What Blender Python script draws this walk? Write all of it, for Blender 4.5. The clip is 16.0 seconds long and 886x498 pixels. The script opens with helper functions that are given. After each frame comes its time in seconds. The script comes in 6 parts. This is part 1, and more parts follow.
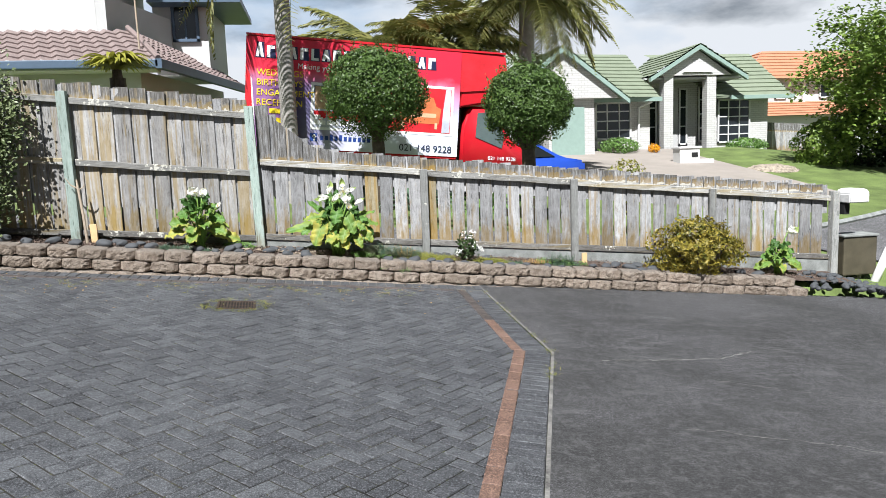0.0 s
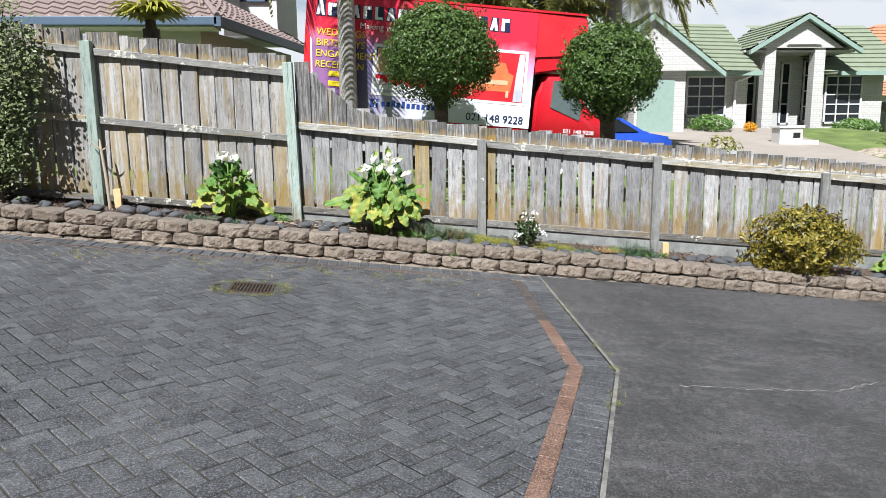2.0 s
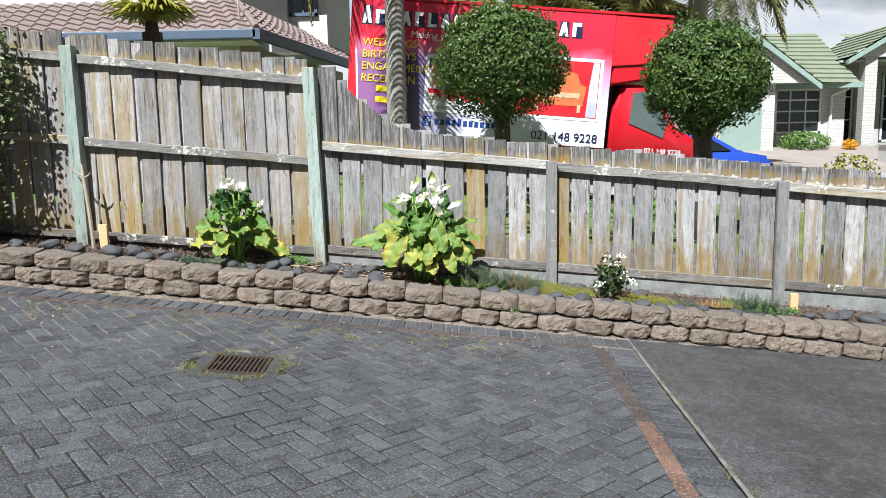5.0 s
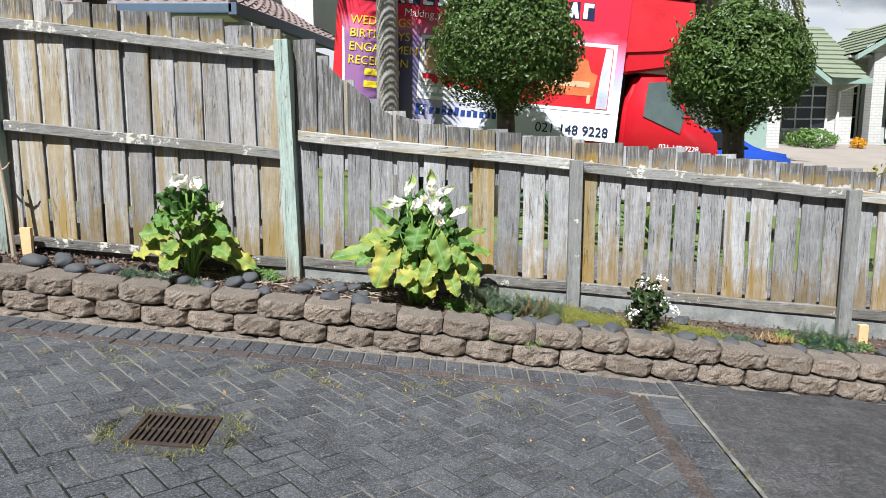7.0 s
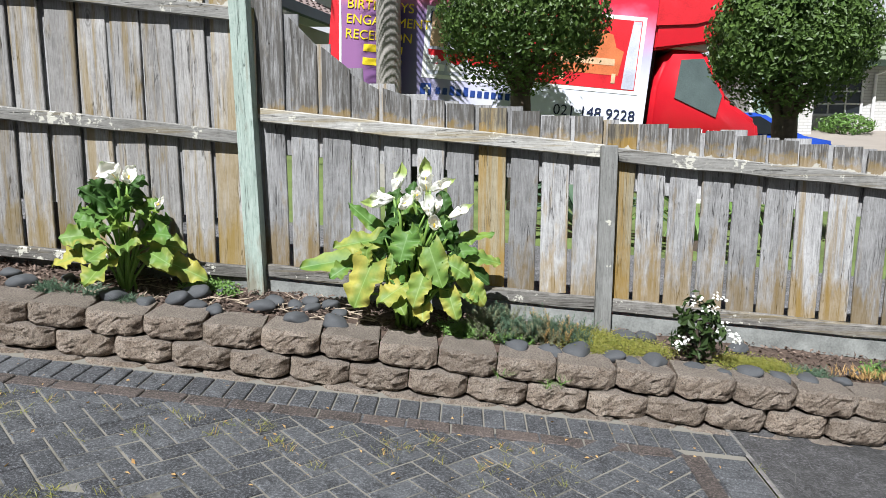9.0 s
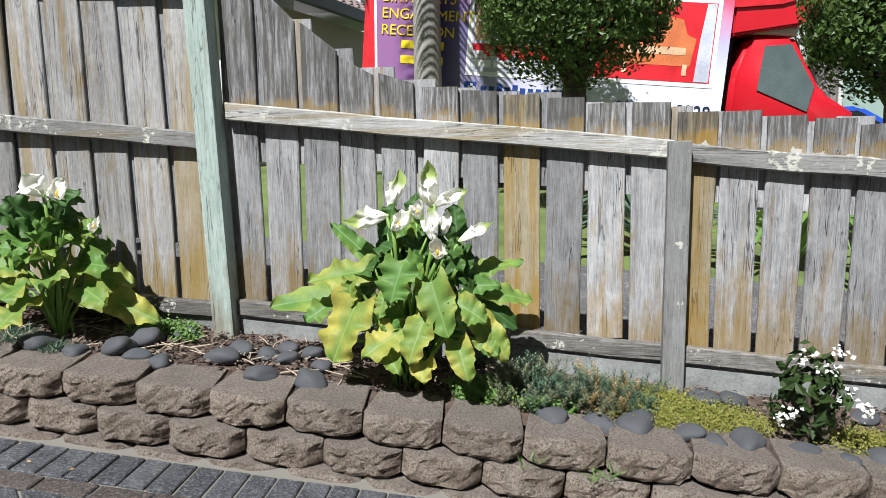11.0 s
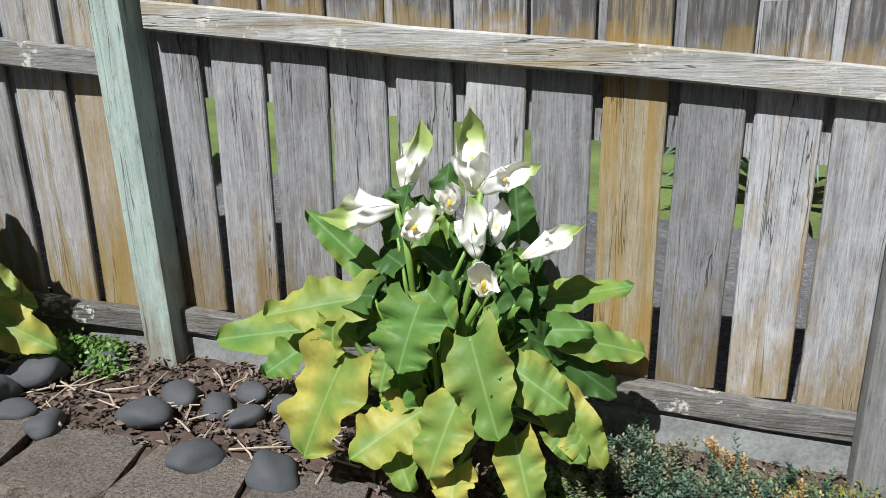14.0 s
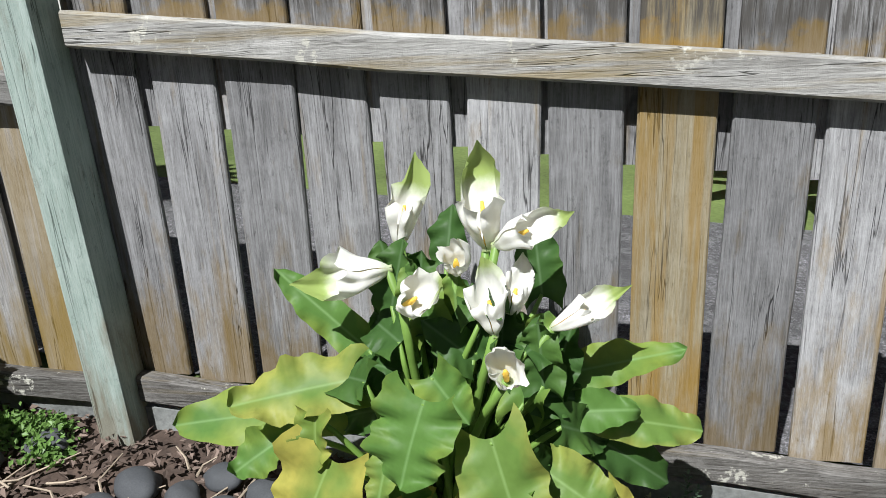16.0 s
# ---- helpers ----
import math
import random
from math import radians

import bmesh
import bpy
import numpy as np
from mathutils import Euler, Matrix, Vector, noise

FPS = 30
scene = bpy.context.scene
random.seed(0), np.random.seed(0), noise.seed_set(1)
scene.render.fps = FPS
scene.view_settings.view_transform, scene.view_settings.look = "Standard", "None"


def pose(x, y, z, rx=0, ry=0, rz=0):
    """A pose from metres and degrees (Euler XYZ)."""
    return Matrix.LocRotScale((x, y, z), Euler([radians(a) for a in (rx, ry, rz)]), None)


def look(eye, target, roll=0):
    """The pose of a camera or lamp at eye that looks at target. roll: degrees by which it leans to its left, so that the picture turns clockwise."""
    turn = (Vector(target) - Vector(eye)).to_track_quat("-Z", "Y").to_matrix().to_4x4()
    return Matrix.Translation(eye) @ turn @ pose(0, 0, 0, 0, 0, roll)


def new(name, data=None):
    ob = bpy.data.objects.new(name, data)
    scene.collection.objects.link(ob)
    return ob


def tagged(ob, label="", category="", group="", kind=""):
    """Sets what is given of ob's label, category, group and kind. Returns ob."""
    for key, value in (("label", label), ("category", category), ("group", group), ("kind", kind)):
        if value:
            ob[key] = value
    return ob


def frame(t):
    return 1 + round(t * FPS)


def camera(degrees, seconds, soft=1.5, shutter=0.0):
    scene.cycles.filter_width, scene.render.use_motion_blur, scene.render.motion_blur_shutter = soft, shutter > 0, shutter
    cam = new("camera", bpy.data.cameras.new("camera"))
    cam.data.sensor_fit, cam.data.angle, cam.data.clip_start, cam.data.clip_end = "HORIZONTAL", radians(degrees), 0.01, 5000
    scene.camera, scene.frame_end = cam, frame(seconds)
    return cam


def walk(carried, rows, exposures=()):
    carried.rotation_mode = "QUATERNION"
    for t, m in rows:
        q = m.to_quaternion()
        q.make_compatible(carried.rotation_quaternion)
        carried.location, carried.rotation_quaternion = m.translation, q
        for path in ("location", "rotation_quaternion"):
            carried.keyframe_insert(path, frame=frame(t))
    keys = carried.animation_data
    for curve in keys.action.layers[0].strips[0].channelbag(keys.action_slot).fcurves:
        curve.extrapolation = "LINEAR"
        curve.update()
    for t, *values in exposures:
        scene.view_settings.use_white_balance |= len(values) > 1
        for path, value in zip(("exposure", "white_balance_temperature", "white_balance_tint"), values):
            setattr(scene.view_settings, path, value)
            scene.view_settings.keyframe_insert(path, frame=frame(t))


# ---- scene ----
cam = camera(63.6, 16.0, soft=0.6)
PATH = [
    (0, (0.697, -8.77, 1.039), (1.023, -6.814, 0.779), -2.1),
    (0.5, (0.749, -8.456, 0.981), (1.18, -6.52, 0.721), -0.1),
    (1, (0.796, -8.177, 1.016), (1.19, -6.257, 0.618), -0.5),
    (1.5, (1.003, -8.0, 1.016), (1.185, -6.027, 0.746), -0.4),
    (2, (1.086, -7.756, 0.97), (1.196, -5.786, 0.644), -0.5),
    (2.5, (1.051, -7.504, 0.951), (1.191, -5.536, 0.625), -1.0),
    (3, (1.124, -7.233, 0.966), (1.054, -5.258, 0.663), -2.5),
    (3.5, (1.224, -6.949, 0.956), (1.144, -4.974, 0.648), -0.6),
    (4, (1.051, -6.657, 0.955), (1.141, -4.684, 0.64), -0.6),
    (4.5, (1.139, -6.37, 0.993), (1.097, -4.4, 0.649), -0.9),
    (5, (1.225, -6.127, 0.956), (1.157, -4.146, 0.691), -1.0),
    (5.2, (1.253, -5.949, 0.973), (1.243, -3.966, 0.714), -0.7),
    (7.3, (1.084, -4.889, 0.998), (1.04, -2.914, 0.685), 0.5),
    (7.5, (1.148, -4.769, 1.02), (1.063, -2.801, 0.673), 0.3),
    (8, (1.218, -4.54, 0.98), (1.124, -2.557, 0.741), 0.4),
    (8.5, (1.2, -4.278, 0.971), (1.17, -2.29, 0.758), 0.4),
    (9, (1.169, -4.036, 0.959), (1.1, -2.064, 0.63), 0.2),
    (9.2, (1.192, -3.941, 0.945), (1.121, -1.967, 0.632), -0.1),
    (11.3, (1.365, -2.923, 0.902), (1.100, -0.965, 0.597), -1.0),
    (11.5, (1.350, -2.829, 0.903), (1.110, -0.867, 0.594), -1.0),
    (12, (1.251, -2.624, 0.905), (0.998, -0.669, 0.568), -0.3),
    (12.5, (1.294, -2.425, 0.911), (0.890, -0.514, 0.483), -1.2),
    (13, (1.348, -2.253, 0.917), (0.917, -0.341, 0.518), 0.6),
    (13.5, (1.275, -2.008, 0.951), (0.964, -0.082, 0.513), -0.2),
    (14, (1.212, -1.816, 0.984), (0.808, 0.054, 0.400), -1.0),
    (14.5, (1.216, -1.641, 0.993), (0.714, 0.222, 0.466), -0.5),
    (15, (1.172, -1.489, 1.050), (0.805, 0.363, 0.389), -2.5),
    (15.5, (1.130, -1.470, 1.039), (0.907, 0.418, 0.417), -3.8),
    (16, (1.109, -1.457, 1.040), (0.740, 0.403, 0.401), -3.1),
]
walk(cam, [(t, look(eye, target, roll)) for t, eye, target, roll in PATH], exposures=[(0, 1.00, 6150, 10), (5, 0.98, 6150, 10), (9, 0.87, 6150, 10), (12, 0.72, 6150, 10), (16, 0.55, 6150, 10)])

# ---- world, sun ----
SUN_TRAVEL = Vector((0.34, 1.0, -1.38)).normalized()
world = bpy.data.worlds.new("sky")
scene.world = world
world.use_nodes = True
wn, wl = world.node_tree.nodes, world.node_tree.links
wn.clear()
w_out = wn.new("ShaderNodeOutputWorld")
w_bg = wn.new("ShaderNodeBackground")
w_bg.inputs["Strength"].default_value = 0.012
w_sky = wn.new("ShaderNodeTexSky")
w_sky.sky_type = "NISHITA"
w_sky.sun_disc = False
w_sky.sun_elevation = math.asin(-SUN_TRAVEL.z)
w_sky.sun_rotation = math.atan2(-SUN_TRAVEL.x, -SUN_TRAVEL.y)
w_co = wn.new("ShaderNodeTexCoord")
w_map = wn.new("ShaderNodeMapping")
w_map.inputs["Scale"].default_value = (1.5, 1.5, 4.0)
w_map.inputs["Location"].default_value = (0.9, 3.3, 1.4)
w_noise = wn.new("ShaderNodeTexNoise")
w_noise.inputs["Scale"].default_value = 1.9
w_noise.inputs["Detail"].default_value = 7.0
w_noise.inputs["Roughness"].default_value = 0.55
w_ramp = wn.new("ShaderNodeValToRGB")
w_ramp.color_ramp.elements[0].position = 0.40
w_ramp.color_ramp.elements[1].position = 0.60
w_tone = wn.new("ShaderNodeValToRGB")
w_tone.color_ramp.elements[0].position = 0.34
w_tone.color_ramp.elements[0].color = (0.62, 0.75, 0.90, 1)
w_tone.color_ramp.elements[1].position = 0.52
w_tone.color_ramp.elements[1].color = (0.97, 0.985, 1.0, 1)
w_gain = wn.new("ShaderNodeMix")
w_gain.data_type = "RGBA"
w_gain.blend_type = "MULTIPLY"
w_gain.clamp_result = False
w_gain.inputs["Factor"].default_value = 1.0
w_gain.inputs["B"].default_value = (36.0, 36.0, 36.0, 1)
w_mix = wn.new("ShaderNodeMix")
w_mix.data_type = "RGBA"
wl.new(w_co.outputs["Generated"], w_map.inputs["Vector"])
wl.new(w_map.outputs["Vector"], w_noise.inputs["Vector"])
# cloud banks close up towards the horizon
w_sep = wn.new("ShaderNodeSeparateXYZ")
w_low = wn.new("ShaderNodeMapRange")
w_low.inputs["From Max"].default_value = 0.50
w_low.inputs["To Min"].default_value = 0.32
w_low.inputs["To Max"].default_value = -0.16
w_add = wn.new("ShaderNodeMath")
w_puff = wn.new("ShaderNodeTexNoise")
w_puff.inputs["Scale"].default_value = 2.6
w_puff.inputs["Detail"].default_value = 6.0
wl.new(w_map.outputs["Vector"], w_puff.inputs["Vector"])
wl.new(w_puff.outputs["Fac"], w_tone.inputs["Fac"])
wl.new(w_tone.outputs["Color"], w_gain.inputs["A"])
wl.new(w_gain.outputs["Result"], w_mix.inputs["B"])
wl.new(w_co.outputs["Generated"], w_sep.inputs[0])
wl.new(w_sep.outputs["Z"], w_low.inputs["Value"])
wl.new(w_low.outputs[0], w_add.inputs[0])
wl.new(w_noise.outputs["Fac"], w_add.inputs[1])
wl.new(w_add.outputs[0], w_ramp.inputs["Fac"])
wl.new(w_ramp.outputs["Color"], w_mix.inputs["Factor"])
wl.new(w_sky.outputs["Color"], w_mix.inputs["A"])
wl.new(w_mix.outputs["Result"], w_bg.inputs["Color"])
wl.new(w_bg.outputs["Background"], w_out.inputs["Surface"])

sun_data = bpy.data.lights.new("sun", "SUN")
sun_data.energy = 5.0
sun_data.angle = radians(0.5)
sun_data.color = (1.0, 0.975, 0.94)
sun = new("sun", sun_data)
sun.matrix_world = look((-6, -18, 26), Vector((-6, -18, 26)) + SUN_TRAVEL)

# ---- materials ----


def material(name, rough=0.8, metal=0.0, spec=0.3):
    m = bpy.data.materials.new(name)
    m.use_nodes = True
    b = m.node_tree.nodes["Principled BSDF"]
    b.inputs["Roughness"].default_value = rough
    b.inputs["Metallic"].default_value = metal
    b.inputs["Specular IOR Level"].default_value = spec
    return m, m.node_tree.nodes, m.node_tree.links, b


def coords(n, l, scale=(1, 1, 1), random_shift=False, out="Object"):
    co = n.new("ShaderNodeTexCoord")
    mp = n.new("ShaderNodeMapping")
    mp.inputs["Scale"].default_value = scale
    l.new(co.outputs[out], mp.inputs["Vector"])
    if random_shift:
        info = n.new("ShaderNodeObjectInfo")
        mul = n.new("ShaderNodeMath")
        mul.operation = "MULTIPLY"
        mul.inputs[1].default_value = 37.0
        l.new(info.outputs["Random"], mul.inputs[0])
        cmb = n.new("ShaderNodeCombineXYZ")
        for k in ("X", "Y", "Z"):
            l.new(mul.outputs[0], cmb.inputs[k])
        l.new(cmb.outputs[0], mp.inputs["Location"])
    return mp.outputs["Vector"]


def noise_tex(n, l, vec, scale, detail=4.0, rough=0.55):
    t = n.new("ShaderNodeTexNoise")
    t.inputs["Scale"].default_value = scale
    t.inputs["Detail"].default_value = detail
    t.inputs["Roughness"].default_value = rough
    l.new(vec, t.inputs["Vector"])
    return t.outputs["Fac"]


def ramp(n, l, fac, stops):
    r = n.new("ShaderNodeValToRGB")
    e = r.color_ramp.elements
    while len(e) < len(stops):
        e.new(0.5)
    for k, (p, c) in enumerate(stops):
        e[k].position = p
        e[k].color = (*c, 1) if len(c) == 3 else c
    l.new(fac, r.inputs["Fac"])
    return r.outputs["Color"]


def grey(v):
    return (v, v, v)


def mixed(n, l, fac, a, b, mode="MIX"):
    m = n.new("ShaderNodeMix")
    m.data_type = "RGBA"
    m.blend_type = mode
    for sock, val in (("Factor", fac), ("A", a), ("B", b)):
        if isinstance(val, (int, float)):
            m.inputs[sock].default_value = val
        elif isinstance(val, tuple):
            m.inputs[sock].default_value = (*val, 1)
        else:
            l.new(val, m.inputs[sock])
    return m.outputs["Result"]


def bump(n, l, b, height, strength=0.4, distance=0.01):
    k = n.new("ShaderNodeBump")
    k.inputs["Strength"].default_value = strength
    k.inputs["Distance"].default_value = distance
    l.new(height, k.inputs["Height"])
    l.new(k.outputs["Normal"], b.inputs["Normal"])


def plain(name, colour, rough=0.6, metal=0.0, spec=0.4, vary=0.18, scale=6.0, relief=0.0, fine=60.0):
    m, n, l, b = material(name, rough, metal, spec)
    v = coords(n, l, random_shift=True)
    big = noise_tex(n, l, v, scale)
    lo = tuple(c * (1 - vary) for c in colour)
    hi = tuple(min(1, c * (1 + vary)) for c in colour)
    col = ramp(n, l, big, [(0.3, lo), (0.7, hi)])
    small = noise_tex(n, l, v, fine, 3)
    col = mixed(n, l, 0.35, col, ramp(n, l, small, [(0.3, lo), (0.7, hi)]))
    l.new(col, b.inputs["Base Color"])
    if relief:
        bump(n, l, b, small, relief, 0.004)
    return m


def weathered(name, tones, stain, stain_at, lichen=0.0, axis=2, rough=0.88, crust_at=None, spread=0.12):
    """Old timber: fine grain along one axis, drying cracks, knots, ochre algae streaks, pale lichen crusts."""
    m, n, l, b = material(name, rough, 0, 0.15)

    def along(wide, long):
        sc = [wide, wide, wide]
        sc[axis] = long
        return coords(n, l, tuple(sc), True)
    v = coords(n, l, (1, 1, 1), True)
    fine = noise_tex(n, l, along(150.0, 7.0), 1.5, 10, 0.80)
    wide = noise_tex(n, l, along(26.0, 2.2), 1.0, 8, 0.7)
    cloud = noise_tex(n, l, v, 9.0, 8, 0.75)
    col = ramp(n, l, fine, [(0.26, tones[0]), (0.43, tones[1]), (0.62, tones[2])])
    col = mixed(n, l, ramp(n, l, wide, [(0.40, grey(0.0)), (0.66, grey(0.8))]), col, mixed(n, l, 0.6, col, tones[0]))
    col = mixed(n, l, ramp(n, l, cloud, [(0.48, grey(0.0)), (0.70, grey(0.6))]), col, tones[2])
    crack = noise_tex(n, l, along(150.0, 1.6), 0.9, 4, 0.55)
    col = mixed(n, l, ramp(n, l, crack, [(0.26, grey(0.5)), (0.31, grey(0))]), col, tuple(c * 0.35 for c in tones[0]))
    check = noise_tex(n, l, along(34.0, 1.3), 1.0, 3, 0.5)
    sparse = noise_tex(n, l, along(9.0, 2.4), 1.0, 3, 0.5)
    line = n.new("ShaderNodeMath")
    line.operation = "MULTIPLY"
    l.new(ramp(n, l, check, [(0.491, grey(0)), (0.499, grey(1)), (0.501, grey(1)), (0.509, grey(0))]), line.inputs[0])
    l.new(ramp(n, l, sparse, [(0.46, grey(0)), (0.56, grey(0.95))]), line.inputs[1])
    col = mixed(n, l, line.outputs[0], col, tuple(c * 0.45 for c in tones[0]))
    dirt = noise_tex(n, l, along(60.0, 24.0), 1.0, 8, 0.8)
    col = mixed(n, l, ramp(n, l, dirt, [(0.34, grey(0.45)), (0.43, grey(0))]), col, tuple(c * 0.5 for c in tones[0]))
    vor = n.new("ShaderNodeTexVoronoi")
    vor.inputs["Scale"].default_value = 1.0
    l.new(along(6.0, 2.3), vor.inputs["Vector"])
    col = mixed(n, l, ramp(n, l, vor.outputs["Distance"], [(0.03, grey(0.75)), (0.075, grey(0.1)), (0.10, grey(0.45)), (0.13, grey(0))]), col, tuple(c * 0.55 for c in tones[0]))
    st = noise_tex(n, l, along(24.0, 1.1), 1.0, 6, 0.6)
    info = n.new("ShaderNodeObjectInfo")
    add = n.new("ShaderNodeMath")
    add.operation = "MULTIPLY_ADD"
    add.inputs[1].default_value = spread
    l.new(info.outputs["Random"], add.inputs[0])
    l.new(st, add.inputs[2])
    col = mixed(n, l, ramp(n, l, add.outputs[0], [(stain_at, grey(0)), (stain_at + 0.13, grey(0.8))]), col, mixed(n, l, 0.70, col, stain))
    if crust_at:
        foot_co = n.new("ShaderNodeTexCoord")
        foot_sep = n.new("ShaderNodeSeparateXYZ")
        l.new(foot_co.outputs["Object"], foot_sep.inputs[0])
        foot = n.new("ShaderNodeMapRange")
        foot.inputs["From Min"].default_value = 0.0
        foot.inputs["From Max"].default_value = 0.42
        foot.inputs["To Min"].default_value = 0.30
        foot.inputs["To Max"].default_value = 0.0
        l.new(foot_sep.outputs["Z"], foot.inputs["Value"])
        algae = n.new("ShaderNodeMath")
        l.new(foot.outputs[0], algae.inputs[0])
        l.new(noise_tex(n, l, along(16.0, 4.0), 1.0, 7, 0.65), algae.inputs[1])
        edge_sep = n.new("ShaderNodeSeparateXYZ")
        l.new(foot_co.outputs["Generated"], edge_sep.inputs[0])
        edge = n.new("ShaderNodeMath")
        edge.operation = "MULTIPLY_ADD"
        edge.inputs[1].default_value = 0.42
        l.new(noise_tex(n, l, along(12.0, 2.5), 1.0, 5, 0.6), edge.inputs[0])
        l.new(edge_sep.outputs["X"], edge.inputs[2])
        col = mixed(n, l, ramp(n, l, edge.outputs[0], [(1.05, grey(0)), (1.17, grey(0.8))]), col, mixed(n, l, 0.75, col, stain))
        col = mixed(n, l, ramp(n, l, algae.outputs[0], [(0.58, grey(0)), (0.76, grey(0.85))]), col, mixed(n, l, 0.72, col, stain))
    shade = n.new("ShaderNodeMapRange")
    shade.inputs["To Min"].default_value = 0.58
    shade.inputs["To Max"].default_value = 1.14
    l.new(info.outputs["Random"], shade.inputs["Value"])
    col = mixed(n, l, 1.0, col, shade.outputs[0], "MULTIPLY")
    if crust_at:
        co = n.new("ShaderNodeTexCoord")
        sep = n.new("ShaderNodeSeparateXYZ")
        l.new(co.outputs["Object"], sep.inputs[0])
        zone = n.new("ShaderNodeMapRange")
        zone.inputs["From Min"].default_value = crust_at - 0.03
        zone.inputs["From Max"].default_value = crust_at + 0.05
        l.new(sep.outputs["Z"], zone.inputs["Value"])
        drip = noise_tex(n, l, along(48.0, 3.5), 1.2, 6, 0.7)
        mul = n.new("ShaderNodeMath")
        mul.operation = "MULTIPLY"
        l.new(zone.outputs[0], mul.inputs[0])
        l.new(ramp(n, l, drip, [(0.45, grey(0.92)), (0.64, grey(0))]), mul.inputs[1])
        col = mixed(n, l, mul.outputs[0], col, (0.085, 0.080, 0.072))
        # ochre algae and pale lichen crust where the board stands on the rail
        for reach, at, width, amount, tone in ((0.12, 0.50, 0.16, 0.7, mixed(n, l, 0.75, col, stain)), (0.055, 0.73, 0.03, 0.85, (0.50, 0.49, 0.44))):
            near = n.new("ShaderNodeMapRange")
            near.inputs["From Min"].default_value = crust_at - 0.035
            near.inputs["From Max"].default_value = crust_at + reach
            near.inputs["To Min"].default_value = 0.30
            near.inputs["To Max"].default_value = -0.25
            l.new(sep.outputs["Z"], near.inputs["Value"])
            above = n.new("ShaderNodeMath")
            above.operation = "GREATER_THAN"
            above.inputs[1].default_value = crust_at - 0.04
            l.new(sep.outputs["Z"], above.inputs[0])
            spot = n.new("ShaderNodeMath")
            l.new(near.outputs[0], spot.inputs[0])
            l.new(noise_tex(n, l, v, 17, 6, 0.62), spot.inputs[1])
            hit = n.new("ShaderNodeMath")
            hit.operation = "MULTIPLY"
            l.new(ramp(n, l, spot.outputs[0], [(at, grey(0)), (at + width, grey(amount))]), hit.inputs[0])
            l.new(above.outputs[0], hit.inputs[1])
            col = mixed(n, l, hit.outputs[0], col, tone)
    if lichen:
        li = noise_tex(n, l, v, 30, 6, 0.65)
        big = noise_tex(n, l, v, 4.0, 2)
        mul = n.new("ShaderNodeMath")
        mul.operation = "MULTIPLY"
        l.new(li, mul.inputs[0])
        l.new(big, mul.inputs[1])
        col = mixed(n, l, ramp(n, l, mul.outputs[0], [(0.40 - lichen, grey(0)), (0.43 - lichen, grey(0.9))]), col, (0.56, 0.55, 0.48))
    l.new(col, b.inputs["Base Color"])
    both = n.new("ShaderNodeMath")
    both.operation = "SUBTRACT"
    l.new(fine, both.inputs[0])
    l.new(line.outputs[0], both.inputs[1])
    bump(n, l, b, both.outputs[0], 0.7, 0.005)
    return m


M = {}
GREY_BOARD = ((0.070, 0.069, 0.068), (0.315, 0.313, 0.312), (0.535, 0.538, 0.542))
M["paling"] = weathered("weathered_paling", GREY_BOARD, (0.25, 0.155, 0.02), 0.64, 0.0, crust_at=0.89)
M["paling_tall"] = weathered("weathered_tall_paling", ((0.11, 0.105, 0.10), (0.30, 0.29, 0.28), (0.48, 0.475, 0.46)), (0.24, 0.16, 0.03), 0.55, 0.0, crust_at=1.50)
M["paling_back"] = weathered("weathered_back_paling", GREY_BOARD, (0.25, 0.155, 0.02), 0.66, 0.0)
M["paling_gold"] = weathered("golden_paling", ((0.15, 0.125, 0.08), (0.30, 0.25, 0.15), (0.43, 0.39, 0.29)), (0.31, 0.18, 0.02), 0.53, 0.0, crust_at=0.89)
M["rail"] = weathered("weathered_rail", ((0.12, 0.115, 0.10), (0.31, 0.305, 0.285), (0.50, 0.495, 0.47)), (0.25, 0.18, 0.05), 0.57, 0.085, axis=0)
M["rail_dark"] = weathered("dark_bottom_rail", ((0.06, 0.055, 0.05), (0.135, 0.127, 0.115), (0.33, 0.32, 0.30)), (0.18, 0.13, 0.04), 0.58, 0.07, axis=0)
M["post"] = weathered("green_treated_post", ((0.16, 0.21, 0.18), (0.31, 0.39, 0.345), (0.43, 0.50, 0.46)), (0.17, 0.12, 0.07), 0.70, crust_at=3.0)
M["post_grey"] = weathered("grey_post", ((0.13, 0.13, 0.12), (0.30, 0.305, 0.29), (0.48, 0.485, 0.47)), (0.24, 0.19, 0.09), 0.62, 0.04)
M["raw_wood"] = plain("raw_pine", (0.62, 0.42, 0.22), 0.7, vary=0.15)
M["concrete"] = plain("old_concrete", (0.215, 0.225, 0.215), 0.9, vary=0.5, relief=0.4, fine=90)


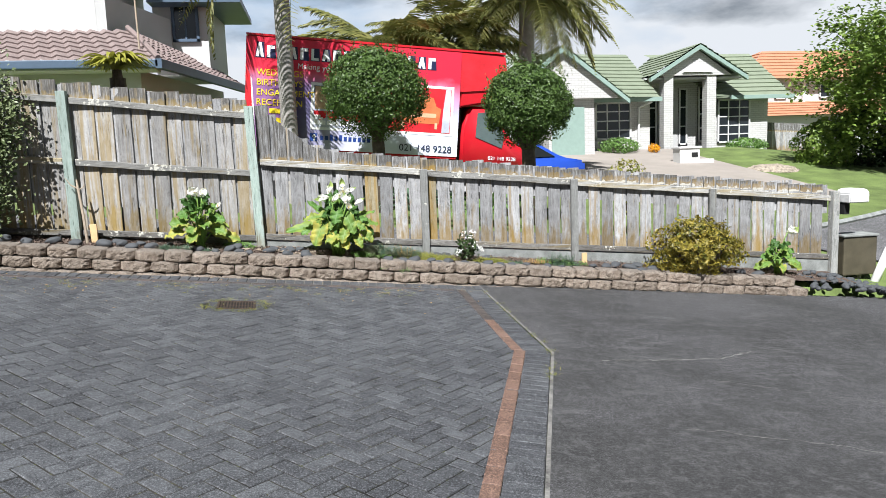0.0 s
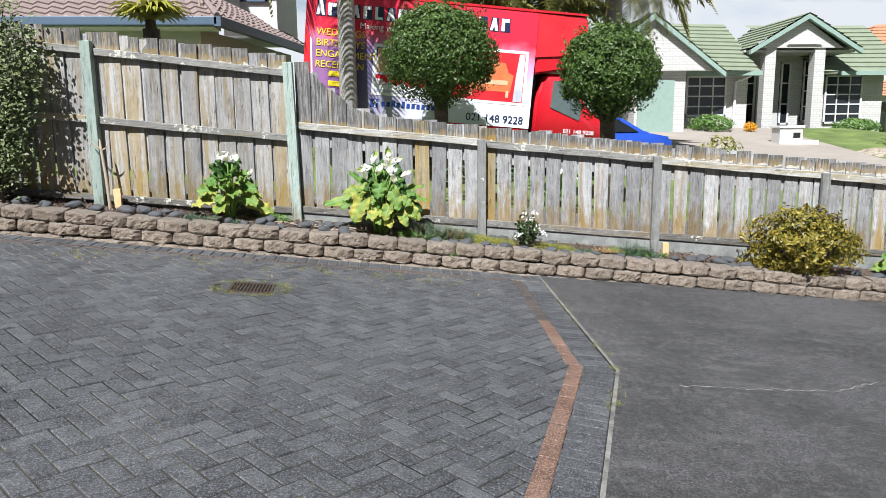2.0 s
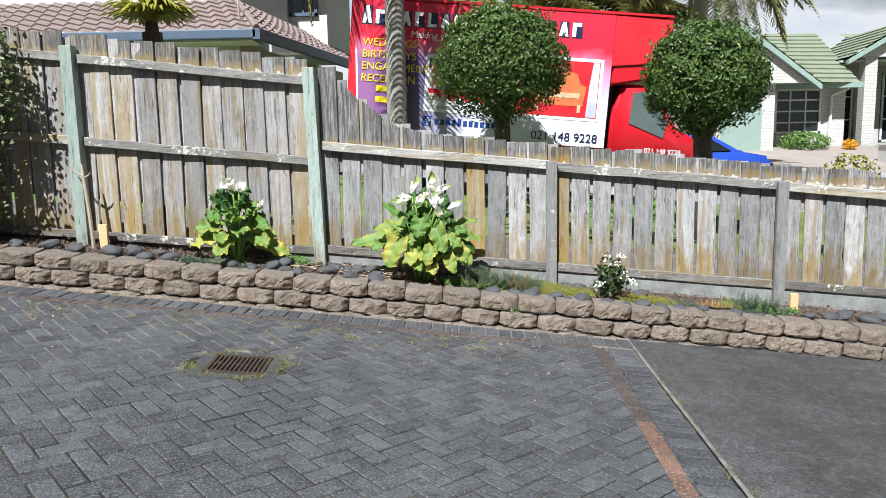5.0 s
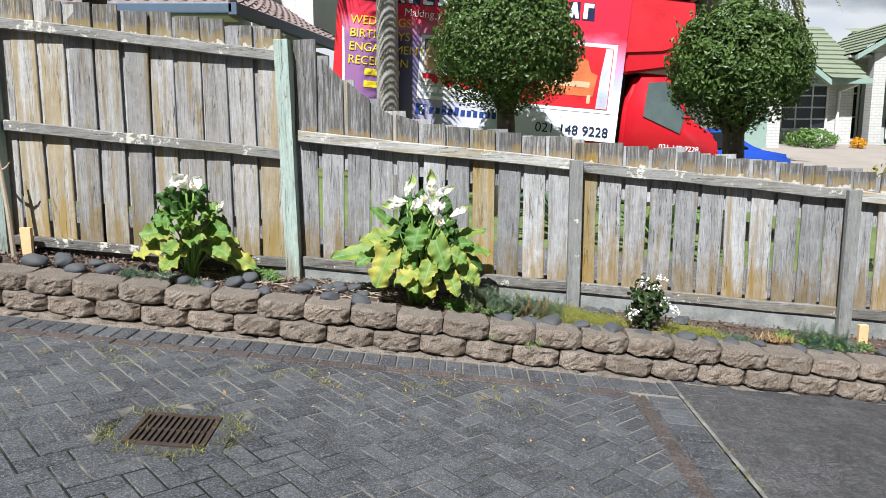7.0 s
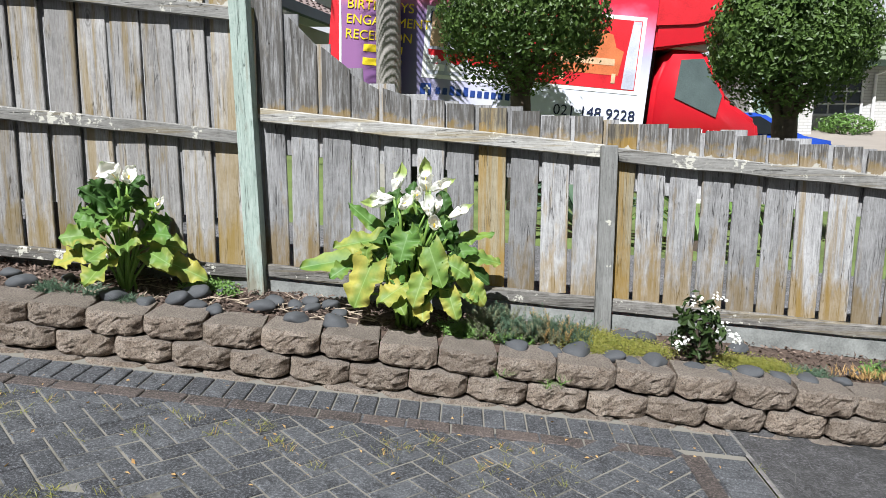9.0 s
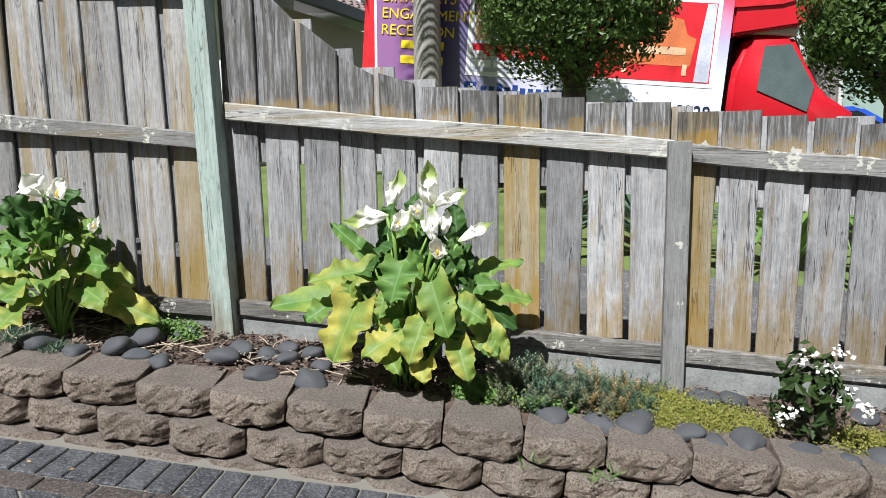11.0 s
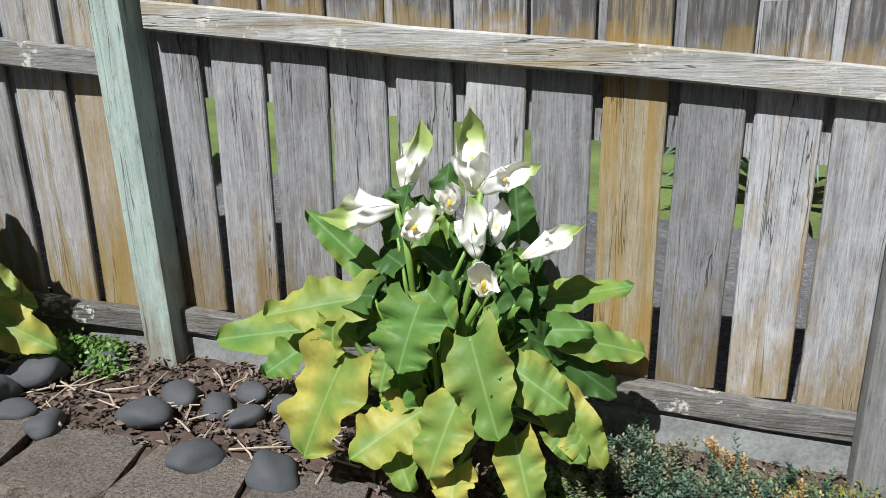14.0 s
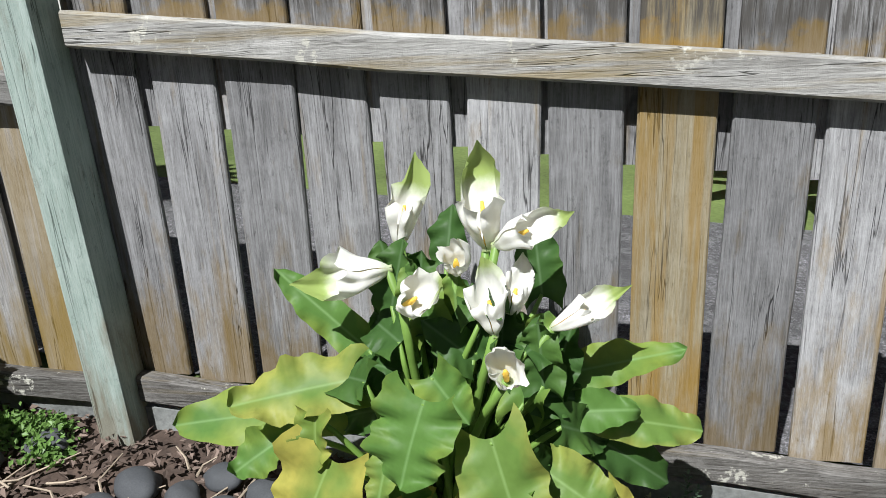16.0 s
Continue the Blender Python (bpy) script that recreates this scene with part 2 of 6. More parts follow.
def block_material():
    m, n, l, b = material("split_face_block", 0.95, 0, 0.1)
    v = coords(n, l, (1, 1, 1), True)
    big = noise_tex(n, l, v, 11, 6, 0.65)
    fine = noise_tex(n, l, v, 120, 9, 0.85)
    pits = noise_tex(n, l, v, 60, 6, 0.7)
    col = ramp(n, l, big, [(0.32, (0.23, 0.18, 0.14)), (0.5, (0.39, 0.32, 0.255)), (0.70, (0.52, 0.445, 0.37))])
    col = mixed(n, l, ramp(n, l, fine, [(0.40, grey(0.85)), (0.56, grey(0))]), col, (0.085, 0.065, 0.05))
    col = mixed(n, l, ramp(n, l, pits, [(0.33, grey(0.9)), (0.43, grey(0))]), col, (0.05, 0.04, 0.032))
    info = n.new("ShaderNodeObjectInfo")
    tone = n.new("ShaderNodeMapRange")
    tone.inputs["To Min"].default_value = 0.80
    tone.inputs["To Max"].default_value = 1.12
    l.new(info.outputs["Random"], tone.inputs["Value"])
    col = mixed(n, l, 1.0, col, tone.outputs[0], "MULTIPLY")
    # faces mix towards a darker speckled tone the more they point up
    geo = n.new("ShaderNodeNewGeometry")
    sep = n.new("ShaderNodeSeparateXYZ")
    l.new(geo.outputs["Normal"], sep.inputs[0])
    up_facing = n.new("ShaderNodeMath")
    up_facing.operation = "MULTIPLY"
    up_facing.inputs[1].default_value = 0.72
    up_facing.use_clamp = True
    l.new(sep.outputs["Z"], up_facing.inputs[0])
    top_tone = mixed(n, l, ramp(n, l, fine, [(0.42, grey(0)), (0.62, grey(1))]), (0.15, 0.132, 0.115), (0.36, 0.32, 0.28))
    col = mixed(n, l, up_facing.outputs[0], col, top_tone)
    l.new(col, b.inputs["Base Color"])
    add = n.new("ShaderNodeMath")
    l.new(fine, add.inputs[0])
    l.new(pits, add.inputs[1])
    bump(n, l, b, add.outputs[0], 1.0, 0.012)
    return m


M["block"] = block_material()


def paver_material(name, lo, mid, hi, island=False):
    m, n, l, b = material(name, 0.72, 0, 0.25)
    geo = n.new("ShaderNodeNewGeometry")
    w = geo.outputs["Position"]
    big = noise_tex(n, l, w, 1.3, 7, 0.65)
    mid_n = noise_tex(n, l, w, 9, 7, 0.7)
    fine = noise_tex(n, l, w, 95, 8, 0.85)
    if island:
        rnd = geo.outputs["Random Per Island"]
    else:
        rnd = n.new("ShaderNodeObjectInfo").outputs["Random"]
    col = ramp(n, l, rnd, [(0.0, lo), (0.5, mid), (1.0, hi)])
    col = mixed(n, l, ramp(n, l, big, [(0.44, grey(0)), (0.70, grey(0.45))]), col, tuple(c * 1.35 for c in hi))
    col = mixed(n, l, ramp(n, l, mid_n, [(0.36, grey(0.75)), (0.52, grey(0))]), col, tuple(c * 0.5 for c in lo))
    col = mixed(n, l, ramp(n, l, fine, [(0.50, grey(0)), (0.62, grey(0.75))]), col, tuple(c * 3.2 for c in hi))
    col = mixed(n, l, ramp(n, l, fine, [(0.36, grey(0.8)), (0.46, grey(0))]), col, tuple(c * 0.4 for c in lo))
    l.new(col, b.inputs["Base Color"])
    bump(n, l, b, fine, 0.7, 0.004)
    return m


PAVER_TONES = ((0.033, 0.034, 0.038), (0.047, 0.049, 0.053), (0.072, 0.075, 0.080))
M["paver"] = paver_material("dark_paver", *PAVER_TONES)
M["paver_many"] = paver_material("dark_pavers", *PAVER_TONES, True)
M["paver_red"] = paver_material("red_paver", (0.092, 0.056, 0.042), (0.122, 0.074, 0.056), (0.148, 0.095, 0.073))
M["paver_brown"] = paver_material("soiled_red_paver", (0.046, 0.040, 0.037), (0.058, 0.049, 0.045), (0.076, 0.062, 0.056))


def sand_material():
    m, n, l, b = material("joint_sand", 0.95, 0, 0.1)
    v = coords(n, l)
    big = noise_tex(n, l, v, 1.1, 5)
    fine = noise_tex(n, l, v, 40, 4)
    col = ramp(n, l, big, [(0.44, (0.018, 0.018, 0.017)), (0.70, (0.09, 0.083, 0.072))])
    col = mixed(n, l, ramp(n, l, fine, [(0.58, grey(0)), (0.66, grey(0.6))]), col, (0.10, 0.11, 0.04))
    # washed-out sand and grit along the foot of the wall
    sep = n.new("ShaderNodeSeparateXYZ")
    l.new(v, sep.inputs[0])
    reach = n.new("ShaderNodeMapRange")
    reach.inputs["From Min"].default_value = -3.4
    reach.inputs["From Max"].default_value = -1.1
    reach.inputs["To Min"].default_value = -0.25
    reach.inputs["To Max"].default_value = 0.28
    l.new(sep.outputs["Y"], reach.inputs["Value"])
    grit = n.new("ShaderNodeMath")
    l.new(reach.outputs[0], grit.inputs[0])
    l.new(noise_tex(n, l, v, 3.5, 6, 0.65), grit.inputs[1])
    col = mixed(n, l, ramp(n, l, grit.outputs[0], [(0.48, grey(0)), (0.70, grey(0.9))]), col, (0.20, 0.19, 0.165))
    l.new(col, b.inputs["Base Color"])
    bump(n, l, b, fine, 0.6, 0.004)
    return m


M["sand"] = sand_material()


def asphalt_material(name="asphalt", base=0.030):
    m, n, l, b = material(name, 0.8, 0, 0.3)
    v = coords(n, l)
    big = noise_tex(n, l, v, 0.9, 8, 0.7)
    fine = noise_tex(n, l, v, 150, 6, 0.85)
    mid = noise_tex(n, l, v, 16, 8, 0.75)
    speck = noise_tex(n, l, v, 60, 5, 0.85)
    col = ramp(n, l, big, [(0.35, grey(base * 0.75)), (0.7, grey(base * 1.35))])
    col = mixed(n, l, ramp(n, l, fine, [(0.50, grey(0)), (0.66, grey(0.75))]), col, grey(base * 5.0))
    col = mixed(n, l, ramp(n, l, mid, [(0.50, grey(0)), (0.63, grey(0.65))]), col, grey(base * 3.2))
    scuff = noise_tex(n, l, coords(n, l, (1.0, 2.6, 1.0)), 2.2, 10, 0.8)
    col = mixed(n, l, ramp(n, l, scuff, [(0.53, grey(0)), (0.66, grey(0.7))]), col, grey(base * 3.4))
    worn = n.new("ShaderNodeMath")
    worn.operation = "MULTIPLY"
    l.new(ramp(n, l, big, [(0.44, grey(0.15)), (0.60, grey(1))]), worn.inputs[0])
    l.new(ramp(n, l, noise_tex(n, l, v, 75, 6, 0.85), [(0.53, grey(0)), (0.58, grey(0.95))]), worn.inputs[1])
    col = mixed(n, l, worn.outputs[0], col, (base * 6.4, base * 6.2, base * 6.8))
    col = mixed(n, l, ramp(n, l, speck, [(0.36, grey(0.8)), (0.48, grey(0))]), col, grey(base * 0.35))
    col = mixed(n, l, ramp(n, l, speck, [(0.58, grey(0)), (0.66, grey(0.7))]), col, grey(base * 4.2))
    l.new(col, b.inputs["Base Color"])
    bump(n, l, b, fine, 0.6, 0.004)
    return m


M["asphalt"] = asphalt_material()
M["road"] = asphalt_material("road_asphalt", 0.06)
M["soil"] = plain("bark_mulch", (0.075, 0.052, 0.040), 0.95, vary=0.6, scale=22, relief=0.9, fine=70)
M["grass"] = plain("lawn_grass", (0.105, 0.145, 0.040), 0.95, vary=0.5, scale=1.4, relief=0.8, fine=45)
M["mortar"] = plain("stained_mortar", (0.12, 0.115, 0.105), 0.9, vary=0.5, scale=30, relief=0.5)
M["pebble"] = plain("river_stone", (0.058, 0.062, 0.067), 0.75, vary=0.22, scale=14, relief=0.1)
M["twig"] = plain("dry_twig", (0.34, 0.28, 0.21), 0.85, vary=0.3)
M["iron"] = plain("rusty_iron", (0.060, 0.042, 0.032), 0.75, 0.4, vary=0.5, scale=20)
M["black"] = plain("dark_gap", (0.012, 0.012, 0.012), 0.9)
M["white_paint"] = plain("white_paint", (0.66, 0.66, 0.65), 0.55, vary=0.05)
M["white_wall"] = plain("white_plaster", (0.51, 0.505, 0.49), 0.8, vary=0.05, scale=2)
def white_brick_material():
    """White painted brick: shallow courses 86 mm high."""
    m, n, l, b = material("white_painted_brick", 0.75, 0, 0.25)
    co = n.new("ShaderNodeTexCoord")
    sep = n.new("ShaderNodeSeparateXYZ")
    l.new(co.outputs["Object"], sep.inputs[0])
    side = n.new("ShaderNodeMath")
    l.new(sep.outputs["X"], side.inputs[0])
    l.new(sep.outputs["Y"], side.inputs[1])
    flat = n.new("ShaderNodeCombineXYZ")
    l.new(side.outputs[0], flat.inputs["X"])
    l.new(sep.outputs["Z"], flat.inputs["Y"])
    t = n.new("ShaderNodeTexBrick")
    t.inputs["Scale"].default_value = 1.0
    t.inputs["Brick Width"].default_value = 0.24
    t.inputs["Row Height"].default_value = 0.086
    t.inputs["Mortar Size"].default_value = 0.008
    t.inputs["Color1"].default_value = (0.53, 0.525, 0.51, 1)
    t.inputs["Color2"].default_value = (0.48, 0.47, 0.455, 1)
    t.inputs["Mortar"].default_value = (0.36, 0.355, 0.34, 1)
    l.new(flat.outputs[0], t.inputs["Vector"])
    l.new(t.outputs["Color"], b.inputs["Base Color"])
    return m


M["white_brick"] = white_brick_material()
# own grey elsewhere; on the white balcony's side it stands for shade
M["grey_wall"] = plain("pale_grey_plaster", (0.45, 0.45, 0.44), 0.8, vary=0.06, scale=2)
M["roof_brown"] = plain("brown_roof_tile", (0.20, 0.155, 0.145), 0.75, vary=0.2, scale=5)
M["roof_green"] = plain("green_roof_tile", (0.19, 0.22, 0.155), 0.7, vary=0.15, scale=2)
M["roof_trim"] = plain("green_fascia", (0.24, 0.33, 0.29), 0.6, vary=0.08)
M["roof_orange"] = plain("orange_roof_tile", (0.42, 0.20, 0.115), 0.75, vary=0.15, scale=2)
M["blue_gutter"] = plain("blue_gutter", (0.075, 0.11, 0.16), 0.45, vary=0.1)
M["glass_dark"] = plain("window_glass", (0.018, 0.022, 0.026), 0.12, 0, 0.35, vary=0.1)
# lighter green base colour stands for reflections and the cab's inside
M["cab_glass"] = plain("reflection_tinted_glass", (0.10, 0.13, 0.13), 0.08, 0, 0.6, vary=0.3, scale=3)
M["window_frame"] = plain("white_window_frame", (0.60, 0.60, 0.59), 0.5, vary=0.04)
M["red_paint"] = plain("red_vehicle_paint", (0.50, 0.012, 0.022), 0.3, 0, 0.5, vary=0.08)
M["blue_paint"] = plain("blue_car_paint", (0.02, 0.06, 0.34), 0.25, 0, 0.5, vary=0.08)
M["rubber"] = plain("tyre_rubber", (0.02, 0.02, 0.02), 0.85)
M["trunk"] = plain("tree_bark", (0.085, 0.065, 0.050), 0.9, vary=0.4, scale=12, relief=0.7, fine=30)
M["gravel"] = plain("pale_gravel", (0.27, 0.23, 0.18), 0.95, vary=0.7, scale=14, relief=0.9)
M["drive"] = plain("concrete_driveway", (0.27, 0.24, 0.21), 0.9, vary=0.12, scale=1.5, relief=0.3)


def leaf_material(name, lo, hi, rough=0.45, trans=0.25, spec=0.4, ripple=3.0):
    m, n, l, b = material(name, rough, 0, spec)
    v = coords(n, l, random_shift=True)
    isl = n.new("ShaderNodeNewGeometry").outputs["Random Per Island"]
    col = ramp(n, l, isl, [(0.0, lo), (1.0, hi)])
    big = noise_tex(n, l, v, ripple, 3)
    col = mixed(n, l, ramp(n, l, big, [(0.35, grey(0)), (0.75, grey(0.5))]), col, hi)
    l.new(col, b.inputs["Base Color"])
    t = n.new("ShaderNodeBsdfTranslucent")
    l.new(col, t.inputs["Color"])
    mx = n.new("ShaderNodeMixShader")
    mx.inputs[0].default_value = trans
    l.new(b.outputs[0], mx.inputs[1])
    l.new(t.outputs[0], mx.inputs[2])
    l.new(mx.outputs[0], n["Material Output"].inputs["Surface"])
    return m


M["box_leaf"] = leaf_material("clipped_leaf", (0.030, 0.062, 0.014), (0.105, 0.175, 0.038))
M["maple_leaf"] = leaf_material("fresh_tree_leaf", (0.07, 0.13, 0.02), (0.20, 0.28, 0.05))
M["hedge_leaf"] = leaf_material("conifer_leaf", (0.015, 0.035, 0.010), (0.05, 0.085, 0.022))
M["shrub_leaf"] = leaf_material("shrub_leaf", (0.07, 0.105, 0.04), (0.22, 0.26, 0.12))
M["gold_leaf"] = leaf_material("golden_shrub_leaf", (0.050, 0.070, 0.012), (0.33, 0.26, 0.04))
M["palm_leaf"] = leaf_material("palm_frond", (0.06, 0.08, 0.02), (0.24, 0.23, 0.07))
M["brome_leaf"] = leaf_material("strap_leaf", (0.12, 0.15, 0.02), (0.38, 0.36, 0.06))
M["moss"] = leaf_material("ground_cover_leaf", (0.10, 0.14, 0.02), (0.30, 0.28, 0.06))
M["blue_weed"] = leaf_material("blue_green_weed", (0.05, 0.10, 0.06), (0.13, 0.20, 0.13))
M["fresh_weed"] = leaf_material("fresh_weed", (0.08, 0.16, 0.03), (0.16, 0.28, 0.07))
M["petal"] = leaf_material("white_petal", (0.80, 0.80, 0.74), (0.86, 0.86, 0.82), 0.5, 0.3)
M["bark_chip"] = leaf_material("bark_chip", (0.030, 0.022, 0.018), (0.23, 0.175, 0.145), 0.9, 0.02, 0.1)
M["dry_leaf"] = leaf_material("dry_leaf", (0.30, 0.17, 0.06), (0.48, 0.33, 0.14), 0.8, 0.2)

# ---- mesh helpers ----


def finish(bm, name, mat, smooth=False):
    me = bpy.data.meshes.new(name)
    bm.to_mesh(me)
    bm.free()
    me.materials.append(mat)
    if smooth:
        for p in me.polygons:
            p.use_smooth = True
    return me


def part(name, bm, mat, parent=None, label="", smooth=False):
    ob = new(name, finish(bm, name, mat, smooth) if isinstance(bm, bmesh.types.BMesh) else bm)
    if parent is not None:
        ob.parent = parent
    if label:
        ob["label"] = label
    return ob


def thing(name, label, category, at=(0, 0, 0), group="", kind=""):
    ob = new(name)
    ob.location = at
    ob.empty_display_size = 0.1
    return tagged(ob, label, category, group, kind)


def box(bm, lo, hi, m=None):
    vs = [bm.verts.new((x, y, z)) for x in (lo[0], hi[0]) for y in (lo[1], hi[1]) for z in (lo[2], hi[2])]
    for f in ((0, 1, 3, 2), (4, 6, 7, 5), (0, 4, 5, 1), (2, 3, 7, 6), (0, 2, 6, 4), (1, 5, 7, 3)):
        bm.faces.new([vs[k] for k in f])
    if m is not None:
        bmesh.ops.transform(bm, matrix=m, verts=vs)
    return vs


def boxed(lo, hi, bevel=0.0, m=None):
    bm = bmesh.new()
    box(bm, lo, hi, m)
    if bevel:
        bmesh.ops.bevel(bm, geom=bm.edges[:], offset=bevel, segments=2, affect="EDGES", profile=0.6)
    return bm


def prism(bm, outline, thick, plane="xz", at=0.0):
    """Extrudes a 2D outline along the axis that is left over."""
    def put(a, b, c):
        return {"xz": (a, c, b), "xy": (a, b, c), "yz": (c, a, b)}[plane]
    lo = [bm.verts.new(put(a, b, at)) for a, b in outline]
    hi = [bm.verts.new(put(a, b, at + thick)) for a, b in outline]
    bm.faces.new(lo)
    bm.faces.new(hi[::-1])
    k = len(outline)
    for i in range(k):
        bm.faces.new((lo[i], hi[i], hi[(i + 1) % k], lo[(i + 1) % k]))
    bmesh.ops.recalc_face_normals(bm, faces=bm.faces[:])
    return bm


def tube(bm, pts, radii, sides=8):
    rings = []
    for i, p in enumerate(pts):
        p = Vector(p)
        a = Vector(pts[max(i - 1, 0)])
        c = Vector(pts[min(i + 1, len(pts) - 1)])
        d = (c - a).normalized()
        side = d.cross(Vector((0.13, 0.31, 0.94))).normalized()
        other = d.cross(side)
        r = radii[i] if isinstance(radii, (list, tuple)) else radii
        rings.append([bm.verts.new(p + r * (math.cos(2 * math.pi * k / sides) * side + math.sin(2 * math.pi * k / sides) * other)) for k in range(sides)])
    for r0, r1 in zip(rings, rings[1:]):
        for k in range(sides):
            bm.faces.new((r0[k], r0[(k + 1) % sides], r1[(k + 1) % sides], r1[k]))
    bm.faces.new(rings[0][::-1])
    bm.faces.new(rings[-1])
    return bm


def sheet(name, xs, ys, height, mat, parent=None):
    """A height field over a grid of x and y."""
    verts = [(x, y, height(x, y)) for y in ys for x in xs]
    k = len(xs)
    faces = [(j * k + i, j * k + i + 1, (j + 1) * k + i + 1, (j + 1) * k + i) for j in range(len(ys) - 1) for i in range(k - 1)]
    me = bpy.data.meshes.new(name)
    me.from_pydata(verts, [], faces)
    me.materials.append(mat)
    for p in me.polygons:
        p.use_smooth = True
    return part(name, me, mat, parent)


def span(a, b, step):
    k = max(1, int(math.ceil((b - a) / step)))
    return [a + (b - a) * i / k for i in range(k + 1)]


def leaves_mesh(name, mat, points, normals, size, rng, long=1.7, fold=0.25):
    """Many small folded leaves, one island each."""
    verts, faces = [], []
    for p, nrm in zip(points, normals):
        nrm = Vector(nrm) + Vector(rng.normal(0, 0.45, 3))
        d = nrm.cross(Vector(rng.normal(0, 1, 3)))
        if d.length < 1e-4:
            continue
        d.normalize()
        nrm.normalize()
        w = nrm.cross(d)
        s = size * rng.uniform(0.65, 1.35)
        p = Vector(p)
        i = len(verts)
        verts += [p - d * s * long / 2, p + w * s / 2 + nrm * s * fold, p + d * s * long / 2, p - w * s / 2 + nrm * s * fold]
        faces += [(i, i + 1, i + 2), (i, i + 2, i + 3)]
    me = bpy.data.meshes.new(name)
    me.from_pydata([tuple(v) for v in verts], [], faces)
    me.materials.append(mat)
    return me


# ---- the lie of the land ----


def drive_z(x, y):
    return -0.235 - 0.1 * x + 0.022 * y


def bed_z(x, y):
    k = min(1, max(0, (y + 0.5) / 0.5))
    return -0.02 - 0.1065 * x + k * (0.045 + 0.003 * x)


def yard_z(x, y):
    near = 0.0 - 0.1 * min(max(x, -8), 16)
    far = 0.95 - 0.10 * max(0, x - 17) - 0.01 * max(0, y - 40)
    k = min(1, max(0, y / 17.5))
    return near * (1 - k) + max(far, -2.5) * k


def land_z(x, y):
    if y < -0.42:
        return drive_z(max(-30, min(30, x)), max(y, -30)) - 0.10
    return yard_z(x, y) - 0.10 if y < 0.25 else yard_z(x, y)

# ---- ground, drive, bed ----
M["mortar_pale"] = plain("pale_mortar", (0.15, 0.145, 0.135), 0.9, vary=0.8, scale=9, relief=0.4)
far_steps = [-420, -200, -90, -45] + span(-30, 40, 1.0) + [55, 90, 200, 420]
far_ys = [-420, -200, -90, -45] + span(-30, -1.0, 1.0) + [-0.55, -0.42, 0.1, 0.26] + span(0.8, 40, 0.8) + [55, 90, 200, 420]
ground = tagged(sheet("ground", far_steps, far_ys, land_z, M["grass"]), "green mown lawn that slopes down to the street", "ground", kind="structure")

# asphalt drive beside the paving, its edge running out at an angle
EDGE = [(2.45, -0.60), (2.435, -3.46), (-1.80, -15.8)]


def edge_x(y):
    for (x0, y0), (x1, y1) in zip(EDGE, EDGE[1:]):
        if y >= y1:
            return x0 + (x1 - x0) * (y - y0) / (y1 - y0)
    return EDGE[-1][0]


def strip(name, ys, left, right, height, mat, cols=10):
    verts, faces = [], []
    for y in ys:
        a, b = left(y), right(y)
        for i in range(cols + 1):
            x = a + (b - a) * (i / cols) ** 1.6
            verts.append((x, y, height(x, y)))
    for j in range(len(ys) - 1):
        for i in range(cols):
            k = j * (cols + 1) + i
            faces.append((k, k + 1, k + cols + 2, k + cols + 1))
    me = bpy.data.meshes.new(name)
    me.from_pydata(verts, [], faces)
    me.materials.append(mat)
    return part(name, me, mat)


drive_ys = span(-15.8, -3.46, 0.4) + span(-3.46, -0.60, 0.2)[1:]
tagged(strip("asphalt_drive", drive_ys, edge_x, lambda y: 26.0, lambda x, y: drive_z(x, y) + 0.004, M["asphalt"], 16),
       "dark grey worn asphalt driveway with pale scuffs", "driveway", kind="structure")
tagged(strip("drive_edge", drive_ys, lambda y: edge_x(y) - 0.012, lambda y: edge_x(y) + 0.012, lambda x, y: drive_z(x, y) + 0.008, M["mortar_pale"], 2),
       "thin pale mortar line along the asphalt", "edging", kind="structure")
paving = tagged(strip("paving_base", drive_ys, lambda y: -14.0, lambda y: edge_x(y) - 0.012, lambda x, y: drive_z(x, y) - 0.0015, M["sand"], 16),
                "sandy joints with moss between dark grey pavers", "paving", kind="structure")
bed = tagged(sheet("garden_bed", span(-6, 7.6, 0.12), span(-0.52, 0.06, 0.04),
                   lambda x, y: bed_z(x, y) + 0.015 * noise.noise(Vector((x * 7, y * 7, 0))), M["soil"]),
             "dark bark mulch garden bed behind low block wall", "garden bed", kind="structure")

# plain unseen walls, added behind and beside the walk to block low sky light
M["sky_block"] = plain("sky_block_brown", (0.17, 0.125, 0.10), 0.9, vary=0.25, scale=5, relief=0.4)
for lo, hi, word in (((-14.4, -16.4, -3.0), (24.0, -16.0, 6.6), "house_wall"), ((-14.4, -16.0, -1.0), (-14.0, -1.2, 4.6), "garage_wall")):
    tagged(part(word, boxed(lo, hi, 0.01), M["sky_block"]), "plain brown wall added out of view to block low sky light", "wall", kind="structure")

# ---- fence ----
FENCE_LEFT, FENCE_RIGHT = -5.2, 7.62
rng = np.random.default_rng(5)


def left_y(x):
    """The tall stretch swings a little towards the drive."""
    return 0.055 * min(0, x)


def top_z(x):
    if x < -0.02:
        return 1.765 - 0.115 * x
    return 1.232 - 0.112 * min(x, 3) - 0.100 * max(0, x - 3) + 0.53 * max(0, 1 - x / 0.92) ** 2.0


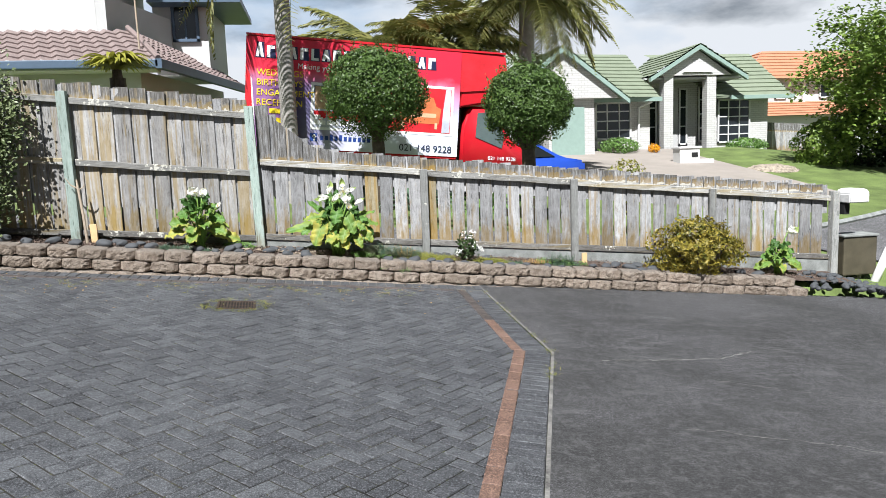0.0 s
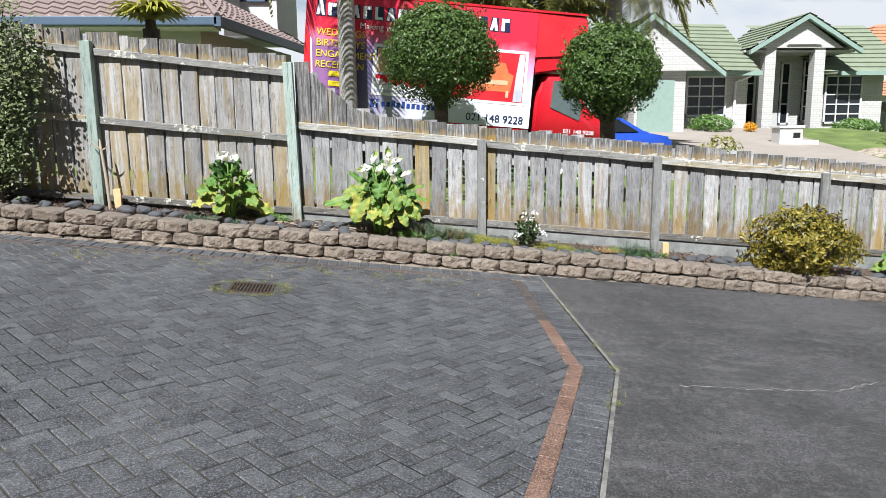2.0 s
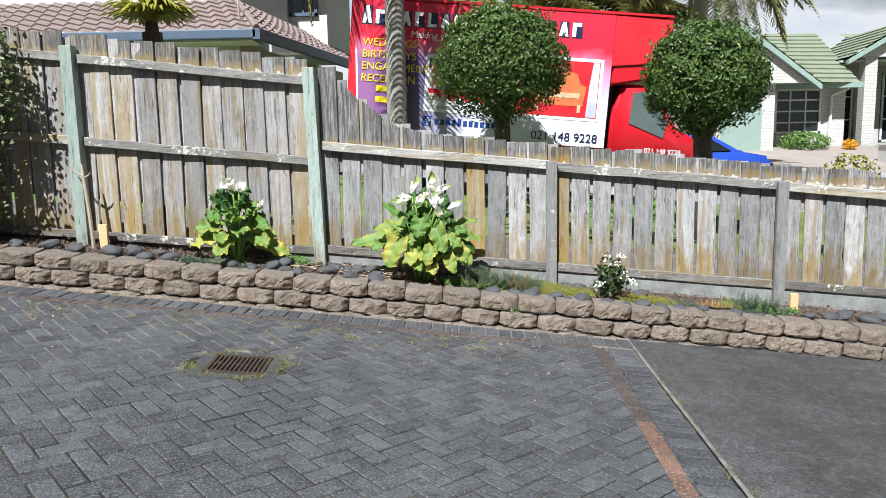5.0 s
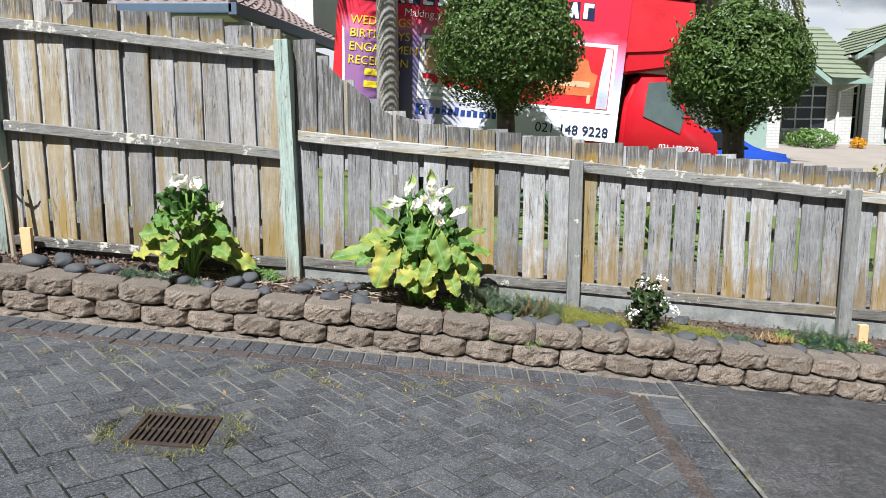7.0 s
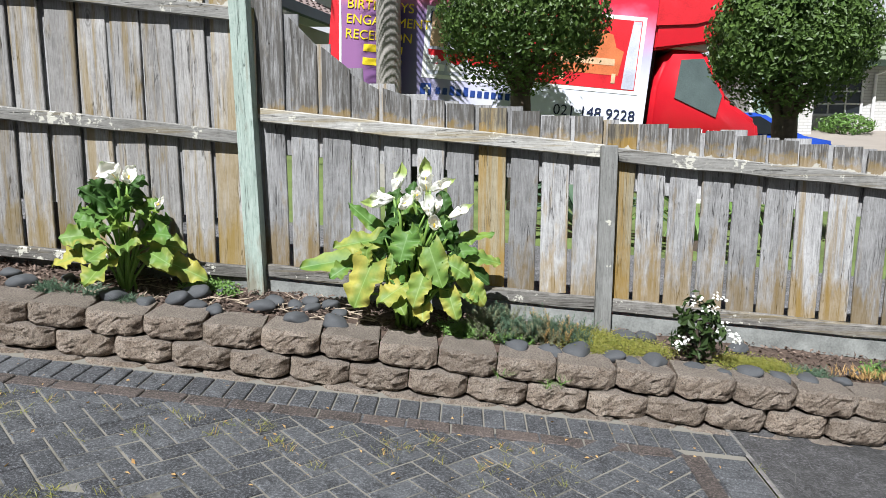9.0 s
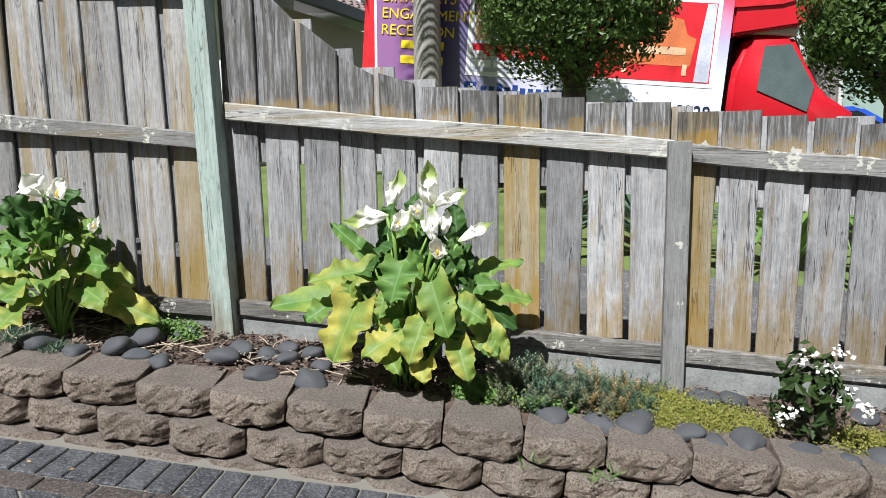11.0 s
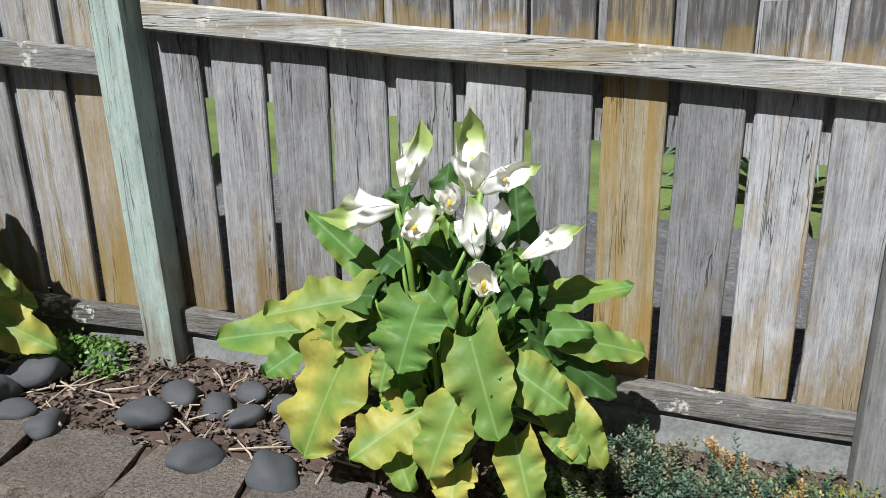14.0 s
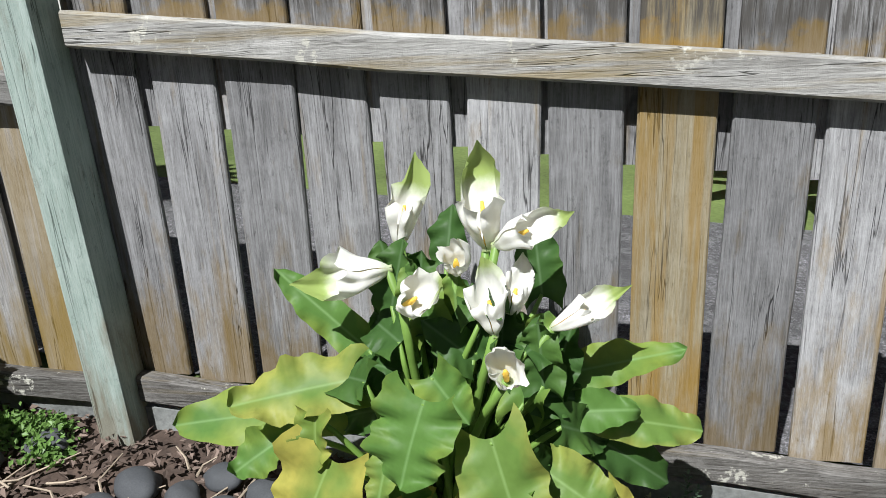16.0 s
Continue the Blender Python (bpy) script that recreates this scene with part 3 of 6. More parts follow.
def board_mesh(name, w, zs, ze_l, ze_r, t, mat, rough=0.004):
    """A sawn board from zs up to a top that may slant, with eased edges and a few kinks."""
    bm = bmesh.new()
    rows = 5
    rings = []
    for j in range(rows):
        k = j / (rows - 1)
        wob = rng.normal(0, 0.0022)
        l, r = -w / 2 + wob, w / 2 + wob
        zl, zr = zs + (ze_l - zs) * k, zs + (ze_r - zs) * k
        b = 0.004
        ring = [(l + b, 0, zl), (r - b, 0, zr), (r, b, zr), (r, t - b, zr), (r - b, t, zr), (l + b, t, zl), (l, t - b, zl), (l, b, zl)]
        rings.append([bm.verts.new(p) for p in ring])
    for r0, r1 in zip(rings, rings[1:]):
        for k in range(8):
            bm.faces.new((r0[k], r0[(k + 1) % 8], r1[(k + 1) % 8], r1[k]))
    bm.faces.new(rings[0][::-1])
    bm.faces.new(rings[-1])
    return finish(bm, name, mat)


fence = thing("paling_fence", "weathered grey timber paling fence stained ochre with lichen", "fence", kind="structure")


def paling(x, w, zs, zl, zr, y, mat, t=0.019, name="paling", tilt=0.0):
    ob = part(name, board_mesh(name, w, 0, zl - zs, zr - zs, t, mat), mat, fence)
    ob.matrix_basis = pose(x, y, zs, rng.normal(0, 0.3), tilt + rng.normal(0, 0.35), rng.normal(0, 0.5))
    return ob


# front palings, tall stretch and low stretch
x = -0.2
while x > FENCE_LEFT:
    w = rng.uniform(0.160, 0.168)
    zt = top_z(x) + rng.normal(0, 0.012)
    paling(x, w, 0.15 - 0.09 * x, zt, zt - 0.004, left_y(x) + 0.045, M["paling_tall"])
    x -= 0.1835
x = 0.05
k = 0
while x < FENCE_RIGHT - 0.05:
    w = rng.uniform(0.152, 0.162)
    zt = top_z(x)
    steep = (top_z(x + 0.07) - top_z(x - 0.07)) / 0.14 if 0.1 < x < 0.85 else rng.normal(0, 0.03)
    zt += rng.normal(0, 0.010)
    paling(x, w, 0.178 - 0.092 * x, zt - steep * w / 2, zt + steep * w / 2, 0.045, M["paling_gold" if k in (7, 11) else "paling"])
    x += 0.1795
    k += 1
# back palings, shorter, seen through the gaps
x = -0.29
while x > FENCE_LEFT:
    zt = top_z(x) - 0.02 + rng.normal(0, 0.012)
    paling(x, 0.148, 0.42 - 0.1 * x, zt, zt, left_y(x) + 0.068, M["paling_back"], name="back_paling")
    x -= 0.1835
BACK_FOOT = 0.838
x = 0.14
while x < FENCE_RIGHT - 0.1:
    zt = top_z(x) + 0.005 + rng.normal(0, 0.012)
    paling(x, 0.148, BACK_FOOT - 0.105 * x + rng.normal(0, 0.004), zt, zt, 0.068, M["paling_back"], name="back_paling")
    x += 0.1795


def rail(x0, x1, z0, z1, h, y0, d, mat=None, name="rail", rough=True):
    """A long sawn rail between two heights, a little bowed."""
    bm = bmesh.new()
    rings = []
    steps = 9
    for j in range(steps):
        k = j / (steps - 1)
        xx, z = x0 + (x1 - x0) * k, z0 + (z1 - z0) * k + rng.normal(0, 0.0025)
        yy = (left_y(xx) if xx < -0.01 else 0) + y0
        b = 0.006
        ring = [(yy + b, z - h), (yy + d - b, z - h), (yy + d, z - h + b), (yy + d, z - b), (yy + d - b, z), (yy + b, z), (yy, z - b), (yy, z - h + b)]
        rings.append([bm.verts.new((xx, p, q)) for p, q in ring])
    for r0, r1 in zip(rings, rings[1:]):
        for k in range(8):
            bm.faces.new((r0[k], r0[(k + 1) % 8], r1[(k + 1) % 8], r1[k]))
    bm.faces.new(rings[0])
    bm.faces.new(rings[-1][::-1])
    bmesh.ops.recalc_face_normals(bm, faces=bm.faces[:])
    return part(name, bm, mat or M["rail"], fence)


POSTS = [-4.15, -2.06, -0.05, 1.945, 3.88, 5.80, 7.62]
for a, b in ((-4.15, -2.11), (-2.01, -0.10)):
    rail(a, b, 1.605 - 0.112 * a, 1.605 - 0.112 * b, 0.075, -0.002, 0.046)
    rail(a, b, 0.935 - 0.105 * a, 0.935 - 0.105 * b, 0.075, -0.002, 0.046)
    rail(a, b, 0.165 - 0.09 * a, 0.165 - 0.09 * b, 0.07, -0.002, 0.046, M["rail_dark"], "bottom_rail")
for a, b, top in ((0.0, 1.93, 1.076), (1.933, 3.87, 1.066), (3.873, 5.79, 1.058), (5.793, 7.58, 1.058)):
    rail(a, b, top - 0.100 * a, top - 0.100 * b, 0.079, -0.001, 0.045)
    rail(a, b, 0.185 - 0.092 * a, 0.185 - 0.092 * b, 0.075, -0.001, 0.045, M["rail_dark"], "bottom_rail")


def post(x, z0, z1, y, w, d, mat, lean=0.0):
    bm = boxed((-w / 2, 0, z0), (w / 2, d, z1), 0.006)
    ob = part("post", bm, mat, fence)
    ob.matrix_basis = pose(x, y, 0, 0, lean, 0)
    return ob


post(-4.15, 0.0, 2.1, left_y(-4.1) - 0.055, 0.10, 0.099, M["post"])
post(-2.06, -0.1, 1.895, left_y(-2.06) - 0.055, 0.10, 0.099, M["post"], -0.5)
post(-0.047, -0.3, 1.69, -0.058, 0.098, 0.102, M["post"], -1.5)
post(1.945, -0.5, 0.878, -0.050, 0.092, 0.046, M["post_grey"])
post(3.88, -0.7, 0.675, -0.050, 0.092, 0.046, M["post_grey"])
post(5.80, -0.9, 0.470, -0.050, 0.092, 0.046, M["post_grey"])
post(7.62, -1.2, 0.36, -0.06, 0.10, 0.10, M["post_grey"])

# low concrete plinth under the fence
bm = bmesh.new()
prism(bm, [(-5.2, 0.62), (-0.1, 0.10), (7.6, -0.60), (7.6, -1.0), (-5.2, 0.15)], 0.07, "xz", 0.012)
part("plinth", bm, M["concrete"], fence, "pale concrete plinth")

# ---- retaining wall ----
wall = thing("block_retaining_wall", "low retaining wall of rough brown split-face blocks", "wall", kind="structure")
BW, BH = 0.297, 0.118


def block_mesh(seed, w=BW - 0.006, h=BH - 0.004, d=0.26):
    """A garden wall block: straight back, chamfered split front, chipped edges."""
    r = np.random.default_rng(seed)
    bm = bmesh.new()
    c = 0.052
    nx, nz = 15, 8
    front = []
    for j in range(nz):
        row = []
        for i in range(nx):
            u = i / (nx - 1)
            xx = (u - 0.5) * w
            side = max(0, abs(xx) - (w / 2 - c)) / c
            v = j / (nz - 1)
            edge = (abs(v - 0.5) * 2) ** 6
            yy = 0.05 * side ** 1.15 + edge * 0.012 + r.normal(0, 0.0030) + 0.014 * noise.noise(Vector((xx * 18, seed * 5.0, v * 2.4))) - 0.006 * math.sin(3 * u + seed)
            zz = v * h + (r.normal(0, 0.0025) if 0 < j < nz - 1 else r.normal(0, 0.002))
            if j in (0, nz - 1):
                zz += (-1 if j else 1) * side * 0.012
            row.append(bm.verts.new((xx, yy, zz)))
        front.append(row)
    for j in range(nz - 1):
        for i in range(nx - 1):
            bm.faces.new((front[j][i], front[j][i + 1], front[j + 1][i + 1], front[j + 1][i]))
    back_t = [bm.verts.new((-w / 2 + 0.02, d, h)), bm.verts.new((w / 2 - 0.02, d, h))]
    back_b = [bm.verts.new((-w / 2 + 0.02, d, 0)), bm.verts.new((w / 2 - 0.02, d, 0))]
    bm.faces.new([*front[-1], back_t[1], back_t[0]])
    bm.faces.new([*front[0][::-1], back_b[0], back_b[1]])
    bm.faces.new([front[j][0] for j in range(nz)][::-1] + [back_b[0], back_t[0]])
    bm.faces.new([front[j][-1] for j in range(nz)] + [back_t[1], back_b[1]])
    bm.faces.new((back_b[1], back_b[0], back_t[0], back_t[1]))
    bmesh.ops.recalc_face_normals(bm, faces=bm.faces[:])
    return finish(bm, "block", M["block"])


BLOCKS = [block_mesh(s) for s in range(9)]
slope = math.degrees(math.atan(0.1045))


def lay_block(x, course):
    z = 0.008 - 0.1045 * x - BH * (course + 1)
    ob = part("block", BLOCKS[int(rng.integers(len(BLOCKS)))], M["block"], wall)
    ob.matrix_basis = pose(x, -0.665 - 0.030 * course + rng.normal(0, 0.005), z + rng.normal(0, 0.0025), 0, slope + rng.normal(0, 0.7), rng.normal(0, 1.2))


for course in range(3):
    x = -5.6 + (BW / 2 if course % 2 else 0) - 0.027
    while x < 6.75:
        lay_block(x, course)
        x += BW * math.cos(radians(slope))


# pale cracks in the asphalt
def crack(points, w, seed):
    r = np.random.default_rng(seed)
    verts, faces = [], []
    pts = []
    for (x0, y0), (x1, y1) in zip(points, points[1:]):
        for k in range(14):
            u = k / 14
            pts.append((x0 + (x1 - x0) * u + r.normal(0, 0.012), y0 + (y1 - y0) * u + r.normal(0, 0.012)))
    for x, y in pts:
        s = w * r.uniform(0.3, 1.0)
        verts += [(x, y - s, drive_z(x, y) + 0.009), (x, y + s, drive_z(x, y) + 0.009)]
    for k in range(len(pts) - 1):
        faces.append((2 * k, 2 * k + 2, 2 * k + 3, 2 * k + 1))
    me = bpy.data.meshes.new("asphalt_crack")
    me.from_pydata(verts, [], faces)
    me.materials.append(M["crack_fill"])
    tagged(part("asphalt_crack", me, M["crack_fill"]), "pale filled crack across the asphalt", "crack", kind="structure")


M["crack_fill"] = plain("pale_crack_fill", (0.24, 0.235, 0.22), 0.9, vary=0.6, scale=25)
crack([(2.75, -3.66), (3.3, -3.62), (3.85, -3.55), (4.3, -3.3)], 0.008, 1)
crack([(3.4, -4.1), (4.2, -4.45), (5.2, -4.95), (6.5, -5.5)], 0.003, 2)
crack([(2.7, -5.0), (3.6, -5.3), (4.5, -5.9)], 0.003, 3)
crack([(2.58, -1.0), (2.60, -2.2), (2.56, -3.4)], 0.003, 4)

# ---- street side: ball trees, palms, truck, houses ----


def leaf_points(r, count, rx, ry, rz, centre, inner=0.72, lumps=0.10, freq=2.2, flat=0.0):
    pts, nrm = [], []
    for _ in range(count):
        d = Vector(r.normal(0, 1, 3)).normalized()
        if d.z < -0.55 - flat and r.uniform() < 0.6:
            d.z = -d.z
        k = 1 + lumps * noise.noise(d * freq + Vector(centre)) * 2
        rad = k * (inner + (1 - inner) * r.uniform() ** 0.45)
        pts.append((centre[0] + d.x * rx * rad, centre[1] + d.y * ry * rad, centre[2] + d.z * rz * rad))
        nrm.append(d)
    return pts, nrm


def ball_tree(x, y, zc, rx, rz, base, seed, count=27000):
    r = np.random.default_rng(seed)
    t = thing("ball_tree", "clipped round evergreen tree on a short dark trunk", "tree", (x, y, base), "clipped trees behind the fence")
    h = zc - base
    bm = bmesh.new()
    tube(bm, [(0, 0, -0.2), (0.02, 0, h * 0.4), (0, 0.02, h * 0.75), (0.02, 0, h)], [0.15, 0.12, 0.11, 0.05], 10)
    for k in range(7):
        a = k * 0.9
        tube(bm, [(0, 0, h * 0.62), (0.25 * math.cos(a), 0.25 * math.sin(a), h * 0.82), (0.55 * rx * math.cos(a), 0.55 * rx * math.sin(a), h + 0.05 * (k % 3))], [0.055, 0.035, 0.012], 6)
    part("trunk", bm, M["trunk"], t, smooth=True)
    pts, nrm = leaf_points(r, count, rx, rx, rz, (0, 0, h), 0.50, 0.07, 3.5)
    extra, en = leaf_points(r, 350, rx * 1.07, rx * 1.07, rz * 1.09, (0, 0, h), 0.93, 0.05, 5)
    # young shoots that stand out above the last clipping
    for _ in range(46):
        d = Vector((r.normal(0, 0.55), r.normal(0, 0.55), 1)).normalized()
        foot = Vector((d.x * rx, d.y * rx, h + d.z * rz * 0.98))
        rise = Vector((d.x * 0.5 + r.normal(0, 0.15), d.y * 0.5 + r.normal(0, 0.15), 1)) * r.uniform(0.08, 0.30)
        for k in range(9):
            extra.append(tuple(foot + rise * (k / 9) + Vector(r.normal(0, 0.008, 3))))
            en.append(d)
    part("crown", leaves_mesh("crown", M["box_leaf"], pts + extra, nrm + en, 0.030, r), M["box_leaf"], t)
    return t


ball_tree(1.72, 3.9, 2.14, 0.90, 0.78, -0.05, 11)
ball_tree(4.18, 3.0, 1.80, 0.74, 0.68, -0.30, 12, 22000)


def frond(length, droop, width, r, leaflets=54):
    """A palm frond along +x: arched midrib with narrow hanging leaflets."""
    verts, faces = [], []

    def at(u):
        return Vector((length * (u - 0.12 * u * u), 0, length * (0.32 * u - droop * u * u)))
    for k in range(12):
        a, b = at(k / 12), at((k + 1) / 12)
        i = len(verts)
        w = 0.018 * (1 - k / 13)
        verts += [a + Vector((0, w, 0)), a - Vector((0, w, 0)), b - Vector((0, w, 0)), b + Vector((0, w, 0)), a + Vector((0, 0, w)), b + Vector((0, 0, w))]
        faces += [(i, i + 3, i + 5, i + 4), (i + 1, i + 4, i + 5, i + 2), (i, i + 1, i + 2, i + 3)]
    for k in range(leaflets):
        u = 0.12 + 0.88 * k / leaflets
        p = at(u)
        ln = width * (math.sin(math.pi * min(1, u * 0.9 + 0.12)) ** 0.6) * r.uniform(0.85, 1.1)
        for s in (-1, 1):
            tip = p + Vector((ln * 0.45, s * ln * 0.75, -ln * r.uniform(0.25, 0.75)))
            mid = p + (tip - p) * 0.5 + Vector((0, 0, ln * 0.12))
            i = len(verts)
            e = Vector((0.020, 0, 0))
            verts += [p - e, p + e, mid + e * 1.1, mid - e * 1.1, tip]
            faces += [(i, i + 1, i + 2, i + 3), (i + 3, i + 2, i + 4)]
    me = bpy.data.meshes.new("frond")
    me.from_pydata([tuple(v) for v in verts], [], faces)
    me.materials.append(M["palm_leaf"])
    return me


def palm(x, y, base, top, rad, seed, count, length, label, lean=0.0, droops=(0.5, 1.0), turn=None):
    r = np.random.default_rng(seed)
    t = thing("palm_tree", label, "palm", (x, y, base))
    bm = bmesh.new()
    h = top - base
    k = 46
    tube(bm, [(lean * (i / k) ** 1.5, 0, -0.3 + (h + 0.3) * i / k) for i in range(k + 1)], [rad * (1.0 + (0.004 if i % 2 else -0.003)) * (1.12 - 0.2 * i / k) for i in range(k + 1)], 14)
    part("trunk", bm, M["palm_bark"], t, smooth=True)
    kinds = [frond(length * s, d, 0.5, r) for s, d in ((1.0, droops[0]), (0.92, (droops[0] + droops[1]) / 2), (0.85, droops[1]))]
    for i in range(count):
        ob = part("frond", kinds[i % 3], M["palm_leaf"], t)
        ob.matrix_basis = pose(lean, 0, h, r.uniform(-14, 14), r.uniform(-42, 30), (i * 137.5 if turn is None else turn[0] + (turn[1] - turn[0]) * i / count) + r.uniform(-12, 12))
    return t


M["palm_bark"] = plain("grey_palm_bark", (0.30, 0.28, 0.26), 0.85, vary=0.22, scale=7, relief=0.5, fine=45)
palm(0.18, 4.95, -0.1, 5.5, 0.145, 21, 13, 3.1, "tall palm with a ringed grey trunk beside the truck", 0, (0.75, 1.05), (120, 300))
palm(6.35, 10.5, 0.3, 5.2, 0.22, 22, 60, 2.9, "shaggy palm with drooping olive fronds behind the truck", 0.1, (0.55, 1.15))
palm(2.4, 9.8, 0.3, 3.7, 0.20, 23, 52, 2.9, "young palm with yellow green fronds behind the truck", 0, (0.35, 0.9))
palm(4.4, 11.2, 0.3, 4.1, 0.20, 24, 52, 3.0, "bushy palm with olive fronds behind the truck", 0, (0.4, 0.95))

# --- truck, standing on the sloping street ---
TILT = 5.1
truck = thing("box_truck", "red hire truck with a printed advertising banner on its box", "truck")
truck.matrix_basis = pose(-0.70, 5.40, 1.36, 0, TILT, 0)


def banner_material():
    m, n, l, b = material("printed_banner", 0.4, 0, 0.4)
    co = n.new("ShaderNodeTexCoord")
    sep = n.new("ShaderNodeSeparateXYZ")
    l.new(co.outputs["Object"], sep.inputs[0])
    wob = noise_tex(n, l, co.outputs["Object"], 1.4, 4, 0.6)
    add = n.new("ShaderNodeMath")
    add.operation = "MULTIPLY_ADD"
    add.inputs[1].default_value = 0.7
    l.new(wob, add.inputs[0])
    l.new(sep.outputs["Z"], add.inputs[2])
    height = ramp(n, l, add.outputs[0], [(0.28, (0.70, 0.73, 0.82)), (0.50, (0.46, 0.45, 0.66)), (0.68, (0.62, 0.22, 0.36)), (0.80, (0.60, 0.02, 0.05))])
    sc = n.new("ShaderNodeMapRange")
    sc.inputs["From Max"].default_value = 2.3
    l.new(add.outputs[0], sc.inputs["Value"])
    l.new(sc.outputs[0], height.node.inputs["Fac"])
    side = n.new("ShaderNodeMapRange")
    side.inputs["From Min"].default_value = 0.35
    side.inputs["From Max"].default_value = 1.6
    l.new(sep.outputs["X"], side.inputs["Value"])
    left = ramp(n, l, side.outputs[0], [(0.0, (0.26, 0.12, 0.28)), (0.45, (0.035, 0.022, 0.11)), (1.0, (0.24, 0.20, 0.40))])
    mask = n.new("ShaderNodeMapRange")
    mask.inputs["From Min"].default_value = 2.6
    mask.inputs["From Max"].default_value = 0.9
    l.new(sep.outputs["X"], mask.inputs["Value"])
    low = n.new("ShaderNodeMapRange")
    low.inputs["From Min"].default_value = 1.72
    low.inputs["From Max"].default_value = 1.45
    l.new(add.outputs[0], low.inputs["Value"])
    mul = n.new("ShaderNodeMath")
    mul.operation = "MULTIPLY"
    l.new(mask.outputs[0], mul.inputs[0])
    l.new(low.outputs[0], mul.inputs[1])
    col = mixed(n, l, mul.outputs[0], height, left)
    l.new(col, b.inputs["Base Color"])
    return m


M["banner"] = banner_material()
M["print_red"] = plain("printed_red", (0.60, 0.02, 0.03), 0.4, vary=0.35, scale=3.5)
M["print_orange"] = plain("printed_orange", (0.56, 0.16, 0.06), 0.4, vary=0.3, scale=5)
M["print_white"] = plain("printed_white", (0.80, 0.80, 0.82), 0.4, vary=0.06)
M["print_pale"] = plain("printed_pale_grey", (0.50, 0.52, 0.62), 0.4, vary=0.35, scale=4)
M["print_yellow"] = plain("printed_yellow", (0.75, 0.58, 0.02), 0.4, vary=0.05)
M["print_navy"] = plain("printed_navy", (0.015, 0.02, 0.06), 0.4, vary=0.1)
M["print_blue"] = plain("printed_blue", (0.02, 0.05, 0.22), 0.4, vary=0.1)
M["print_cream"] = plain("printed_cream", (0.62, 0.42, 0.26), 0.4, vary=0.3, scale=8)

bm = boxed((0.02, 0.02, -0.05), (4.12, 2.1, 2.06), 0.02)
part("cargo_box", bm, M["red_paint"], truck, "red box body")
bm = bmesh.new()
prism(bm, [(4.13, 0.98), (4.98, 1.16), (5.10, 1.42), (5.02, 2.05), (4.13, 2.06)], 2.06, "xz", 0.03)
bmesh.ops.bevel(bm, geom=bm.edges[:], offset=0.03, segments=2, affect="EDGES")
part("overcab_box", bm, M["red_paint"], truck, "red box over the cab")
part("banner", boxed((0, 0, 0), (4.12, 0.012, 2.04), 0.002), M["banner"], truck, "printed banner in red, purple and white")
bm = bmesh.new()
prism(bm, [(4.124, 1.28), (4.62, 1.34), (5.06, 1.50), (5.0, 2.02), (4.124, 2.04)], 0.012, "xz", 0.0)
part("banner_front", bm, M["print_red"], truck)
bm = bmesh.new()
prism(bm, [(4.0, 2.06), (0.0, 2.06), (0.0, 2.10), (5.0, 2.10), (5.02, 2.07)], 2.1, "xz", 0.0)
part("roof_rail", bm, M["red_paint"], truck)
# cab
bm = bmesh.new()
prism(bm, [(4.22, -0.45), (4.22, 0.55), (4.36, 1.02), (4.80, 1.06), (5.20, 0.45), (5.62, 0.22), (5.78, -0.45)], 1.8, "xz", 0.10)
bmesh.ops.bevel(bm, geom=bm.edges[:], offset=0.06, segments=3, affect="EDGES")
part("cab", bm, M["red_paint"], truck, "red cab", True)
bm = bmesh.new()
prism(bm, [(4.50, 0.42), (4.52, 0.90), (4.80, 0.94), (5.10, 0.50), (5.06, 0.22)], 0.02, "xz", 0.084)
part("side_window", bm, M["cab_glass"], truck)
part("air_deflector", boxed((4.16, 0.12, 1.03), (4.86, 1.8, 1.13), 0.03), M["grey_wall"], truck)
part("chassis", boxed((0.1, 0.4, -0.35), (5.3, 1.8, -0.06), 0.02), M["black"], truck)
# black panel put in for the shade between cab and box
part("cab_rear_wall", boxed((4.125, 0.2, -0.4), (4.21, 1.9, 1.0), 0.01), M["black"], truck, "black panel standing for the shade behind the cab")
for wx in (0.9, 5.0):
    for wy in (0.12, 1.75):
        w = part("wheel", tube(bmesh.new(), [(wx, wy, -0.72), (wx, wy + 0.24, -0.72)], 0.40, 24), M["rubber"], truck, smooth=False)
        part("rim", tube(bmesh.new(), [(wx, wy - 0.01, -0.72), (wx, wy + 0.05, -0.72)], 0.21, 18), M["print_white"], w)


def flat_part(name, outline, mat, depth=0.006, y=-0.006, label="", parent=None):
    bm = bmesh.new()
    prism(bm, outline, depth, "xz", y - 0.0)
    return part(name, bm, mat, parent or truck, label)


def rect(x0, z0, x1, z1):
    return [(x0, z0), (x1, z0), (x1, z1), (x0, z1)]


def lettering(text, x, z, size, mat, parent, y=-0.010, shear=0.0, name="lettering"):
    cu = bpy.data.curves.new(name, "FONT")
    cu.body, cu.size, cu.extrude, cu.shear = text, size, 0.002, shear
    cu.materials.append(mat)
    ob = new(name, cu)
    ob.parent = parent
    ob.matrix_basis = pose(x, y, z, 90, 0, 0)
    return ob


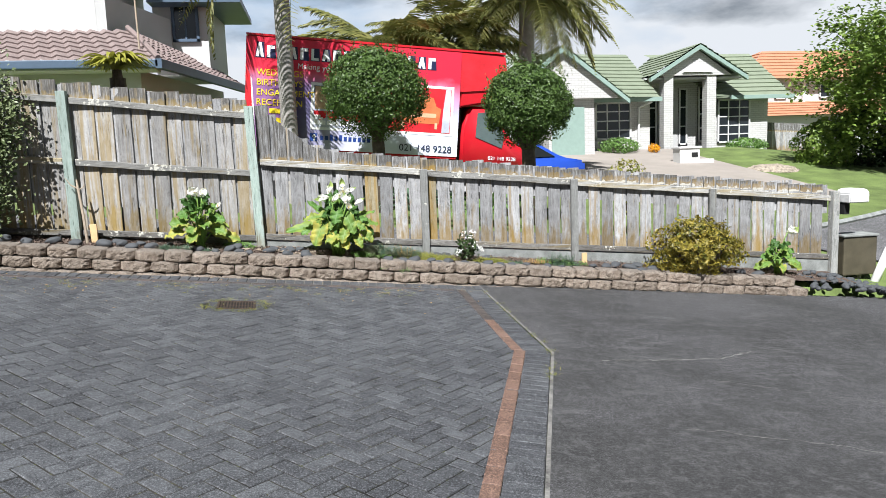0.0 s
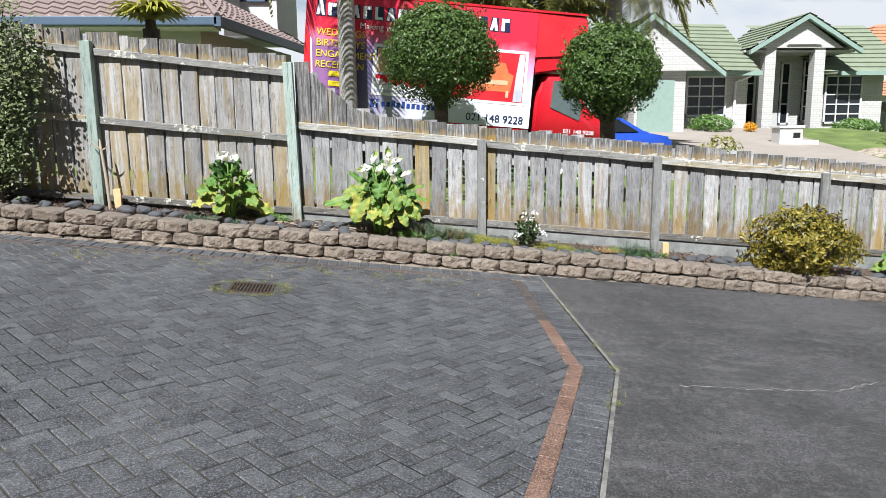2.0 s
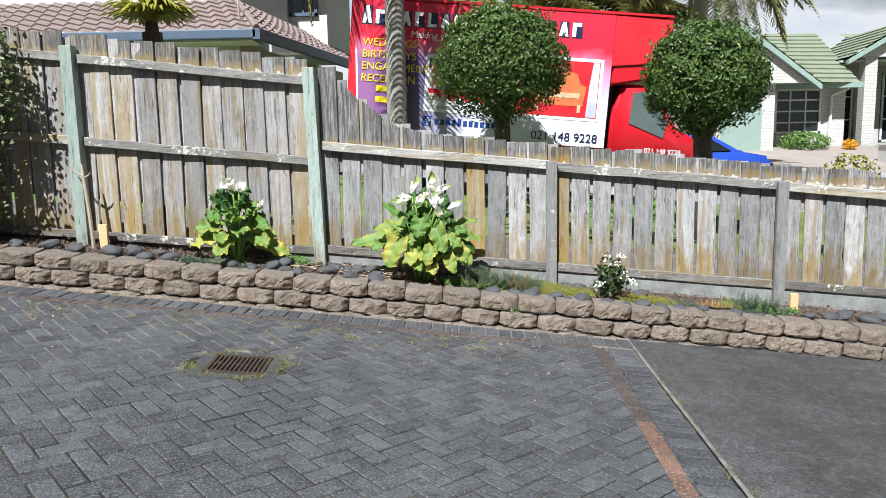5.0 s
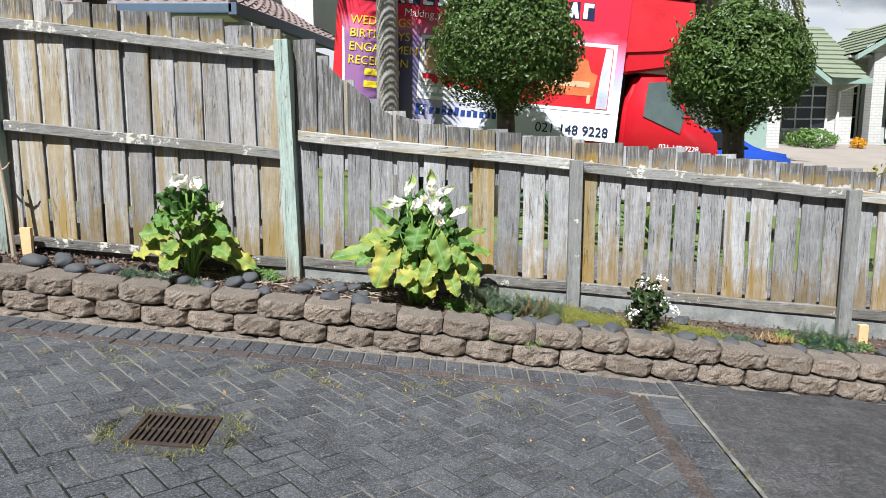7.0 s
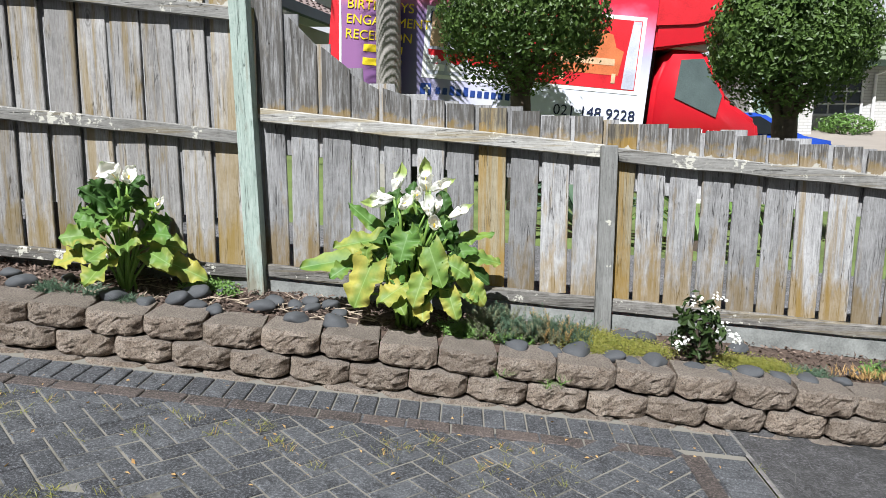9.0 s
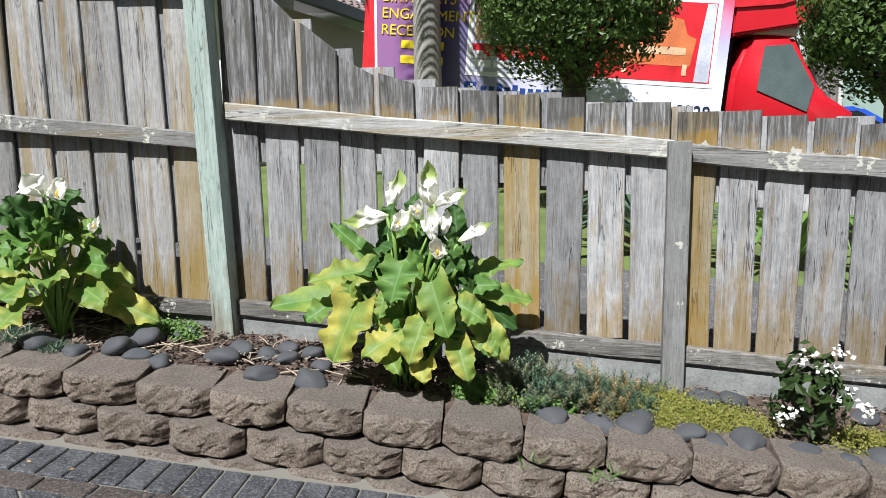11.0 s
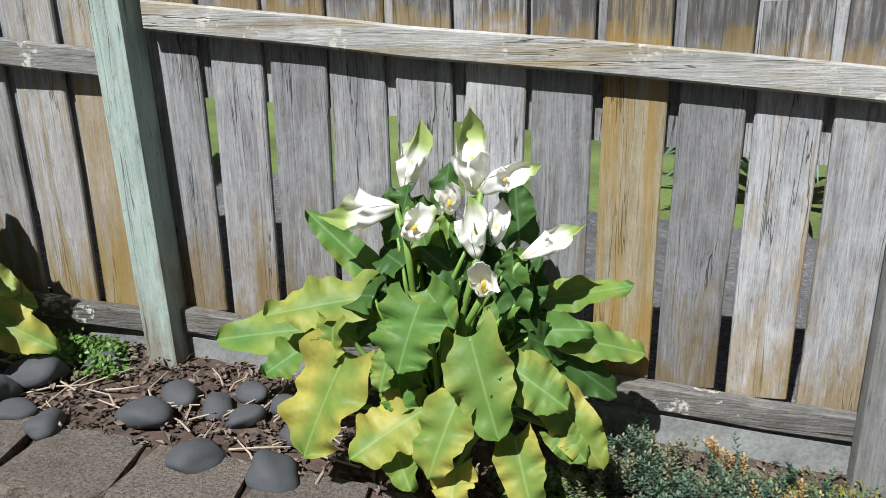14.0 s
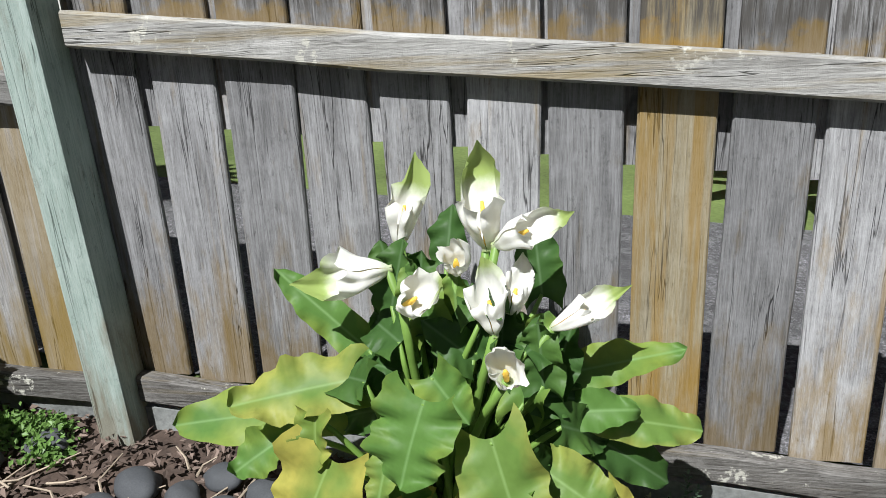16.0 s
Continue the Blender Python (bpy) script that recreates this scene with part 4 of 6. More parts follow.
# title: plain white letter-like shapes with a dark edge
letters = 17
for i in range(letters):
    if i == 9:
        continue
    u = 0.18 + i * 0.205
    hgt = 0.27 if i in (0, 10) else 0.22
    flat_part("title_shadow", [(u - 0.012, 1.66), (u + 0.165, 1.66), (u + 0.150, 1.68 + hgt), (u + 0.02, 1.68 + hgt)], M["print_navy"], 0.004, -0.005)
    if i % 3 == 0:
        shape = [(u, 1.675), (u + 0.05, 1.675), (u + 0.075, 1.75), (u + 0.10, 1.675), (u + 0.15, 1.675), (u + 0.10, 1.67 + hgt), (u + 0.05, 1.67 + hgt)]
    elif i % 3 == 1:
        shape = [(u, 1.675), (u + 0.06, 1.675), (u + 0.06, 1.83), (u + 0.14, 1.83), (u + 0.14, 1.67 + hgt), (u, 1.67 + hgt)]
    else:
        shape = [(u, 1.675), (u + 0.14, 1.675), (u + 0.14, 1.72), (u + 0.05, 1.72), (u + 0.05, 1.67 + hgt), (u, 1.67 + hgt)]
    flat_part("title_letter", shape, M["print_white"], 0.004, -0.010)
lettering("Making your", 0.95, 1.50, 0.15, M["print_white"], truck)
for i, word in enumerate(("WEDDINGS", "BIRTHDAYS", "ENGAGEMENT", "RECEPTION")):
    lettering(word, 0.20, 1.34 - 0.185 * i, 0.165, M["print_yellow"], truck)
for i in range(2):
    flat_part("text_bar", rect(0.45, 0.64 - 0.17 * i, 0.95, 0.73 - 0.17 * i), M["print_yellow"], 0.004, -0.006)
flat_part("banner_edge", [(0, 0.3), (0.16, 0.3), (0.12, 0.9), (0.09, 1.3), (0, 1.55)], M["print_red"], 0.004, -0.005)
flat_part("banner_curve", [(0.16, 0.3), (0.19, 0.3), (0.15, 0.9), (0.12, 1.25), (0.09, 1.3), (0.12, 0.9)], M["print_white"], 0.004, -0.006)


def picture(x0, z0, x1, z1, ground_mat):
    """A printed photograph with its white border."""
    p = flat_part("photo_print", rect(x0, z0, x1, z1), M["print_white"], 0.004, -0.006, "white-bordered printed photograph")
    flat_part("photo_field", rect(x0 + 0.05, z0 + 0.05, x1 - 0.05, z1 - 0.05), ground_mat, 0.004, -0.010, parent=p)
    return p


p1 = picture(1.22, 0.38, 2.36, 1.27, M["print_pale"])
flat_part("printed_backdrop", rect(1.30, 0.78, 1.52, 1.20), M["print_cream"], 0.003, -0.013, parent=p1)
flat_part("printed_backdrop", rect(1.62, 0.86, 2.02, 1.12), M["print_orange"], 0.003, -0.013, parent=p1)
flat_part("printed_sky", rect(1.28, 1.06, 2.3, 1.21), M["print_navy"], 0.003, -0.012, parent=p1)
for k in range(4):
    a = 1.28 + 0.25 * k
    flat_part("printed_drape", [(a, 0.74), (a + 0.25, 0.74), (a + 0.23, 0.62), (a + 0.12, 0.56), (a + 0.02, 0.62)], M["print_red"], 0.003, -0.014, parent=p1)
    flat_part("printed_table", rect(a + 0.01, 0.48, a + 0.23, 0.56), M["print_white"], 0.003, -0.013, parent=p1)
for k in range(7):
    a = 1.30 + 0.045 * (k % 4)
    flat_part("printed_flower", [(a + 0.03 * math.cos(q * 1.047), 0.60 + 0.04 * (k // 4) + 0.03 * math.sin(q * 1.047)) for q in range(6)], M["print_white"], 0.003, -0.017, parent=p1)
p2 = picture(2.40, 0.40, 4.00, 1.36, M["print_red"])
flat_part("printed_sofa", [(2.95, 0.62), (3.72, 0.62), (3.76, 0.92), (3.66, 0.96), (3.60, 1.12), (3.30, 1.18), (3.02, 1.10), (2.98, 0.95), (2.90, 0.90)], M["print_orange"], 0.003, -0.013, parent=p2)
flat_part("printed_seat", rect(2.98, 0.74, 3.66, 0.82), M["print_cream"], 0.003, -0.016, parent=p2)
flat_part("printed_leg", rect(2.98, 0.52, 3.03, 0.64), M["print_cream"], 0.003, -0.016, parent=p2)
flat_part("printed_leg", rect(3.64, 0.52, 3.69, 0.64), M["print_cream"], 0.003, -0.016, parent=p2)
flat_part("printed_curtain", [(3.78, 0.46), (3.94, 0.46), (3.94, 1.30), (3.84, 1.30), (3.80, 0.9)], M["print_pale"], 0.003, -0.013, parent=p2)
flat_part("logo_square", rect(1.22, 0.16, 1.36, 0.31), M["print_blue"], 0.004, -0.006)
flat_part("logo_bar", rect(1.29, 0.17, 1.32, 0.29), M["print_white"], 0.004, -0.010)
flat_part("logo_bar", rect(1.265, 0.235, 1.345, 0.26), M["print_white"], 0.004, -0.010)
for k in range(11):
    flat_part("address_bar", rect(1.42 + 0.09 * k, 0.185, 1.48 + 0.09 * k, 0.30 if k in (2, 4) else 0.27), M["print_blue"], 0.004, -0.006)
lettering("021 148 9228", 2.95, 0.07, 0.19, M["print_navy"], truck)
lettering("021 148 9228", 4.78, -0.02, 0.105, M["print_white"], truck, 0.09)

# --- blue car beyond the truck ---
car = thing("blue_car", "blue car parked on the driveway beyond the fence", "car", (4.9, 7.2, 0.0))
bm = bmesh.new()
prism(bm, [(-1.9, 0.15), (-1.9, 0.62), (-1.55, 0.78), (-0.85, 0.86), (-0.35, 1.22), (0.75, 1.24), (1.35, 0.90), (1.9, 0.80), (1.95, 0.2)], 1.6, "xz", 0)
bmesh.ops.bevel(bm, geom=bm.edges[:], offset=0.07, segments=3, affect="EDGES")
car_body = part("body", bm, M["blue_paint"], car, smooth=True)
bm = bmesh.new()
prism(bm, [(-0.72, 0.90), (-0.30, 1.16), (0.70, 1.18), (1.15, 0.92)], 1.64, "xz", -0.02)
part("side_window", bm, M["glass_dark"], car)
for wx in (-1.25, 1.3):
    for wy in (-0.02, 1.40):
        w = part("wheel", tube(bmesh.new(), [(wx, wy, 0.24), (wx, wy + 0.22, 0.24)], 0.30, 20), M["rubber"], car)
        part("rim", tube(bmesh.new(), [(wx, wy - 0.012, 0.24), (wx, wy + 0.03, 0.24)], 0.18, 16), M["grey_wall"], w)


# --- houses ---
def tiled_roof(name, corners, rows, waves, mat, parent, amp=0.022, step=0.03, label=""):
    """Overlapping courses over a quad: corners run eave left, eave right, ridge right, ridge left."""
    a, b, c, d = [Vector(p) for p in corners]
    nrm = (b - a).cross(d - a).normalized()
    if nrm.z < 0:
        nrm = -nrm
    verts, faces = [], []
    cols = max(2, waves * 6)
    for j in range(rows):
        for half in (0, 1):
            v = (j + half * 0.999) / rows
            lift = step * (1 - half)
            for i in range(cols + 1):
                u = i / cols
                p = (a * (1 - u) + b * u) * (1 - v) + (d * (1 - u) + c * u) * v
                wv = amp * (math.sin(2 * math.pi * waves * u) + 0.3 * math.sin(4 * math.pi * waves * u))
                verts.append(tuple(p + nrm * (lift + wv)))
    k = cols + 1
    for j in range(2 * rows - 1):
        for i in range(cols):
            faces.append((j * k + i, j * k + i + 1, (j + 1) * k + i + 1, (j + 1) * k + i))
    me = bpy.data.meshes.new(name)
    me.from_pydata(verts, [], faces)
    me.materials.append(mat)
    return part(name, me, mat, parent, label)


def solid(name, outline, z0, z1, mat, parent, label=""):
    bm = bmesh.new()
    prism(bm, outline, z1 - z0, "xy", z0)
    return part(name, bm, mat, parent, label)


def slab(name, lo, hi, mat, parent, bevel=0.01, label=""):
    return part(name, boxed(lo, hi, bevel), mat, parent, label)


def window(x0, x1, z0, z1, y, cols, rows, parent, mat="window_frame", bar=0.045):
    w = part("window", boxed((x0, y - 0.02, z0), (x1, y + 0.03, z1), 0.003), M["glass_dark"], parent, "dark glass window in white glazing bars")
    for lo, hi in (((x0, z0), (x1, z0 + bar * 1.6)), ((x0, z1 - bar * 1.6), (x1, z1)), ((x0, z0), (x0 + bar * 1.6, z1)), ((x1 - bar * 1.6, z0), (x1, z1))):
        part("frame", boxed((lo[0], y - 0.06, lo[1]), (hi[0], y - 0.021, hi[1]), 0.004), M[mat], w)
    for i in range(1, cols):
        cx = x0 + (x1 - x0) * i / cols
        part("glazing_bar", boxed((cx - bar / 2, y - 0.045, z0 + 0.05), (cx + bar / 2, y - 0.021, z1 - 0.05), 0.003), M[mat], w)
    for j in range(1, rows):
        cz = z0 + (z1 - z0) * j / rows
        part("glazing_bar", boxed((x0 + 0.05, y - 0.043, cz - bar / 2), (x1 - 0.05, y - 0.021, cz + bar / 2), 0.003), M[mat], w)
    return w


# brown-tiled house with white upper storey
h1 = thing("white_house", "two-storey white plaster house with brown tiled roof", "house")
solid("lower_wall", [(-9, 6.75), (-2.75, 6.75), (-1.75, 11.6), (-9, 11.6)], -0.2, 2.95, M["white_wall"], h1)
slab("soffit", (-9, 6.2, 2.90), (-2.35, 6.74, 2.96), M["white_wall"], h1)
slab("gutter", (-9, 6.10, 2.93), (-2.26, 6.22, 3.09), M["blue_gutter"], h1, 0.02)
bm = bmesh.new()
prism(bm, [(-2.32, 6.10), (-2.20, 6.10), (-1.10, 11.6), (-1.22, 11.6)], 0.18, "xy", 2.91)
part("gutter", bm, M["blue_gutter"], h1)
tiled_roof("roof", [(-9, 6.18, 3.06), (-2.3, 6.18, 3.06), (-3.15, 7.75, 3.92), (-9, 7.75, 3.92)], 7, 22, M["roof_brown"], h1)
tiled_roof("roof", [(-2.25, 6.18, 3.06), (-1.15, 11.6, 3.06), (-2.35, 11.6, 3.80), (-3.15, 7.75, 3.92)], 7, 18, M["roof_brown"], h1)
tube_bm = tube(bmesh.new(), [(-2.28, 6.2, 3.12), (-2.7, 7.0, 3.55), (-3.15, 7.75, 3.97)], 0.055, 8)
part("hip_ridge", tube_bm, M["roof_brown"], h1)
slab("balcony_wall", (-5.3, 7.72, 3.75), (-3.75, 7.95, 4.9), M["white_wall"], h1)
# greyer plaster than the front: the side's shade is put into its colour
solid("balcony_side", [(-3.75, 7.72), (-3.55, 7.72), (-2.75, 10.4), (-2.95, 10.4)], 3.55, 4.62, M["grey_wall"], h1)
solid("upper_wall", [(-9, 8.9), (-3.9, 8.9), (-3.9, 13), (-9, 13)], 3.4, 6.4, M["white_wall"], h1)
solid("upper_wall", [(-3.2, 10.6), (-1.9, 10.6), (-1.75, 13), (-3.2, 13)], 3.3, 6.4, M["white_wall"], h1)
window(-2.75, -2.1, 4.1, 5.2, 10.58, 2, 1, h1, "blue_gutter")
slab("upper_eave", (-9.3, 8.3, 6.4), (-3.2, 13, 6.55), M["blue_gutter"], h1)
slab("upper_eave", (-3.2, 10.0, 4.95), (-1.0, 13, 5.1), M["blue_gutter"], h1)
part("aerial_pole", tube(bmesh.new(), [(-2.72, 6.7, 3.2), (-2.74, 6.7, 6.2)], 0.018, 8), M["twig"], h1, "thin wooden aerial pole")

# green-roofed house
h2 = thing("green_roof_house", "single-storey white brick house with a green tiled roof", "house")
FL = 0.95
solid("wall", [(9.0, 16.6), (10.75, 16.6), (10.75, 18.0), (13.6, 18.0), (13.6, 24), (9.0, 24)], FL - 0.6, 2.95, M["white_brick"], h2, "white painted brick wall")
solid("entry_wall", [(13.6, 20.2), (17.2, 20.2), (17.2, 24), (13.6, 24)], FL - 0.4, 4.2, M["white_brick"], h2)
solid("wall", [(17.2, 19.5), (19.7, 19.5), (19.7, 24), (17.2, 24)], FL - 0.9, 3.0, M["white_brick"], h2, "white painted brick wall")
window(11.31, 12.80, 1.40, 2.84, 17.98, 3, 4, h2)
window(17.35, 18.85, 1.12, 2.96, 19.48, 3, 5, h2)
for a in (13.75, 16.85):
    window(a, a + 0.3, 1.2, 3.6, 20.18, 1, 4, h2)
door = part("entrance_door", boxed((15.0, 20.12, FL), (15.9, 20.19, 3.0), 0.01), M["grey_wall"], h2, "pale front door beside glass")
window(14.55, 14.95, 1.1, 3.5, 20.18, 1, 3, h2)
window(15.95, 16.35, 1.1, 3.5, 20.18, 1, 3, h2)
garage = part("garage_door", boxed((9.1, 16.54, FL - 0.3), (10.35, 16.60, 2.6), 0.01), M["roof_trim"], h2, "pale green garage door")
# roofs
tiled_roof("roof", [(8.3, 16.0, 2.95), (13.75, 17.4, 2.92), (14.1, 21.4, 5.10), (8.6, 21.4, 5.20)], 12, 1, M["roof_green"], h2, 0.004, 0.045)
tiled_roof("roof", [(17.0, 18.9, 3.02), (20.45, 18.9, 3.02), (20.6, 22.4, 5.20), (15.4, 22.4, 5.20)], 11, 1, M["roof_green"], h2, 0.004, 0.045)
tiled_roof("roof", [(20.45, 18.9, 3.02), (20.45, 25.5, 3.02), (20.6, 22.5, 5.2), (20.6, 22.4, 5.2)], 9, 1, M["roof_green"], h2, 0.004, 0.045)
bm = bmesh.new()
prism(bm, [(8.3, 2.80), (13.78, 2.80), (13.78, 2.96), (8.3, 2.96)], 0.10, "xz", 17.30)
part("gutter", bm, M["roof_trim"], h2)
slab("gutter", (17.6, 18.82, 2.90), (20.5, 18.92, 3.06), M["roof_trim"], h2)
# gable of the garage wing
bm = bmesh.new()
prism(bm, [(7.6, 2.9), (11.6, 2.9), (9.45, 4.68)], 0.25, "xz", 16.35)
part("gable", bm, M["white_brick"], h2)
for p, qq in (((9.45, 4.72), (11.95, 2.82)), ((9.45, 4.72), (6.95, 2.82))):
    bm = bmesh.new()
    prism(bm, [(p[0], p[1]), (qq[0], qq[1]), (qq[0], qq[1] - 0.16), (p[0], p[1] - 0.19)], 0.14, "xz", 16.15)
    part("bargeboard", bm, M["roof_trim"], h2)
tiled_roof("roof", [(11.95, 16.2, 2.86), (11.95, 19.0, 2.86), (9.45, 21.0, 4.78), (9.45, 16.2, 4.78)], 9, 1, M["roof_green"], h2, 0.004, 0.04)
# porch
for cx in (14.45, 16.32):
    part("porch_column", boxed((cx, 18.5, FL - 0.3), (cx + 0.40, 18.9, 3.86), 0.015), M["white_brick"], h2, "white brick porch column")
part("porch_step", boxed((14.0, 18.2, FL - 0.5), (17.2, 20.2, FL), 0.02), M["drive"], h2)
bm = bmesh.new()
prism(bm, [(14.25, 3.86), (17.35, 3.86), (15.85, 4.88)], 0.2, "xz", 18.45)
part("porch_gable", bm, M["white_brick"], h2)
bm = bmesh.new()
prism(bm, [(15.2, 3.98), (16.5, 3.98), (15.85, 4.36)], 0.05, "xz", 18.38)
part("gable_vent", bm, M["white_paint"], h2)
for qq in (13.75, 17.95):
    bm = bmesh.new()
    prism(bm, [(15.85, 5.03), (qq, 3.78), (qq, 3.62), (15.85, 4.86)], 0.16, "xz", 18.2)
    part("bargeboard", bm, M["roof_trim"], h2)
tiled_roof("porch_roof", [(13.75, 18.2, 3.82), (13.75, 21.5, 3.82), (15.85, 22.5, 5.08), (15.85, 18.2, 5.08)], 8, 1, M["roof_green"], h2, 0.004, 0.04)
tiled_roof("porch_roof", [(17.95, 18.2, 3.82), (17.95, 21.5, 3.82), (15.85, 22.5, 5.08), (15.85, 18.2, 5.08)], 8, 1, M["roof_green"], h2, 0.004, 0.04)
part("downpipe", tube(bmesh.new(), [(13.45, 17.5, 2.8), (13.1, 17.9, 2.6), (13.1, 17.92, 1.0)], 0.05, 8), M["white_paint"], h2)
slab("ceiling", (13.7, 18.6, 3.72), (17.9, 20.2, 3.80), M["grey_wall"], h2)

# orange-roofed house further off
h3 = thing("orange_roof_house", "two-storey pale house with orange tiled roofs", "house")
slab("wall", (24.5, 28.6, 0.0), (36, 36, 4.7), M["grey_wall"], h3)
tiled_roof("roof", [(24.0, 28.0, 4.55), (36.5, 28.0, 4.55), (34, 32, 6.6), (27.6, 32, 6.6)], 9, 1, M["roof_orange"], h3, 0.004, 0.05)
tiled_roof("roof", [(24.0, 36.0, 4.55), (24.0, 28.0, 4.55), (27.6, 32, 6.6), (27.6, 32.1, 6.6)], 9, 1, M["roof_orange"], h3, 0.004, 0.05)
tiled_roof("lower_roof", [(24.3, 26.6, 2.45), (37, 26.6, 2.45), (37, 28.65, 3.35), (24.6, 28.65, 3.35)], 6, 1, M["roof_orange"], h3, 0.004, 0.05)
slab("lower_wall", (24.6, 27.0, 0.0), (37, 28.5, 2.5), M["grey_wall"], h3)
for a in (26.2, 29.0, 31.2):
    window(a, a + 0.7, 3.5, 4.3, 28.58, 1, 1, h3)
part("downpipe", boxed((27.9, 28.45, 3.3), (28.05, 28.55, 4.6), 0.01), M["white_paint"], h3)

far_fence = thing("far_paling_fence", "pale grey paling fence beside the house", "fence")
fx = 19.9
while fx < 24.8:
    ob = part("far_paling", boxed((-0.07, 0, -0.6), (0.07, 0.03, 1.25), 0.004), M["paling"], far_fence)
    ob.location = (fx, 20.6 + 0.15 * (fx - 19.9), 0.75 - 0.05 * (fx - 19.9))
    fx += 0.155

# --- front garden ---
slab_ob = tagged(sheet("house_driveway", span(5.5, 14.2, 0.5), span(7.5, 18.2, 0.5), lambda x, y: yard_z(x, y) + 0.03, M["drive"]), "pale concrete driveway up to the house", "driveway", kind="structure")
tagged(sheet("side_path", span(-8, 8.3, 0.5), span(0.3, 2.1, 0.3), lambda x, y: yard_z(x, y) + 0.012, M["road"]), "dark asphalt strip behind the fence", "path", kind="structure")


def road_band(x, y):
    return yard_z(x, y) + 0.02


verts, faces = [], []
for i, s in enumerate(span(0, 1, 0.04)):
    cx, cy = 8.7 + 26 * s, 1.2 + 14.5 * s + 4 * s * s
    for wx in (-1.2, 1.0, 3.4, 6.0):
        px, py = cx + wx * 0.55, cy - wx * 0.84
        verts.append((px, py, yard_z(px, max(0.3, py)) + 0.03 if py > 0.26 else drive_z(px, py) + 0.012))
for i in range(len(verts) // 4 - 1):
    for k in range(3):
        faces.append((4 * i + k, 4 * i + k + 1, 4 * i + k + 5, 4 * i + k + 4))
me = bpy.data.meshes.new("road")
me.from_pydata(verts, [], faces)
me.materials.append(M["road"])
tagged(part("road", me, M["road"]), "grey asphalt street sloping away past the letterbox", "road", kind="structure")
bm = bmesh.new()
pts = [(8.7 + 26 * s - 1.3 * 0.55, 1.2 + 14.5 * s + 4 * s * s + 1.3 * 0.84) for s in span(0.06, 1, 0.05)]
tube(bm, [(a, b, yard_z(a, b) + 0.03) for a, b in pts], 0.08, 6)
tagged(part("kerb", bm, M["concrete"]), "pale concrete kerb between lawn and street", "kerb", kind="structure")

box_post = thing("brick_letterbox", "white brick letterbox pillar on the lawn edge", "letterbox", (12.95, 13.8, 0.25))
part("pillar", boxed((-0.42, -0.25, 0), (0.30, 0.25, 0.72), 0.01), M["white_wall"], box_post)
part("cap", boxed((-0.46, -0.29, 0.72), (0.34, 0.29, 0.79), 0.015), M["white_paint"], box_post)
part("slot", boxed((0.0, -0.256, 0.42), (0.22, -0.249, 0.58), 0.001), M["black"], box_post)
part("side_pillar", boxed((0.305, -0.2, 0), (0.85, 0.2, 0.35), 0.01), M["white_wall"], box_post)


def bush(name, label, x, y, z, rx, rz, mat, seed, count, size, group="", ry=None, category="bush", freq=2.4, lumps=0.16):
    r = np.random.default_rng(seed)
    t = thing(name, label, category, (x, y, z), group)
    bm = bmesh.new()
    for k in range(6):
        a = k * 1.05
        tube(bm, [(0.04 * math.cos(a), 0.04 * math.sin(a), -0.12), (0.4 * rx * math.cos(a), 0.4 * rx * math.sin(a), rz * 0.6), (0.7 * rx * math.cos(a), 0.7 * rx * math.sin(a), rz * 1.2)], [0.03, 0.02, 0.006], 5)
    part("stem", bm, M["trunk"], t)
    pts, nrm = leaf_points(r, count, rx, ry or rx, rz, (0, 0, rz * 0.92), 0.62, lumps, freq, 0.35)
    part("foliage", leaves_mesh("foliage", mat, pts, nrm, size, r), mat, t)
    return t


M["orange_petal"] = leaf_material("orange_petal", (0.62, 0.26, 0.01), (0.78, 0.42, 0.02))
bush("round_bush", "golden green clipped bush on the lawn", 17.6, 13.2, -0.15, 0.95, 1.0, M["maple_leaf"], 31, 3600, 0.075, "bushes on the lawn")
bush("conifer_bush", "dark green conifer bush on the lawn", 19.3, 13.6, -0.3, 1.05, 1.35, M["hedge_leaf"], 32, 3600, 0.085, "bushes on the lawn")
bush("conifer_bush", "dark green conifer bush on the lawn", 21.0, 13.4, -0.5, 1.2, 1.1, M["hedge_leaf"], 33, 3200, 0.085, "bushes on the lawn")
bush("flower_bush", "low green border plants under the house window", 11.9, 17.0, 0.85, 0.75, 0.30, M["fresh_weed"], 34, 1100, 0.06)
bush("orange_flowers", "bright orange flowering plant by the driveway", 13.1, 16.6, 0.85, 0.22, 0.17, M["orange_petal"], 35, 350, 0.04)
bush("flower_bush", "low green border plants under the house window", 18.2, 18.6, 0.75, 0.8, 0.28, M["fresh_weed"], 36, 1100, 0.06)
bush("yellow_shrub", "small yellow green shrub behind the fence", 5.6, 2.2, 0.10, 0.35, 0.40, M["moss"], 37, 700, 0.035)
r = np.random.default_rng(40)
heap = thing("gravel_heap", "heap of pale gravel on the lawn", "gravel", (15.0, 12.3, 0.05))
bm = bmesh.new()
bmesh.ops.create_icosphere(bm, subdivisions=4, radius=1.0)
for v in bm.verts:
    d = v.co.normalized()
    v.co = Vector((d.x * 0.95, d.y * 0.8, max(-0.05, d.z * 0.33))) * (1 + 0.10 * noise.noise(d * 5) + 0.05 * noise.noise(d * 14))
part("mound", bm, M["gravel"], heap)


